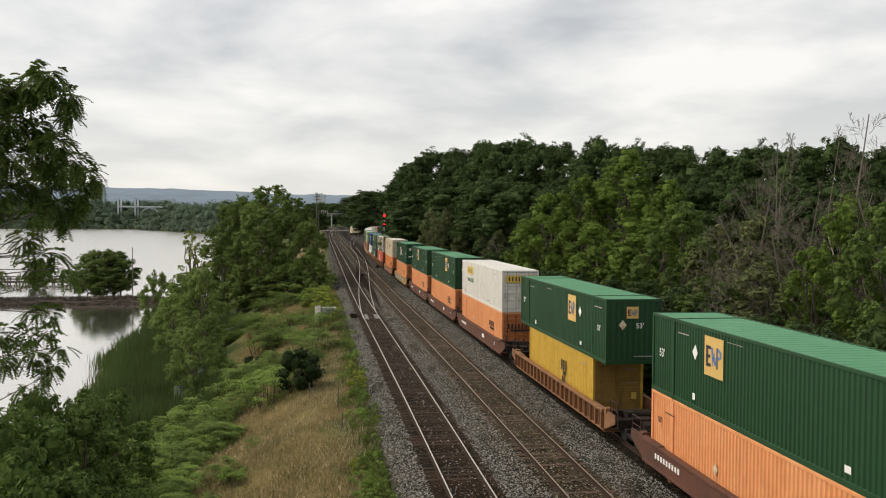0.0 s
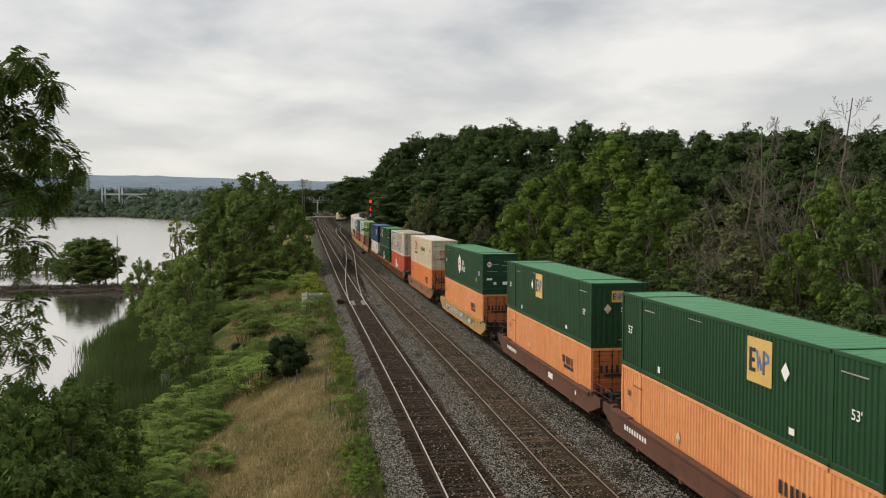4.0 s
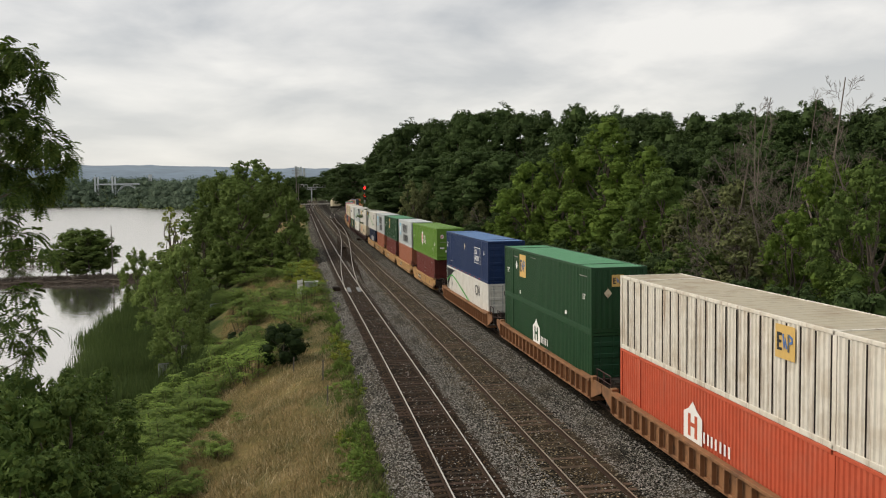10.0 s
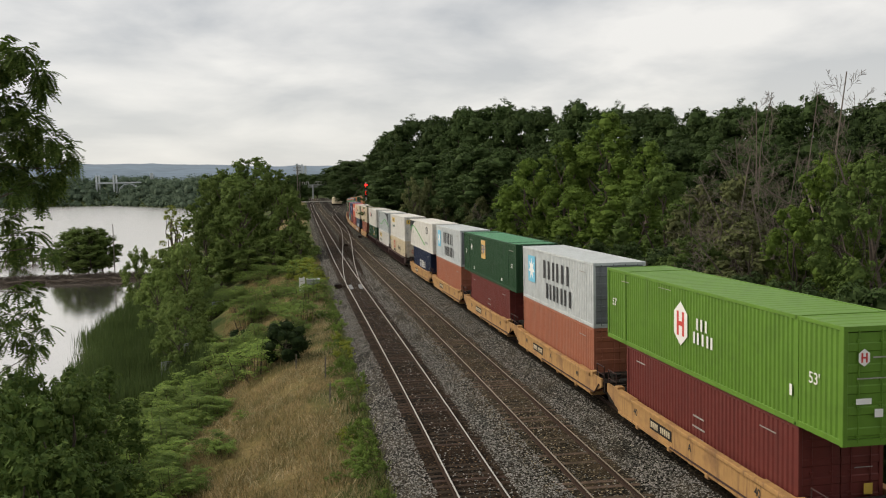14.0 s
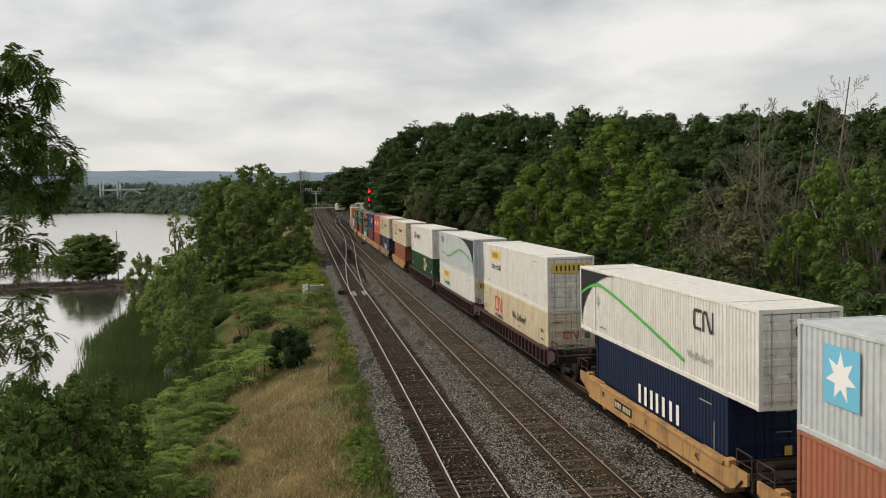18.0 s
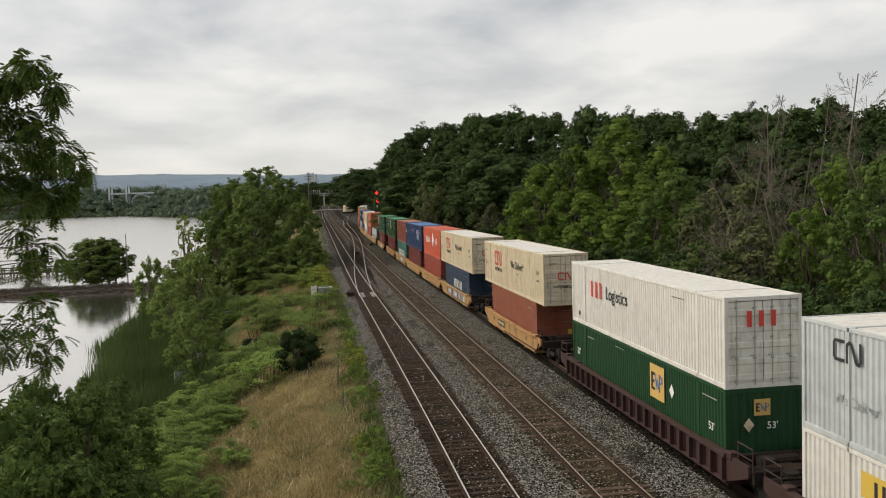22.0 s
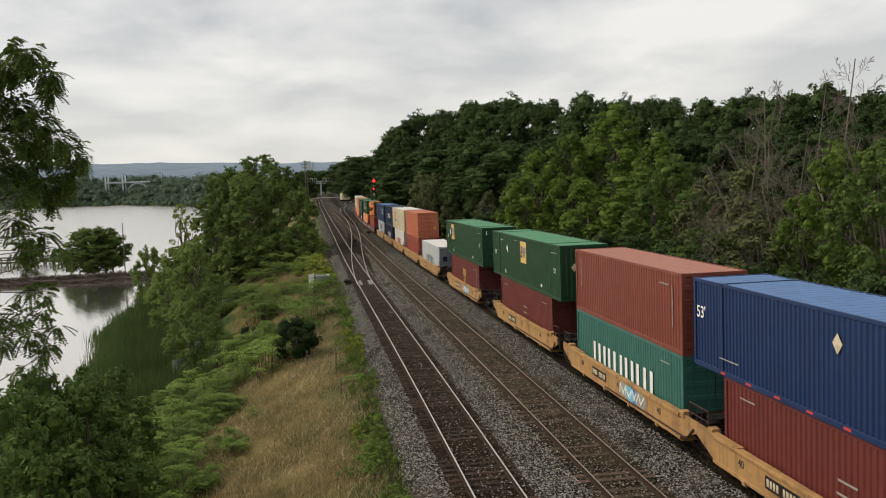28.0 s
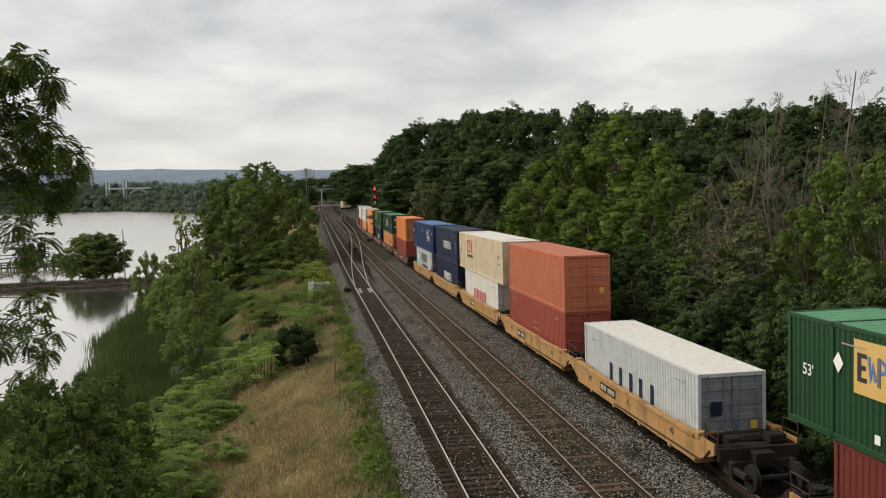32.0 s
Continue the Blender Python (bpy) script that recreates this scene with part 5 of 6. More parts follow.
def leaf_quads(rng, centres, radii, count, size, slim=0.5, tufts=30):
    """Leaves set in flattened tufts that stand on the skins of overlapping clumps, facing out and up."""
    centres, radii = np.asarray(centres, float), np.asarray(radii, float)
    m = len(radii) * tufts
    own = np.repeat(np.arange(len(radii)), tufts)
    d = rng.normal(size=(m, 3)) + np.array([0, 0, 0.35])
    d /= np.linalg.norm(d, axis=1)[:, None]
    tuft = centres[own] + d * (radii[own] * rng.uniform(0.55, 1.10, m))[:, None] * np.array([1, 1, 0.85])
    tr = radii[own] * rng.uniform(0.13, 0.34, m)
    k = rng.choice(m, count, p=tr ** 2 / (tr ** 2).sum())
    e = rng.normal(size=(count, 3)) + np.array([0, 0, 0.25])
    e /= np.linalg.norm(e, axis=1)[:, None]
    at = tuft[k] + e * (tr[k] * (0.45 + 0.65 * rng.random(count)))[:, None] * np.array([1, 1, 0.62])
    n = e * 0.55 + d[k] * 0.45 + rng.normal(size=(count, 3)) * 0.28 + np.array([0, 0, 0.40])
    n /= np.linalg.norm(n, axis=1)[:, None]
    a = np.cross(n, rng.normal(size=(count, 3)))
    a /= np.linalg.norm(a, axis=1)[:, None]
    b = np.cross(n, a)
    s = size * (0.6 + 0.8 * rng.random(count))[:, None]
    return np.stack([at - a * s, at - b * s * slim, at + a * s, at + b * s * slim], 1)


def core_quads(rng, centres, radii, part_of=0.52):
    """Rough inner clumps that close the crown."""
    out = []
    for c, r in zip(centres, radii):
        nu, nv = 7, 4
        ring = []
        for j in range(nv + 1):
            th = math.pi * j / nv
            ring.append([np.array(c) + r * part_of * rng.uniform(0.85, 1.1) * np.array([math.sin(th) * math.cos(math.tau * i / nu), math.sin(th) * math.sin(math.tau * i / nu), 0.8 * math.cos(th)]) for i in range(nu)])
        for j in range(nv):
            for i in range(nu):
                out.append([ring[j][i], ring[j + 1][i], ring[j + 1][(i + 1) % nu], ring[j][(i + 1) % nu]])
    return np.array(out)


def clumps(rng, height, radius, low, count, spread=0.34, shape=0.75):
    """Clump centres in an uneven egg between the lowest limbs and the top."""
    cs, rs = [], []
    for k in range(count):
        f = (k + rng.random()) / count
        z = low + (height - low) * (f * 0.90 + 0.03)
        env = radius * (math.sin(math.pi * min(1, (f * 0.86 + 0.13))) ** shape)
        a = k * 2.4 + rng.normal() * 0.5
        q = env * (0.35 + 0.6 * rng.random() ** 0.6)
        r = radius * spread * rng.uniform(0.75, 1.25) * (1.0 - 0.25 * f)
        cs.append((math.cos(a) * q, math.sin(a) * q, min(z, height - r * 0.7)))
        rs.append(r)
    return cs, rs


def limb(g, rng, p, q, r0, r1, bends=3):
    p, q = Vector(p), Vector(q)
    prev, rp = p, r0
    for k in range(1, bends + 1):
        f = k / bends
        nx = p.lerp(q, f) + (Vector(rng.normal(size=3)) * (q - p).length * 0.05 if k < bends else Vector((0, 0, 0)))
        r = r0 + (r1 - r0) * f
        g.tube(prev, nx, rp, r, n=6, caps=False)
        prev, rp = nx, r
    return g


def tree(name, label, category, height, radius, low, lumps, leaves, size, leaf, seed, group="", trunk=None, spread=0.34, slim=0.5, shape=0.75, core=0.52):
    rng = np.random.default_rng(seed)
    t = thing(name, pose(0, 0, 0), label, category, group)
    cs, rs = clumps(rng, height, radius, low, lumps, spread, shape)
    quads = np.concatenate([leaf_quads(rng, cs, rs, leaves, size, slim=slim), core_quads(rng, cs, rs, core)])
    part("crown", quads_mesh("crown", quads, leaf), leaf, t)
    if height < 1.3:
        return t
    g = Geo()
    tr = trunk or 0.018 * height
    limb(g, rng, (0, 0, -0.6), (0.1 * radius * rng.normal(), 0.1 * radius * rng.normal(), height * 0.8), tr, tr * 0.25, 5)
    for k in range(0, lumps, 2):
        z0 = max(0.25 * height if low > 1 else 0.1, cs[k][2] * 0.62)
        limb(g, rng, (0, 0, z0), cs[k], tr * 0.42, tr * 0.1)
    part("trunk", g, BARK, t, smooth=True)
    return t


def bare_tree(label, height, radius, seed, group=""):
    """A leafless tree: slim leaders with rising limbs, branches and fine twigs."""
    rng = np.random.default_rng(seed)
    t = thing("bare_tree", pose(0, 0, 0), label, "tree", group)
    g = Geo()

    def turned(d, angle):
        axis = d.orthogonal().normalized()
        axis.rotate(Matrix.Rotation(rng.uniform(0, math.tau), 3, d))
        return (d * math.cos(angle) + axis * math.sin(angle) + Vector((0, 0, 0.14))).normalized()

    def grow(p, d, length, r, depth):
        q = p + d * length
        limb(g, rng, p, q, r, max(0.005, r * 0.35), 4 if depth > 1 else 2)
        if depth:
            n = (0, 4, 6, 15)[depth]
            for k in range(n):
                f = 0.22 + 0.76 * (k + rng.random()) / n
                grow(p.lerp(q, f), turned(d, rng.uniform(0.55, 1.0)), length * (1.08 - f) * rng.uniform(0.32, 0.62) + 0.12, max(0.007, r * 0.40 * (1.15 - f)), depth - 1)
    for k in range(2):
        a = rng.uniform(0, math.tau)
        lean = rng.uniform(0.02, 0.30) * (k + 0.4)
        grow(Vector((0.3 * k, 0, -0.4)), Vector((math.cos(a) * lean, math.sin(a) * lean, 1)).normalized(), height * (1.0 - 0.16 * k), 0.0052 * height, 3)
    part("bare_crown", g, BARE, t)
    return t


USED = set()


def scatter(protos, spots, grow_xy=1.0, seed=0, sink=0.15):
    """Copies of the prototypes at rows of x, y, height, radius."""
    rng = random.Random(seed)
    for k, (x, y, hgt, rad) in enumerate(spots):
        ob, h0, r0 = protos[k % len(protos)]
        sx = grow_xy * rad / r0
        z = float(land_z(x, y)) - sink
        m = Matrix.LocRotScale((x, y, max(z, WATER_Z - 0.2)), Euler((0, 0, rng.uniform(0, math.tau))), (sx * rng.uniform(0.92, 1.1), sx * rng.uniform(0.92, 1.1), hgt / h0))
        if ob in USED:
            copy_thing(ob, m @ Matrix.Diagonal((*(1 / v for v in ob.scale), 1)))
        else:
            USED.add(ob)
            ob.matrix_basis = m


OAKS = [(tree("tree", "tall dark green broadleaf tree of the hillside wood", "tree", 20, 6.2, 2.5, 36, 34000, 0.20, LEAF_DARK, 10 + k, "trees of the wood", spread=0.40, shape=0.42, core=0.64), 19.2, 6.2) for k in range(4)]
LOCUSTS = [(tree("tree", "bright green feathery tree beside the railway", "tree", 14, 4.2, 1.0, 36, 40000, 0.092, LEAF_LIGHT, 30 + k, "trees beside the railway", spread=0.27, shape=0.6, core=0.6), 13.4, 4.2) for k in range(3)]
ASHES = [(tree("tree", "mid green leafy tree beside the railway", "tree", 10, 3.2, 0.6, 34, 34000, 0.078, LEAF_MID, 40 + k, "trees beside the railway", spread=0.28, shape=0.6), 9.6, 3.2) for k in range(3)]
SHRUBS = [(tree("shrub", "dense dark green shrub at the edge of the wood", "shrub", 6, 2.6, 0.3, 28, 20000, 0.078, LEAF_DARK, 50 + k, "shrubs below the wood", spread=0.34, shape=0.5), 6, 2.6) for k in range(3)]
GREYS = [(tree("shrub", "olive grey half-bare shrub beside the railway", "shrub", 9, 2.4, 0.6, 30, 15000, 0.11, LEAF_GREY, 60 + k, "grey shrubs", spread=0.28, core=0.45), 9, 2.4) for k in range(2)]
BANK_TREES = [(tree("tree", "dark green leafy tree on the lake bank", "tree", 14, 5.0, 0.8, 34, 26000, 0.15, LEAF_BANK, 70 + k, "trees on the lake bank", spread=0.29, shape=0.55), 14, 5.0) for k in range(3)]
BANK_MIDS = [(tree("tree", "mid green bushy tree on the embankment slope", "tree", 7, 2.8, 0.3, 28, 22000, 0.082, LEAF_SLOPE, 80 + k, "bushy trees on the slope", spread=0.32, shape=0.5), 7, 2.8) for k in range(3)]
NEAR_BUSH = [(tree("shrub", "dark green leafy tree top close below the footbridge", "shrub", 7, 1.6, 0.5, 30, 13000, 0.074, LEAF_NEAR_DARK, 90 + k, "leafy growth below the footbridge", spread=0.36, shape=0.5, slim=0.45), 7, 1.6) for k in range(3)]
BACK_WOOD = ((25.8, 519.1, 25.0, 11.5), (23.3, 288.6, 24.1, 6.4), (22.7, 260.5, 27.0, 7.1), (22.3, 203.1, 25.1, 6.0), (23.7, 182.7, 23.4, 5.0), (25.0, 172.4, 23.5, 4.5), (25.7, 162.1, 23.8, 5.1), (28.8, 151.2, 23.1, 5.0), (32.4, 145.2, 21.7, 4.4), (34.1, 134.4, 20.4, 4.4), (35.4, 123.5, 20.6, 4.2), (37.7, 117.4, 19.1, 3.9), (39.0, 109.4, 18.1, 4.0), (40.2, 102.4, 17.2, 3.8), (40.6, 94.5, 16.7, 3.7), (41.4, 88.5, 16.6, 3.6), (42.1, 82.4, 15.7, 3.6), (42.4, 76.4, 15.8, 3.6), (41.9, 69.6, 14.7, 3.4), (39.6, 61.4, 14.4, 3.4), (35.5, 51.9, 14.1, 3.4))
BACK_WOOD_2 = ((21.7, 619.4, 21.6, 10.4), (20.9, 223.5, 16.7, 5.0), (15.3, 173.8, 16.1, 5.1), (18.1, 148.2, 15.3, 4.4), (20.9, 132.4, 15.4, 4.4), (23.0, 118.7, 14.2, 3.8), (24.2, 108.1, 13.3, 3.5), (33.3, 83.5, 12.8, 3.0), (34.0, 76.5, 12.4, 2.9), (34.1, 69.7, 12.3, 2.7), (32.6, 61.3, 11.8, 2.8), (30.9, 52.8, 11.7, 2.9))
NEAR_LIGHT = ((22.5, 77.2, 15.6, 4.1), (19.4, 80.3, 13.8, 3.0), (17.6, 85.0, 12.7, 2.7), (23.7, 70.3, 12.7, 2.7), (16.9, 89.3, 10.1, 2.4), (17.8, 70.3, 9.9, 2.9), (19.8, 65.4, 10.1, 2.7), (20.0, 38.5, 10.9, 1.8), (17.5, 37.7, 8.8, 1.6))
NEAR_MID = ((18.6, 55.1, 10.8, 2.3), (19.1, 34.3, 10.7, 2.0), (14.5, 41.5, 7.5, 1.8))
UNDER = ((16.3, 102.8, 6.5, 2.0), (15.7, 89.6, 6.1, 2.0), (15.6, 77.4, 5.6, 2.0), (14.8, 67.1, 6.2, 2.0), (14.7, 58.7, 6.5, 2.0), (14.8, 52.3, 6.6, 2.0), (14.6, 45.9, 6.7, 1.9), (14.4, 40.5, 6.5, 1.9), (14.1, 36.2, 6.3, 1.9), (14.0, 32.8, 6.2, 1.8), (13.7, 29.5, 6.6, 1.8), (13.1, 26.2, 6.9, 1.8))
GREY_SHRUB = ((11.8, 136.9, 12.3, 2.1), (14.0, 134.6, 12.5, 1.9), (12.3, 132.9, 11.0, 1.9), (15.7, 128.3, 9.3, 1.7), (16.8, 118.0, 8.0, 1.7), (18.7, 115.6, 9.0, 1.7), (18.8, 50.6, 9.8, 2.4), (20.9, 49.5, 10.6, 2.4), (16.0, 39.5, 8.3, 2.2), (17.6, 43.5, 9.0, 2.3))
LEFT_WOOD = ((-13.1, 149.8, 18.5, 5.3), (-18.7, 164.4, 18.6, 4.8), (-22.3, 169.1, 18.5, 4.4), (-9.3, 139.9, 15.3, 3.8), (-14.3, 134.7, 15.4, 4.4), (-7.1, 128.0, 11.5, 2.5), (-21.5, 149.1, 12.9, 2.9))
LEFT_THIN = ((-21.5, 114.8, 15.5, 2.1), (-20.2, 117.0, 11.0, 1.3))
LEFT_MID = ((-22.0, 110.6, 9.6, 3.0), (-18.7, 104.1, 10.6, 2.7), (-27.4, 122.9, 9.0, 1.9), (-20.9, 96.6, 8.0, 1.9), (-17.5, 137.5, 7.2, 3.6), (-13.9, 133.7, 5.1, 3.5), (-9.5, 129.9, 5.5, 3.0), (-5.8, 126.0, 5.4, 2.0), (-16.0, 81.3, 6.7, 2.1), (-15.9, 75.2, 7.0, 1.7))
ISLE = ((-50.0, 189.2, 8.9, 4.6), (-52.0, 190.7, 9.0, 3.9), (-48.4, 191.6, 9.2, 3.9), (-48.7, 186.4, 6.0, 3.8), (-47.5, 192.7, 8.4, 3.0), (-52.8, 186.5, 5.6, 2.4), (-67.3, 205.5, 6.5, 2.5))
BARE_SPOTS = ((26.0, 53.6, 15.3, 1.6), (27.0, 57.6, 16.3, 1.5), (22.8, 43.8, 15.1, 1.5), (19.7, 36.3, 15.3, 1.7), (18.8, 46.1, 12.0, 2.0), (16.8, 44.9, 10.7, 1.6), (16.9, 40.3, 10.0, 1.8), (17.1, 109.8, 8.1, 1.5), (25.2, 49.4, 12.3, 1.7), (19.8, 115.3, 8.6, 1.4))
FAR_MID = ((6.9, 699.9, 18.5, 7.3), (16.2, 639.6, 19.5, 8.3), (21.4, 559.4, 21.4, 8.0), (23.3, 479.2, 24.4, 7.5), (0.7, 760.0, 18.3, 6.9), (-6.5, 800.0, 21.6, 8.3), (-11.0, 520.0, 18.8, 6.1))
LEFT_FILL = ((-13.6, 25.7, 10.0, 1.0), (-13.8, 28.8, 9.8, 1.0), (-13.8, 32.9, 9.1, 1.1), (-14.2, 39.0, 7.6, 1.2), (-12.6, 30.1, 7.5, 1.1), (-12.5, 26.0, 8.4, 1.0), (-12.5, 22.9, 9.0, 1.1), (-12.3, 20.8, 10.0, 0.9))
LEFT_LOW = ((-12.3, 22.9, 9.4, 1.1), (-11.9, 25.1, 8.8, 1.0), (-12.7, 29.2, 8.3, 1.0), (-11.5, 19.0, 9.1, 1.0), (-10.9, 20.2, 8.1, 1.1), (-11.5, 24.3, 6.9, 1.0), (-10.3, 16.2, 8.1, 1.0), (-10.0, 16.4, 7.4, 0.9))
scatter(OAKS, BACK_WOOD, 1.35, 1)
scatter(OAKS, BACK_WOOD_2, 1.5, 2)
scatter(LOCUSTS, NEAR_LIGHT, 1.3, 3)
scatter(ASHES, NEAR_MID, 1.4, 4)
scatter(SHRUBS, UNDER, 1.5, 5)
scatter(LOCUSTS, ((14.3, 62.5, 5.2, 1.4), (14.6, 66.0, 4.6, 1.3)), 1.3, 15)
scatter(GREYS, GREY_SHRUB, 1.1, 6)
scatter(BANK_TREES, LEFT_WOOD, 1.2, 7)
scatter(BANK_MIDS, LEFT_MID, 1.2, 8)
scatter(BANK_TREES, ISLE, 1.25, 9)
LEAF_YELLOWISH = leaf_mat("thin_yellowish_leaves", (0.17, 0.20, 0.045))
THIN = [(tree("tree", "thin yellowish half-bare tree on the lake bank", "tree", 12, 2.4, 2.0, 46, 4600, 0.11, LEAF_YELLOWISH, 66, "thin trees on the lake bank", spread=0.17, core=0.1), 12, 2.4)]
scatter(THIN, LEFT_THIN, 1.3, 14)
scatter(NEAR_BUSH, LEFT_LOW, 1.5, 10)

BARES = [(bare_tree("leafless grey tree with fine twigs beside the railway", 12, 3.0, 150 + k, "leafless trees"), 12, 3.0) for k in range(2)]
scatter(BARES, BARE_SPOTS, 2.1, 11)
scatter(OAKS, FAR_MID, 1.4, 12)
scatter(NEAR_BUSH, LEFT_FILL, 1.5, 13)

# ---- the bank between the track and the lake ----
SPRAYS = ((-7.97, 9.39, 10.93, 0.18), (-8.19, 9.59, 10.86, 0.20), (-7.82, 9.57, 10.75, 0.12), (-7.88, 9.77, 10.58, 0.10), (-8.18, 9.72, 10.42, 0.19), (-7.90, 9.35, 10.24, 0.17), (-7.73, 9.36, 10.07, 0.18), (-7.75, 10.04, 9.99, 0.15), (-7.54, 9.62, 9.89, 0.08), (-8.09, 9.44, 10.11, 0.23), (-8.07, 10.09, 9.98, 0.21), (-7.76, 9.75, 9.77, 0.14), (-8.24, 9.91, 9.82, 0.24), (-7.96, 9.70, 9.62, 0.17), (-7.84, 9.87, 9.58, 0.11), (-8.10, 9.39, 9.52, 0.11), (-7.95, 9.84, 9.44, 0.07))
SPRAYS_LOW = ((-8.34, 9.91, 9.25, 0.18), (-8.15, 9.68, 9.08, 0.14), (-8.28, 9.81, 8.93, 0.13), (-8.03, 9.84, 9.10, 0.07), (-7.83, 9.38, 8.97, 0.06), (-7.89, 9.93, 8.85, 0.04), (-8.22, 9.67, 8.50, 0.11), (-8.00, 9.49, 8.49, 0.11), (-8.12, 9.21, 8.31, 0.12), (-8.14, 9.90, 8.26, 0.09), (-7.93, 9.61, 8.12, 0.08), (-8.22, 9.72, 8.04, 0.15), (-8.12, 9.86, 7.89, 0.10), (-8.12, 9.71, 7.80, 0.07))
SPRAYS_SIDE = ((-8.47, 9.83, 10.83, 0.20), (-8.39, 9.45, 10.44, 0.22), (-8.48, 9.79, 10.12, 0.24), (-8.43, 9.52, 9.76, 0.23), (-8.42, 9.27, 8.30, 0.18), (-8.55, 9.82, 7.98, 0.16), (-8.62, 9.43, 10.21, 0.27), (-8.72, 9.58, 9.59, 0.28), (-8.63, 9.32, 8.92, 0.27), (-8.58, 9.44, 10.77, 0.25), (-8.63, 9.34, 8.29, 0.22))


def feathered_leaves(rng, centre, radius, count):
    """Compound leaves: pairs of slim leaflets along a drooping stalk."""
    c = np.array(centre)
    out = []
    for _ in range(count):
        d = rng.normal(size=3)
        d /= np.linalg.norm(d)
        root = c + d * radius * rng.uniform(0.15, 0.95) * np.array([1, 1, 0.8])
        along = d * 0.7 + np.array([rng.normal() * 0.4, rng.normal() * 0.4, -0.25])
        along /= np.linalg.norm(along)
        side = np.cross(along, (0, 0, 1.0) + rng.normal(size=3) * 0.25)
        side /= np.linalg.norm(side)
        length = rng.uniform(0.09, 0.16)
        for k in range(7):
            f = 0.18 + 0.82 * k / 6
            p = root + along * length * f + np.array([0, 0, -0.06 * f * f])
            ll = 0.045 * (1.1 - 0.4 * abs(f - 0.5)) * rng.uniform(0.8, 1.2)
            for s in (-1, 1):
                q = side * s * ll + along * ll * 0.35 + np.array([0, 0, -0.25 * ll])
                wv = along * 0.0145
                out.append([p, p + q * 0.5 - wv, p + q, p + q * 0.5 + wv])
    return out


def feathered_tree():
    rng = np.random.default_rng(7)
    t = thing("tree", pose(-11.4, 10.2, float(land_z(-11.4, 10.2))), "tall tree with drooping feathery compound leaves close beside the footbridge", "tree")
    z0 = t.matrix_basis.translation
    quads = []
    for x, y, z, r in SPRAYS + SPRAYS_LOW + SPRAYS_SIDE:
        quads += feathered_leaves(rng, (x - z0.x, y - z0.y, z - z0.z), r * 0.9, int((14 + 2100 * r * r) * (1.0 if z > 10.15 else 0.72 if z > 9.4 else 0.55)))
    part("crown", quads_mesh("crown", np.array(quads), LEAF_NEAR), LEAF_NEAR, t)
    g = Geo()
    for k in range(9):
        lo, hi = -0.6 + 1.5 * k, 0.9 + 1.5 * k
        sway = lambda z: 0.10 * math.sin(z * 0.5)
        g.tube((sway(lo), 0.01 * lo, lo), (sway(hi), 0.01 * hi, hi), 0.20 - 0.016 * k, 0.184 - 0.016 * k, n=8, caps=False)
    for x, y, z, r in SPRAYS + SPRAYS_LOW + SPRAYS_SIDE:
        q = Vector((x, y, z)) - z0
        limb(g, rng, (0.1, 0.05, max(2.0, q.z - 0.9)), q, 0.014, 0.004, 4)
    part("trunk", g, BARK, t, smooth=True)


LEAF_NEAR = leaf_mat("feathered_leaves", (0.088, 0.136, 0.030), 0.3, 0.0)
feathered_tree()

def sumac(seed):
    """A low thicket: every stem top carries a whorl of drooping feathered leaves."""
    rng = np.random.default_rng(seed)
    t = thing("shrub", pose(0, 0, 0), "low green sumac shrub on the embankment slope", "shrub", "sumac shrubs on the slope")
    quads, stems = [], Geo()
    for k in range(24):
        q, a = 1.35 * math.sqrt((k + 0.5) / 24) * rng.uniform(0.75, 1.15), k * 2.4 + rng.normal() * 0.4
        top = np.array([math.cos(a) * q, math.sin(a) * q, 1.45 * rng.uniform(0.35, 1.0) * (1.05 - 0.35 * (q / 1.4) ** 2)])
        stems.tube((top[0] * 0.7, top[1] * 0.7, -0.2), tuple(top), 0.022, 0.008, n=4, caps=False)
        for j in range(10):
            b = j * 2.4 + rng.random() * 0.6
            out = np.array([math.cos(b), math.sin(b), 0.0])
            side = np.array([-math.sin(b), math.cos(b), 0.0])
            long, lift = rng.uniform(0.30, 0.56), rng.uniform(-0.2, 0.75)
            for f in (0.25, 0.5, 0.75, 1.0):
                p = top + out * long * f + np.array([0, 0, long * (lift * f - 0.75 * f * f)])
                for sg in (-1, 1):
                    tip = side * sg * 0.16 * (1.15 - 0.5 * f) + out * 0.05 - np.array([0, 0, 0.03])
                    w = out * 0.050
                    quads.append([p, p + tip * 0.5 - w, p + tip, p + tip * 0.5 + w])
    part("crown", quads_mesh("crown", np.array(quads), LEAF_SUMAC), LEAF_SUMAC, t)
    part("woody_base", stems, BARK, t)
    return t


SUMACS = [(sumac(110 + k), 1.5, 1.3) for k in range(4)]
WEEDS = [(tree("weed_clump", "bright green weeds at the edge of the ballast", "weed", 0.9, 0.6, 0.05, 12, 1100, 0.045, LEAF_SUMAC, 120 + k, "weeds along the ballast", spread=0.36, slim=0.35, shape=0.4, core=0.4), 0.9, 0.6) for k in range(3)]
GOLDS = [(tree("weed_clump", "yellow green flowering weeds at the edge of the ballast", "weed", 1.2, 0.7, 0.05, 12, 1400, 0.05, LEAF_YELLOW, 130 + k, "yellow weeds along the ballast", spread=0.36, slim=0.4, shape=0.4, core=0.4), 1.2, 0.7) for k in range(2)]
LEAF_JUNIPER = leaf_mat("juniper_needles", (0.022, 0.040, 0.012), 0.3, 0.0)
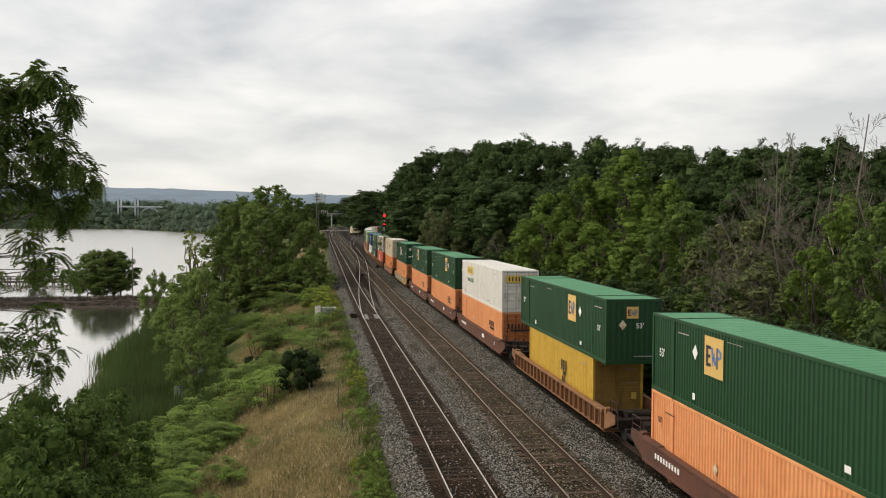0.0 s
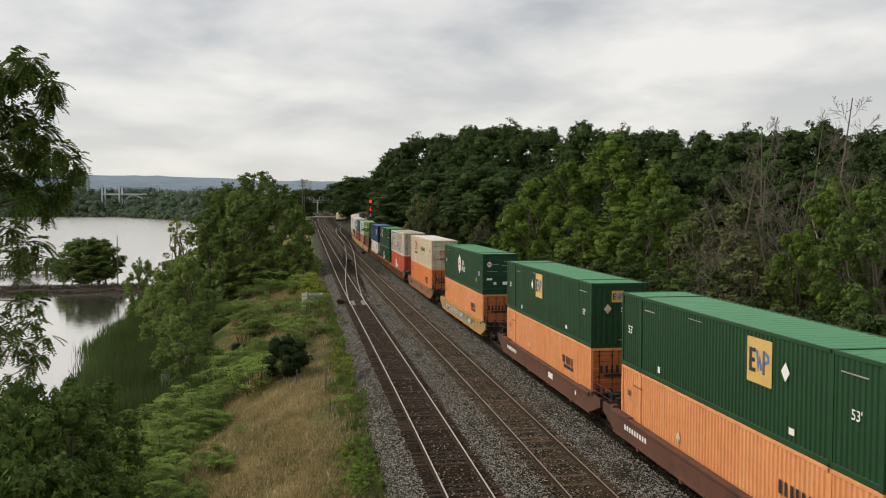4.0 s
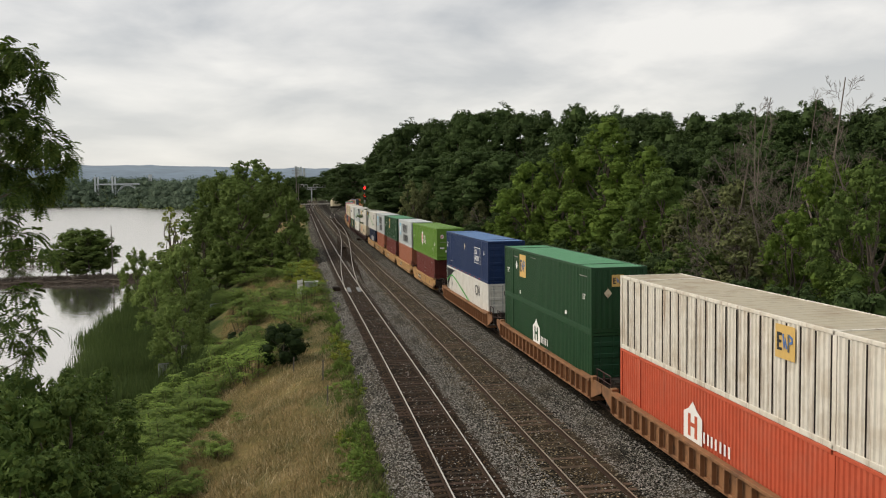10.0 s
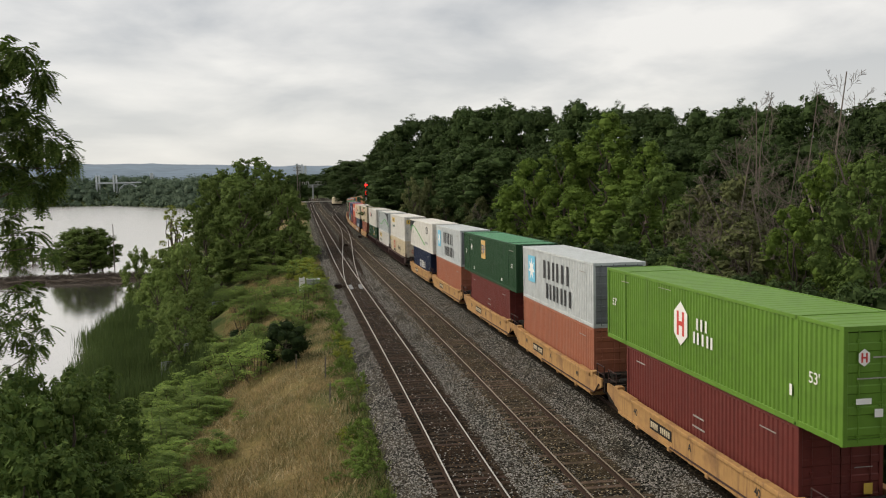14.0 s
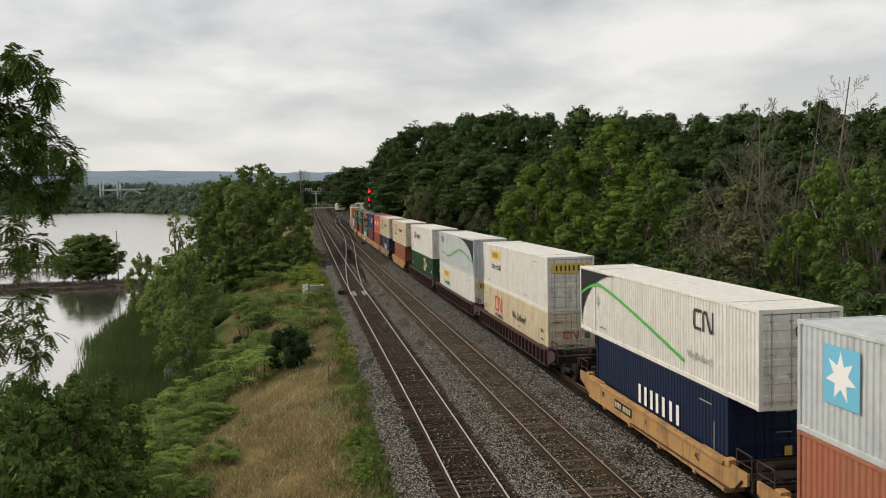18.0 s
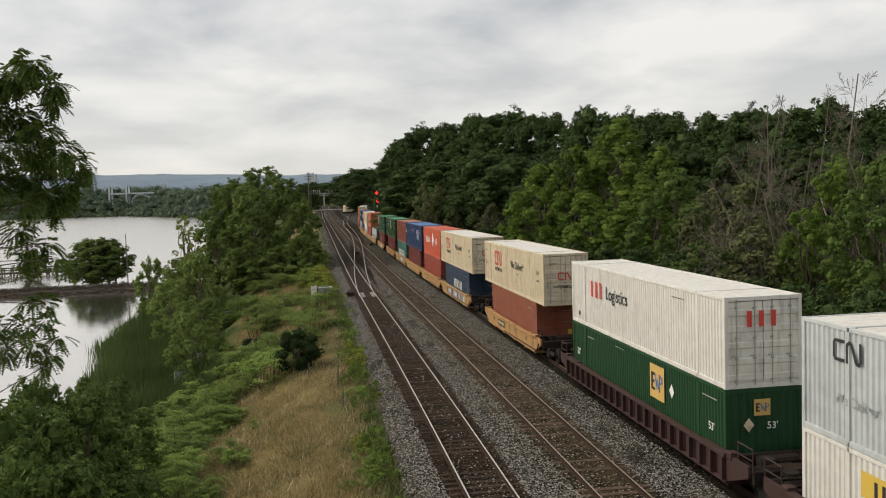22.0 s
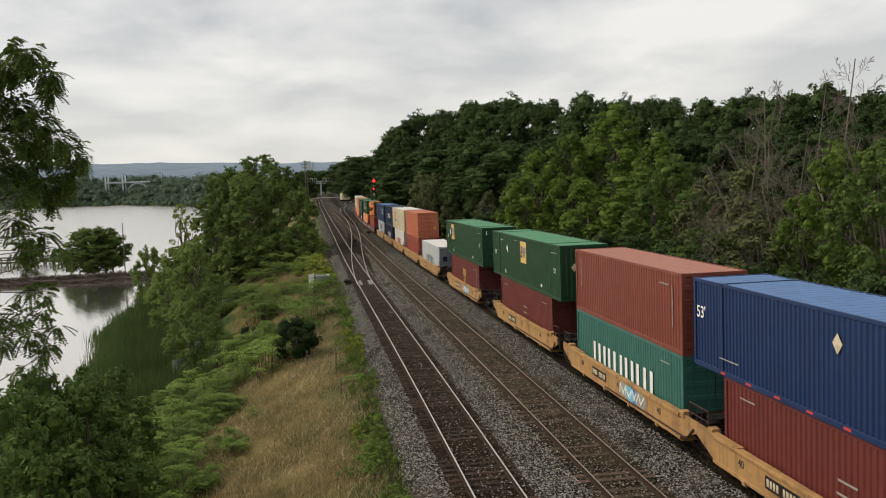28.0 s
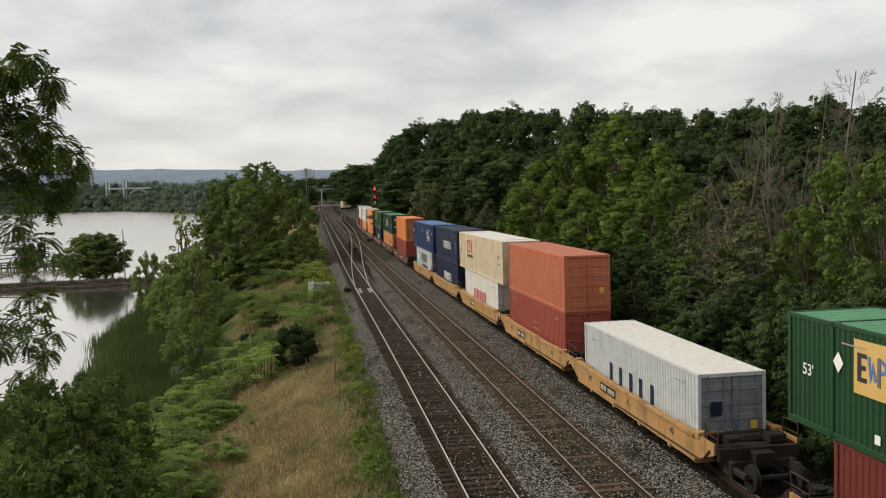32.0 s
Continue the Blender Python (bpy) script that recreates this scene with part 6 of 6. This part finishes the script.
JUNIPERS = [(tree("shrub", "dark green juniper bush on the dry grass", "shrub", 2.2, 1.3, 0.1, 26, 11000, 0.06, LEAF_JUNIPER, 140, "junipers on the slope", spread=0.36, slim=0.25, shape=0.45, core=0.8), 2.2, 1.3)]


def sumac_edge(y):
    """How far towards the track the sumac reaches: the dry grass lies to the right of it."""
    return float(np.interp(y, (24, 40, 48, 56, 62, 66, 73, 130), (-10.8, -10.5, -9.9, -8.2, -6.5, -5.3, -4.2, -4.0)))


def dry_patch(x, y):
    """Strips of dry grass left open on the slope."""
    strip = 88 < y < 128 and abs(x + 10 - (y - 94) * 0.132) < 1.15
    return strip or (x < -14.3 and 66 < y < 76.5) or math.hypot((x + 12.3) / 1.6, (y - 86) / 5) < 1 or math.hypot((x + 10.5) / 0.9, (y - 42) / 5) < 1


def bank_growth():
    rng = random.Random(21)
    spots = []
    for k in range(318):
        y = 24 + 114 * rng.random() ** 1.45
        x = rng.uniform(-17.5, sumac_edge(y))
        if (y > 72 and math.sin(y * 0.21 + x * 0.8) > 0.5) or dry_patch(x, y):
            continue
        big = rng.random() ** 2
        spots.append((x, y, 0.8 + 1.3 * big + rng.uniform(0, 0.5), 0.80 + 0.85 * big + rng.uniform(0, 0.35)))
    spots += [(rng.uniform(-11.0, -4.2), y, rng.uniform(0.9, 1.9), rng.uniform(0.8, 1.4)) for y in range(80, 128, 2)]
    spots = [q for q in spots if not dry_patch(q[0], q[1])]
    spots += [(-9.5, 39.7, 0.9, 0.9), (-9.0, 38.4, 0.8, 0.7), (-9.9, 35.6, 1.0, 0.9), (-6.6, 61.0, 0.9, 0.8), (-8.6, 46.0, 0.6, 0.5)]
    scatter(SUMACS, spots, 1.0, 22, 0.05)
    spots = [(rng.uniform(-3.5, -2.5), y + rng.uniform(-0.5, 0.5), rng.uniform(0.5, 1.0), rng.uniform(0.35, 0.8)) for y in (24, 26, 31, 32, 34.5, 35.2, 36, 43, 44, 44.8, 49, 57, 62, 63.5, 68, 74, 75.5, 82, 86)]
    spots += [(-2.6 - abs(rng.gauss(0, 0.7)), 20 + 62 * rng.random(), rng.uniform(0.25, 0.7), rng.uniform(0.2, 0.5)) for _ in range(60)]
    scatter(WEEDS, spots, 1.0, 23, 0.03)
    scatter(GOLDS, [(-2.9, 52.6, 1.2, 0.8), (-3.3, 57.0, 1.0, 0.6), (-2.4, 43.0, 0.6, 0.4), (-4.6, 92.0, 1.4, 1.2), (-4.2, 97.0, 1.6, 1.3), (-4.9, 103.0, 1.8, 1.5), (-5.4, 111.0, 2.0, 1.6), (-5.9, 100.0, 1.2, 1.1), (-6.6, 106.0, 1.4, 1.2), (-4.6, 116.0, 1.6, 1.3), (-6.2, 119.0, 1.6, 1.4), (-4.0, 88.5, 0.9, 0.7), (-4.9, 140.0, 1.8, 1.5), (-5.3, 133.0, 1.6, 1.4), (-4.7, 147.0, 2.0, 1.6), (-3.7, 35.2, 0.6, 0.5)], 1.0, 24, 0.03)
    scatter(JUNIPERS, [(-6.6, 54.8, 2.5, 1.35), (-10.4, 71.0, 1.5, 1.0)], 1.0, 25, 0.05)


bank_growth()


def blades(name, label, count, region, tall, wide, material, seed, lean=0.35, keep=None, category="grass"):
    """A stand of grass or reeds as one mesh of single blades."""
    rng = np.random.default_rng(seed)
    x, y = region(rng, count)
    if keep is not None:
        ok = keep(x, y, rng)
        x, y = x[ok], y[ok]
    n = len(x)
    z = np.maximum(land_z(x, y), WATER_Z - 0.3)
    h = tall * rng.uniform(0.5, 1.2, n)
    a = rng.uniform(0, math.tau, n)
    root = np.stack([x, y, z - 0.03], 1)
    side = np.stack([np.cos(a), np.sin(a), 0 * a], 1) * (wide * rng.uniform(0.6, 1.3, n))[:, None]
    tip = root + np.stack([rng.normal(0, lean, n) * h, rng.normal(0, lean, n) * h, h], 1)
    mid = root * 0.45 + tip * 0.55 + np.array([0, 0, 0.06]) * h[:, None]
    quads = np.stack([root, mid - side, tip, mid + side], 1)
    return tagged(new(name, quads_mesh(name, quads, material)), label, category, kind="stuff")


DRY = mat("dry_grass_blades", (0.33, 0.262, 0.125), 0.9, island_var=0.5, stain=0.75, stain_scale=0.45, stain_col=(0.105, 0.120, 0.034))
FRESH = mat("green_grass_blades", (0.115, 0.135, 0.038), 0.85, island_var=0.4)
blades("dry_grass", "dry tan grass with seed heads on the embankment", 230000, lambda r, n: (r.uniform(-13.5, -2.6, n), 18 + 112 * r.random(n) ** 1.7), 0.25, 0.011, DRY, 31, keep=lambda x, y, r: np.sin(x * 1.3 + y * 0.4) + np.sin(y * 0.9 - x) + r.normal(0, 0.7, len(x)) > -0.9)
SEED = mat("pale_seed_heads", (0.46, 0.385, 0.22), 0.9, island_var=0.4)
blades("seed_grass", "pale seed heads standing in the dry grass", 30000, lambda r, n: (r.uniform(-11.5, -3.0, n), 20 + 90 * r.random(n) ** 1.6), 0.36, 0.009, SEED, 35, 0.5, keep=lambda x, y, r: np.sin(x * 0.9 - y * 0.5) + np.sin(y * 1.1 + x * 0.6) + r.normal(0, 0.6, len(x)) > 0.1)
blades("green_grass", "green weeds and grass along the ballast edge", 7000, lambda r, n: (-2.5 - np.abs(r.normal(0, 0.5, n)), 16 + 100 * r.random(n) ** 1.4), 0.42, 0.022, FRESH, 32)
blades("reeds", "tall green reeds in the marsh beside the lake", 60000, lambda r, n: (r.uniform(-32, -13, n), r.uniform(64, 150, n)), 2.1, 0.032, LEAF_REED, 33, 0.12, keep=lambda x, y, r: (x > shore(y) - 1.2 + r.normal(0, 0.6, len(x))) & (x < shore(y) + 9.5), category="reeds")


def ballast_stones():
    """Loose stones lying on the ballast nearest the footbridge."""
    rng = np.random.default_rng(5)
    n = 56000
    lane = rng.choice(4, n, p=(0.27, 0.30, 0.33, 0.10))
    x = np.choose(lane, [rng.uniform(-2.6, -1.3, n), rng.uniform(1.2, 2.8, n), rng.uniform(5.2, 7.2, n), rng.uniform(-0.7, 5.0, n)])
    y = 18 + 105 * rng.random(n) ** 2.3
    bx, bz = [p[0] for p in BED], [p[1] for p in BED]
    z = np.interp(x, bx, bz)
    r = rng.uniform(0.018, 0.046, n)
    shape = np.array([(1, 0, 0), (-1, 0, 0), (0, 1, 0), (0, -1, 0), (0, 0, 0.8), (0, 0, -0.8)])
    faces = np.array([(0, 2, 4), (2, 1, 4), (1, 3, 4), (3, 0, 4)])
    v = shape[None] * r[:, None, None] * rng.uniform(0.6, 1.4, (n, 6, 1))
    a = rng.uniform(0, math.tau, n)
    c, s = np.cos(a)[:, None], np.sin(a)[:, None]
    v = np.stack([v[:, :, 0] * c - v[:, :, 1] * s, v[:, :, 0] * s + v[:, :, 1] * c, v[:, :, 2]], -1)
    v = v + np.stack([x + bend(y), y, z + r * 0.4], 1)[:, None]
    f = (faces[None] + 6 * np.arange(n)[:, None, None]).reshape(-1, 3)
    me = bpy.data.meshes.new("ballast_stones")
    me.vertices.add(6 * n)
    me.vertices.foreach_set("co", v.astype(np.float32).ravel())
    me.loops.add(3 * len(f))
    me.loops.foreach_set("vertex_index", f.astype(np.int32).ravel())
    me.polygons.add(len(f))
    me.polygons.foreach_set("loop_start", np.arange(0, 3 * len(f), 3, dtype=np.int32))
    me.materials.append(STONE)
    me.update(calc_edges=True)
    tagged(new("ballast_stones", me), "loose grey crushed stones on the ballast", "stones", kind="stuff")


STONE = mat("ballast_stone", (0.185, 0.175, 0.155), 0.9, grain=0.3, scale=20, island_var=0.85)
ballast_stones()

# ---- trackside things ----


def turnout(label, y0, y1, cx):
    """Curved rails that lead from one track to the next, with long ties."""
    t = thing("track_crossover", pose(0, 0, 0), label, "railway track", "crossovers", "structure")
    ys = np.arange(y0, y1 + 0.1, 4.0)
    rise = lambda y: 4 * float(smooth_step(430, 640, y))
    for side in (-0.7525, 0.7525):
        part("rail", rail_mesh([(cx(y) + side, y, 0.006 + rise(y)) for y in ys], STEEL, RUST), (RUST, STEEL), t)
    rest = Geo()
    for k in range(int((min(y1, 330) - y0) / 0.6)):
        y = y0 + 0.25 + k * 0.6
        rest.box(cx(y) - 1.5, cx(y) + 1.5, y - 0.11, y + 0.11, -0.34, -0.160)
    tagged(part("long_ties", rest, TIE, t), kind="stuff")


def branch_x(y):
    """Centre of the connecting track: off the near track, over the middle one, then away to the right."""
    return -0.4 + 6.2 * (1 - math.exp(-max(0.0, (y - 84) / 98) ** 1.6)) + max(0.0, y - 290) ** 2 / 4600 + 0.008 * max(0.0, y - 290)


turnout("curved connecting track crossing the middle track", 84, 600, branch_x)
turnout("far crossover rails between two tracks", 470, 600, lambda y: TRACK_X[1] * float(smooth_step(470, 600, y)) + float(bend(y)))


def switch_cover(x, y):
    t = thing("switch_point", pose(x, y, -0.16), "pale worn switch point plates between the rails", "track switch", "switch points")
    for k in range(6):
        part("plate", Geo().box(-0.16, 0.16, -0.09, 0.09, 0.0, 0.09, cut=0.01), GALV, t, at=pose(0, k * 0.62, 0))


switch_cover(0.50 - 0.3, 84.5)
switch_cover(-0.45 - 0.3, 84.5)


def switch_machine(x, y):
    t = thing("switch_machine", pose(x, y, -0.2), "low dark grey switch machine beside the rail", "switch machine", "switch machines")
    part("case", Geo().box(-0.35, 0.35, -0.55, 0.55, 0.0, 0.42, cut=0.06), SOOT, t)
    part("throw_rod", Geo().tube((0.3, 0, 0.15), (1.1, 0, 0.15), 0.03), RUST, t)


switch_machine(-2.0, 86.2)
switch_machine(6.0, 176.0)
switch_machine(1.9, 150.0)


def equipment_box():
    z = float(land_z(-4.4, 89.5))
    t = thing("equipment_box", pose(-4.4, 89.5, z), "pale green grey trackside equipment box on a post", "equipment box")
    part("case", Geo().box(-0.65, 0.65, -0.4, 0.4, 0.75, 1.25, cut=0.04), GREY_PAINT, t)
    part("roof", Geo().box(-0.72, 0.72, -0.48, 0.48, 1.25, 1.33, cut=0.02), GALV, t)
    for x in (-0.6, 0.6):
        part("post", Geo().box(x - 0.06, x + 0.06, -0.06, 0.06, -0.3, 0.75), GALV, t)
    s = thing("sign_board", pose(-5.5, 88.5, float(land_z(-5.5, 88.5)), 0, 0, 60), "white slatted sign board leaning on two posts", "sign")
    for k in range(4):
        part("board", Geo().box(-0.5, 0.5, -0.02, 0.02, 0.25 + k * 0.4, 0.6 + k * 0.4, cut=0.005), INK_WHITE, s)
    for x in (-0.42, 0.42):
        part("post", Geo().box(x - 0.04, x + 0.04, 0.024, 0.09, -0.3, 1.9), GALV, s)


equipment_box()


def fence_panel(x, y, turn, wide, tall, lean):
    t = thing("fence_panel", pose(x, y, float(land_z(x, y)), 0, lean, turn), "grey metal mesh fence panel among the shrubs", "fence", "old fence panels")
    g = Geo()
    for a in (-wide / 2, wide / 2):
        g.tube((a, 0, -0.3), (a, 0, tall), 0.035)
    for z in (0.1, tall):
        g.tube((-wide / 2, 0, z), (wide / 2, 0, z), 0.03)
    part("frame", g, GALV, t)
    for k in range(18):
        a = -wide / 2 + wide * (k + 0.5) / 18
        part("wire", WIRE[round(tall, 1)], GALV, t, at=pose(a, 0, 0))


WIRE = {h: Geo().tube((0, 0, 0.1), (0, 0, h), 0.014, n=4).mesh("wire", GALV) for h in (1.9, 1.7, 1.6)}
fence_panel(-16.7, 75.3, 66, 2.8, 1.9, 8)
fence_panel(-15.6, 79.0, 78, 2.2, 1.6, 6)
fence_panel(-15.2, 103.0, 60, 2.2, 1.6, 0)


def stakes():
    for x, y, h in ((-5.9, 52.0, 0.9), (-4.3, 47.0, 1.3), (-7.3, 55.0, 0.7), (-4.2, 42.0, 1.0)):
        t = thing("stake", pose(x, y, float(land_z(x, y)), 3, 2, 0), "thin weathered wooden marker stake in the grass", "stake", "marker stakes")
        part("shaft", Geo().box(-0.035, 0.035, -0.035, 0.035, -0.3, h, cut=0.006), WOOD, t)


stakes()


def signal_mast():
    x, y = 11.7, 234.6
    z = float(land_z(x, y))
    t = thing("railway_signal", pose(x, y, z), "railway signal mast with two red lights lit", "railway signal")
    part("mast", Geo().tube((0, 0, -0.5), (0, 0, 11.3 - z), 0.11, n=8), GALV, t)
    lad = Geo()
    for sx in (-0.2, 0.2):
        lad.tube((sx, 0.35, 0), (sx, 0.35, 11.4 - z), 0.025, n=4)
    for k in range(28):
        lad.tube((-0.2, 0.35, 0.3 + k * 0.35), (0.2, 0.35, 0.3 + k * 0.35), 0.018, n=4)
    part("ladder", lad, GALV, t)
    for zz in (10.2 - z, 8.2 - z):
        head = part("signal_head", Geo().box(-0.5, 0.5, -0.25, 0.05, zz - 0.85, zz + 0.85, cut=0.16), BLACK, t)
        for k, m in enumerate((RED_LIGHT, BLACK)):
            zl = zz + 0.3 - 0.75 * k
            part("lens", Geo().tube((0, -0.32, zl), (0, -0.25, zl), 0.36 if k == 0 else 0.15, n=14), m, head)


signal_mast()


def signal_bridge():
    y = 620.0
    z0 = 3.9
    t = thing("signal_bridge", pose(3.5, y, z0), "grey steel signal bridge spanning the tracks with signal heads", "signal bridge")
    top = 9.4
    for x in (-9.4, -1.2, 9.4):
        part("post", Geo().box(x - 0.45, x + 0.45, -0.45, 0.45, -1.0, top, cut=0.05), GALV, t)
    tr = Geo()
    for zz in (top - 1.5, top):
        tr.box(-9.6, 9.6, -0.3, 0.3, zz - 0.2, zz + 0.2)
    for k in range(12):
        x = -9.4 + k * 18.8 / 12
        tr.tube((x, 0, top - 1.5 if k % 2 else top), (x + 18.8 / 12, 0, top if k % 2 else top - 1.5), 0.14, n=5)
    part("truss", tr, GALV, t)
    for x in (-7.6, -4.9, 1.2, 3.4, 5.6, 7.8):
        h = part("signal_head", Geo().box(x - 0.35, x + 0.35, -0.4, 0.3, top + 0.2, top + 1.7, cut=0.12), BLACK, t)
        cage = Geo()
        for xx in (x - 0.8, x + 0.8):
            cage.box(xx - 0.09, xx + 0.09, 0.32, 0.42, top - 0.1, top + 2.2)
        cage.box(x - 0.8, x + 0.8, 0.32, 0.42, top + 2.05, top + 2.25)
        part("cage", cage, INK_WHITE, h)


signal_bridge()


def road_crossing():
    t = thing("road_crossing", pose(0, 0, 0), "pale concrete road crossing over the tracks", "road crossing", "", "structure")
    z = 4 * float(smooth_step(430, 640, 555))
    for x0, x1 in ((-12, -0.85), (-0.65, 0.65), (0.85, 3.1), (3.35, 4.6), (4.85, 26)):
        part("slab", Geo().box(x0, x1, 551, 559, z - 0.5, z + 0.03, cut=0.02), CONCRETE, t)


road_crossing()


def pale_tank():
    x, y = 14.2, 500.0
    z = float(land_z(x, y))
    t = thing("storage_tank", pose(x, y, z), "pale beige rounded storage tank on a dark base", "tank")
    part("base", Geo().box(-3.0, 3.0, -2, 2, -0.6, 1.4, cut=0.1), BLACK, t)
    g = Geo()
    g.tube((0, 0, 1.4), (0, 0, 4.6), 2.9, 2.9, 20)
    g.tube((0, 0, 4.6), (0, 0, 6.2), 2.9, 1.3, 20)
    part("shell", g, CREAM, t)


pale_tank()


def pole(x, y, top, r=0.14, arms=True, label="weathered wooden utility pole beside the tracks"):
    z = max(float(land_z(x, y)), WATER_Z - 0.5)
    t = thing("utility_pole", pose(x, y, z), label, "utility pole", "poles")
    part("shaft", Geo().tube((0, 0, -0.5), (0, 0, top - z), r, r * 0.7, n=8), WOOD, t)
    if arms:
        for k in (0.6, 1.4):
            part("crossarm", Geo().box(-1.1, 1.1, -0.06, 0.06, top - z - k - 0.06, top - z - k + 0.06, cut=0.01), WOOD, t)


pole(-6.4, 250.0, 16.5)
pole(-6.0, 330.0, 13.0)
pole(-43.5, 186.0, 3.5, 0.12, False, "bare grey pole standing at the lake edge")

# ---- the lake: spit, footbridge, far shore ----


def lake_walk():
    t = thing("boardwalk", pose(-71, 219, WATER_Z, 0, 0, 0), "low dark weathered boardwalk with handrails over the lake", "boardwalk")
    part("deck", Geo().box(-26, 9, -0.9, 0.9, 0.45, 0.85), BARK, t)
    for k in range(18):
        x = -25.5 + k * 2.0
        for y in (-0.85, 0.85):
            part("post", BOARD_POST, BARK, t, at=pose(x, y, 0))
    for y in (-0.85, 0.85):
        for z in (1.3, 1.85):
            part("handrail", Geo().box(-26, 9, y - 0.07, y + 0.07, z - 0.09, z + 0.09), BARK, t)


BOARD_POST = Geo().box(-0.13, 0.13, -0.13, 0.13, -1.6, 1.9, cut=0.01).mesh("post", BARK)
lake_walk()


def drift_bank():
    """Driftwood logs and brush along the spit."""
    rng = random.Random(12)
    for k in range(44):
        x = -36 - 32 * k / 44 + rng.uniform(-1, 1)
        y = 171.0 + 0.05 * x + rng.uniform(-1.2, 1.0)
        t = thing("driftwood_log", pose(x, y, -6.25 + rng.uniform(-0.1, 0.25), rng.uniform(-8, 8), rng.uniform(-8, 8), rng.uniform(-40, 40)), "weathered brown driftwood log on the lake spit", "log", "driftwood")
        n = rng.uniform(1.2, 3.2)
        part("stem", Geo().tube((-n, 0, 0), (n, 0, 0.1), 0.16, 0.09, 7), BARK, t)
        part("snag", Geo().tube((n * 0.3, 0, 0), (n * 0.5, 0.3, rng.uniform(0.5, 1.1)), 0.07, 0.02, 5), BARK, t)
    b = thing("concrete_block", pose(-47.5, 172.0, -6.3, 0, 0, 12), "long pale concrete slab on the lake spit", "concrete slab")
    part("slab", Geo().box(-2.6, 2.6, -0.5, 0.5, 0.0, 0.8, cut=0.05), CONCRETE, b)


drift_bank()
blades("brushwood", "tangled brown brushwood along the lake spit", 9000, lambda r, n: ((lambda x: (x, 172.5 + 0.05 * x + r.normal(0, 1.3, n)))(r.uniform(-72, -31, n))), 0.75, 0.06, BARE, 34, 0.7, category="brushwood")


def far_bridge():
    t = thing("road_bridge", pose(-278, 1375, 27.5, 0, 0, -10), "distant concrete arch bridge with four tall pylons", "bridge")
    part("deck", Geo().box(-30, 34, -5, 5, -2.2, 0, cut=0.2), FAR_CONCRETE, t)
    g = Geo()
    n = 14
    for k in range(n):
        a, b = math.pi * k / n, math.pi * (k + 1) / n
        for y in (-4, 2):
            pa, pb = (17 - 15 * math.cos(a), -16 + 14 * math.sin(a)), (17 - 15 * math.cos(b), -16 + 14 * math.sin(b))
            g.add([(pa[0], y, pa[1]), (pb[0], y, pb[1]), (pb[0], y + 2, pb[1]), (pa[0], y + 2, pa[1]), (pa[0], y, pa[1] - 1.6), (pb[0], y, pb[1] - 1.6), (pb[0], y + 2, pb[1] - 1.6), (pa[0], y + 2, pa[1] - 1.6)],
                  [(0, 1, 2, 3), (0, 4, 5, 1), (3, 2, 6, 7), (4, 7, 6, 5)])
    part("arch", g, FAR_CONCRETE, t)
    for x in (-30, -4):
        for y in (-5.5, 5.5):
            part("pylon", Geo().box(x - 1.1, x + 1.1, y - 1.1, y + 1.1, -22, 10.5, cut=0.3), FAR_CONCRETE, t)
    for x, y, top in ((-246, 1480, 43),):
        c = thing("chimney", pose(x, y, 10), "distant pale concrete stack above the trees", "chimney")
        part("shaft", Geo().box(-2.4, 2.4, -2.4, 2.4, 0, top - 10, cut=0.3), FAR_CONCRETE, c)


far_bridge()


def far_woods():
    """The wooded far shore, its distance haze put into the leaf colour."""
    rng = np.random.default_rng(16)
    cs, rs = [], []
    for k in range(700):
        x = -640 + 590 * rng.random() ** 0.8
        y = float(far_shore(x)) + 6 + 300 * rng.random() ** 1.5
        z = max(float(land_z(x, y)), WATER_Z)
        r = rng.uniform(6, 14) * (0.65 if y < far_shore(x) + 30 else 1.0)
        if abs(x + 262 - (y - 1375) * 0.02) < 42 and y < 1382:
            r = min(r, max(4.0, (21 - z) / 1.9))
        cs += [(x, y, z + r * 0.5), (x + rng.normal() * 4, y, z + r * 1.15)]
        rs += [r, r * 0.7]
    quads = np.concatenate([leaf_quads(rng, cs, rs, 90000, 0.95), core_quads(rng, cs, rs, 0.6)])
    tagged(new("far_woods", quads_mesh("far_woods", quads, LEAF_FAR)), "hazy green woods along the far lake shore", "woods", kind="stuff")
    cs, rs = [], []
    for k in range(120):
        y, x = rng.uniform(760, 1150), rng.uniform(-70, 120)
        z = float(land_z(x, y))
        r = rng.uniform(7, 11)
        cs.append((x, y, z + r * 0.8))
        rs.append(r)
    quads = np.concatenate([leaf_quads(rng, cs, rs, 9000, 1.0), core_quads(rng, cs, rs, 0.85)])
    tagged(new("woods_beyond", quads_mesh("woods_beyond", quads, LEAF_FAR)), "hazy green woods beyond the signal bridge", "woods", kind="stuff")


far_woods()


def hill_town():
    """Tiny pale blocks and a thin mast on the far hill."""
    for x, w, h in ((-19, 7, 11), (-12, 9, 8), (-3, 6, 9), (7, 8, 5)):
        t = thing("distant_building", pose(x, 2850, 84), "tiny pale building on the distant hill", "building", "buildings on the hill")
        part("wall", Geo().box(-w / 2, w / 2, -6, 6, -30, h), FAR_CONCRETE, t)


hill_town()

motions()
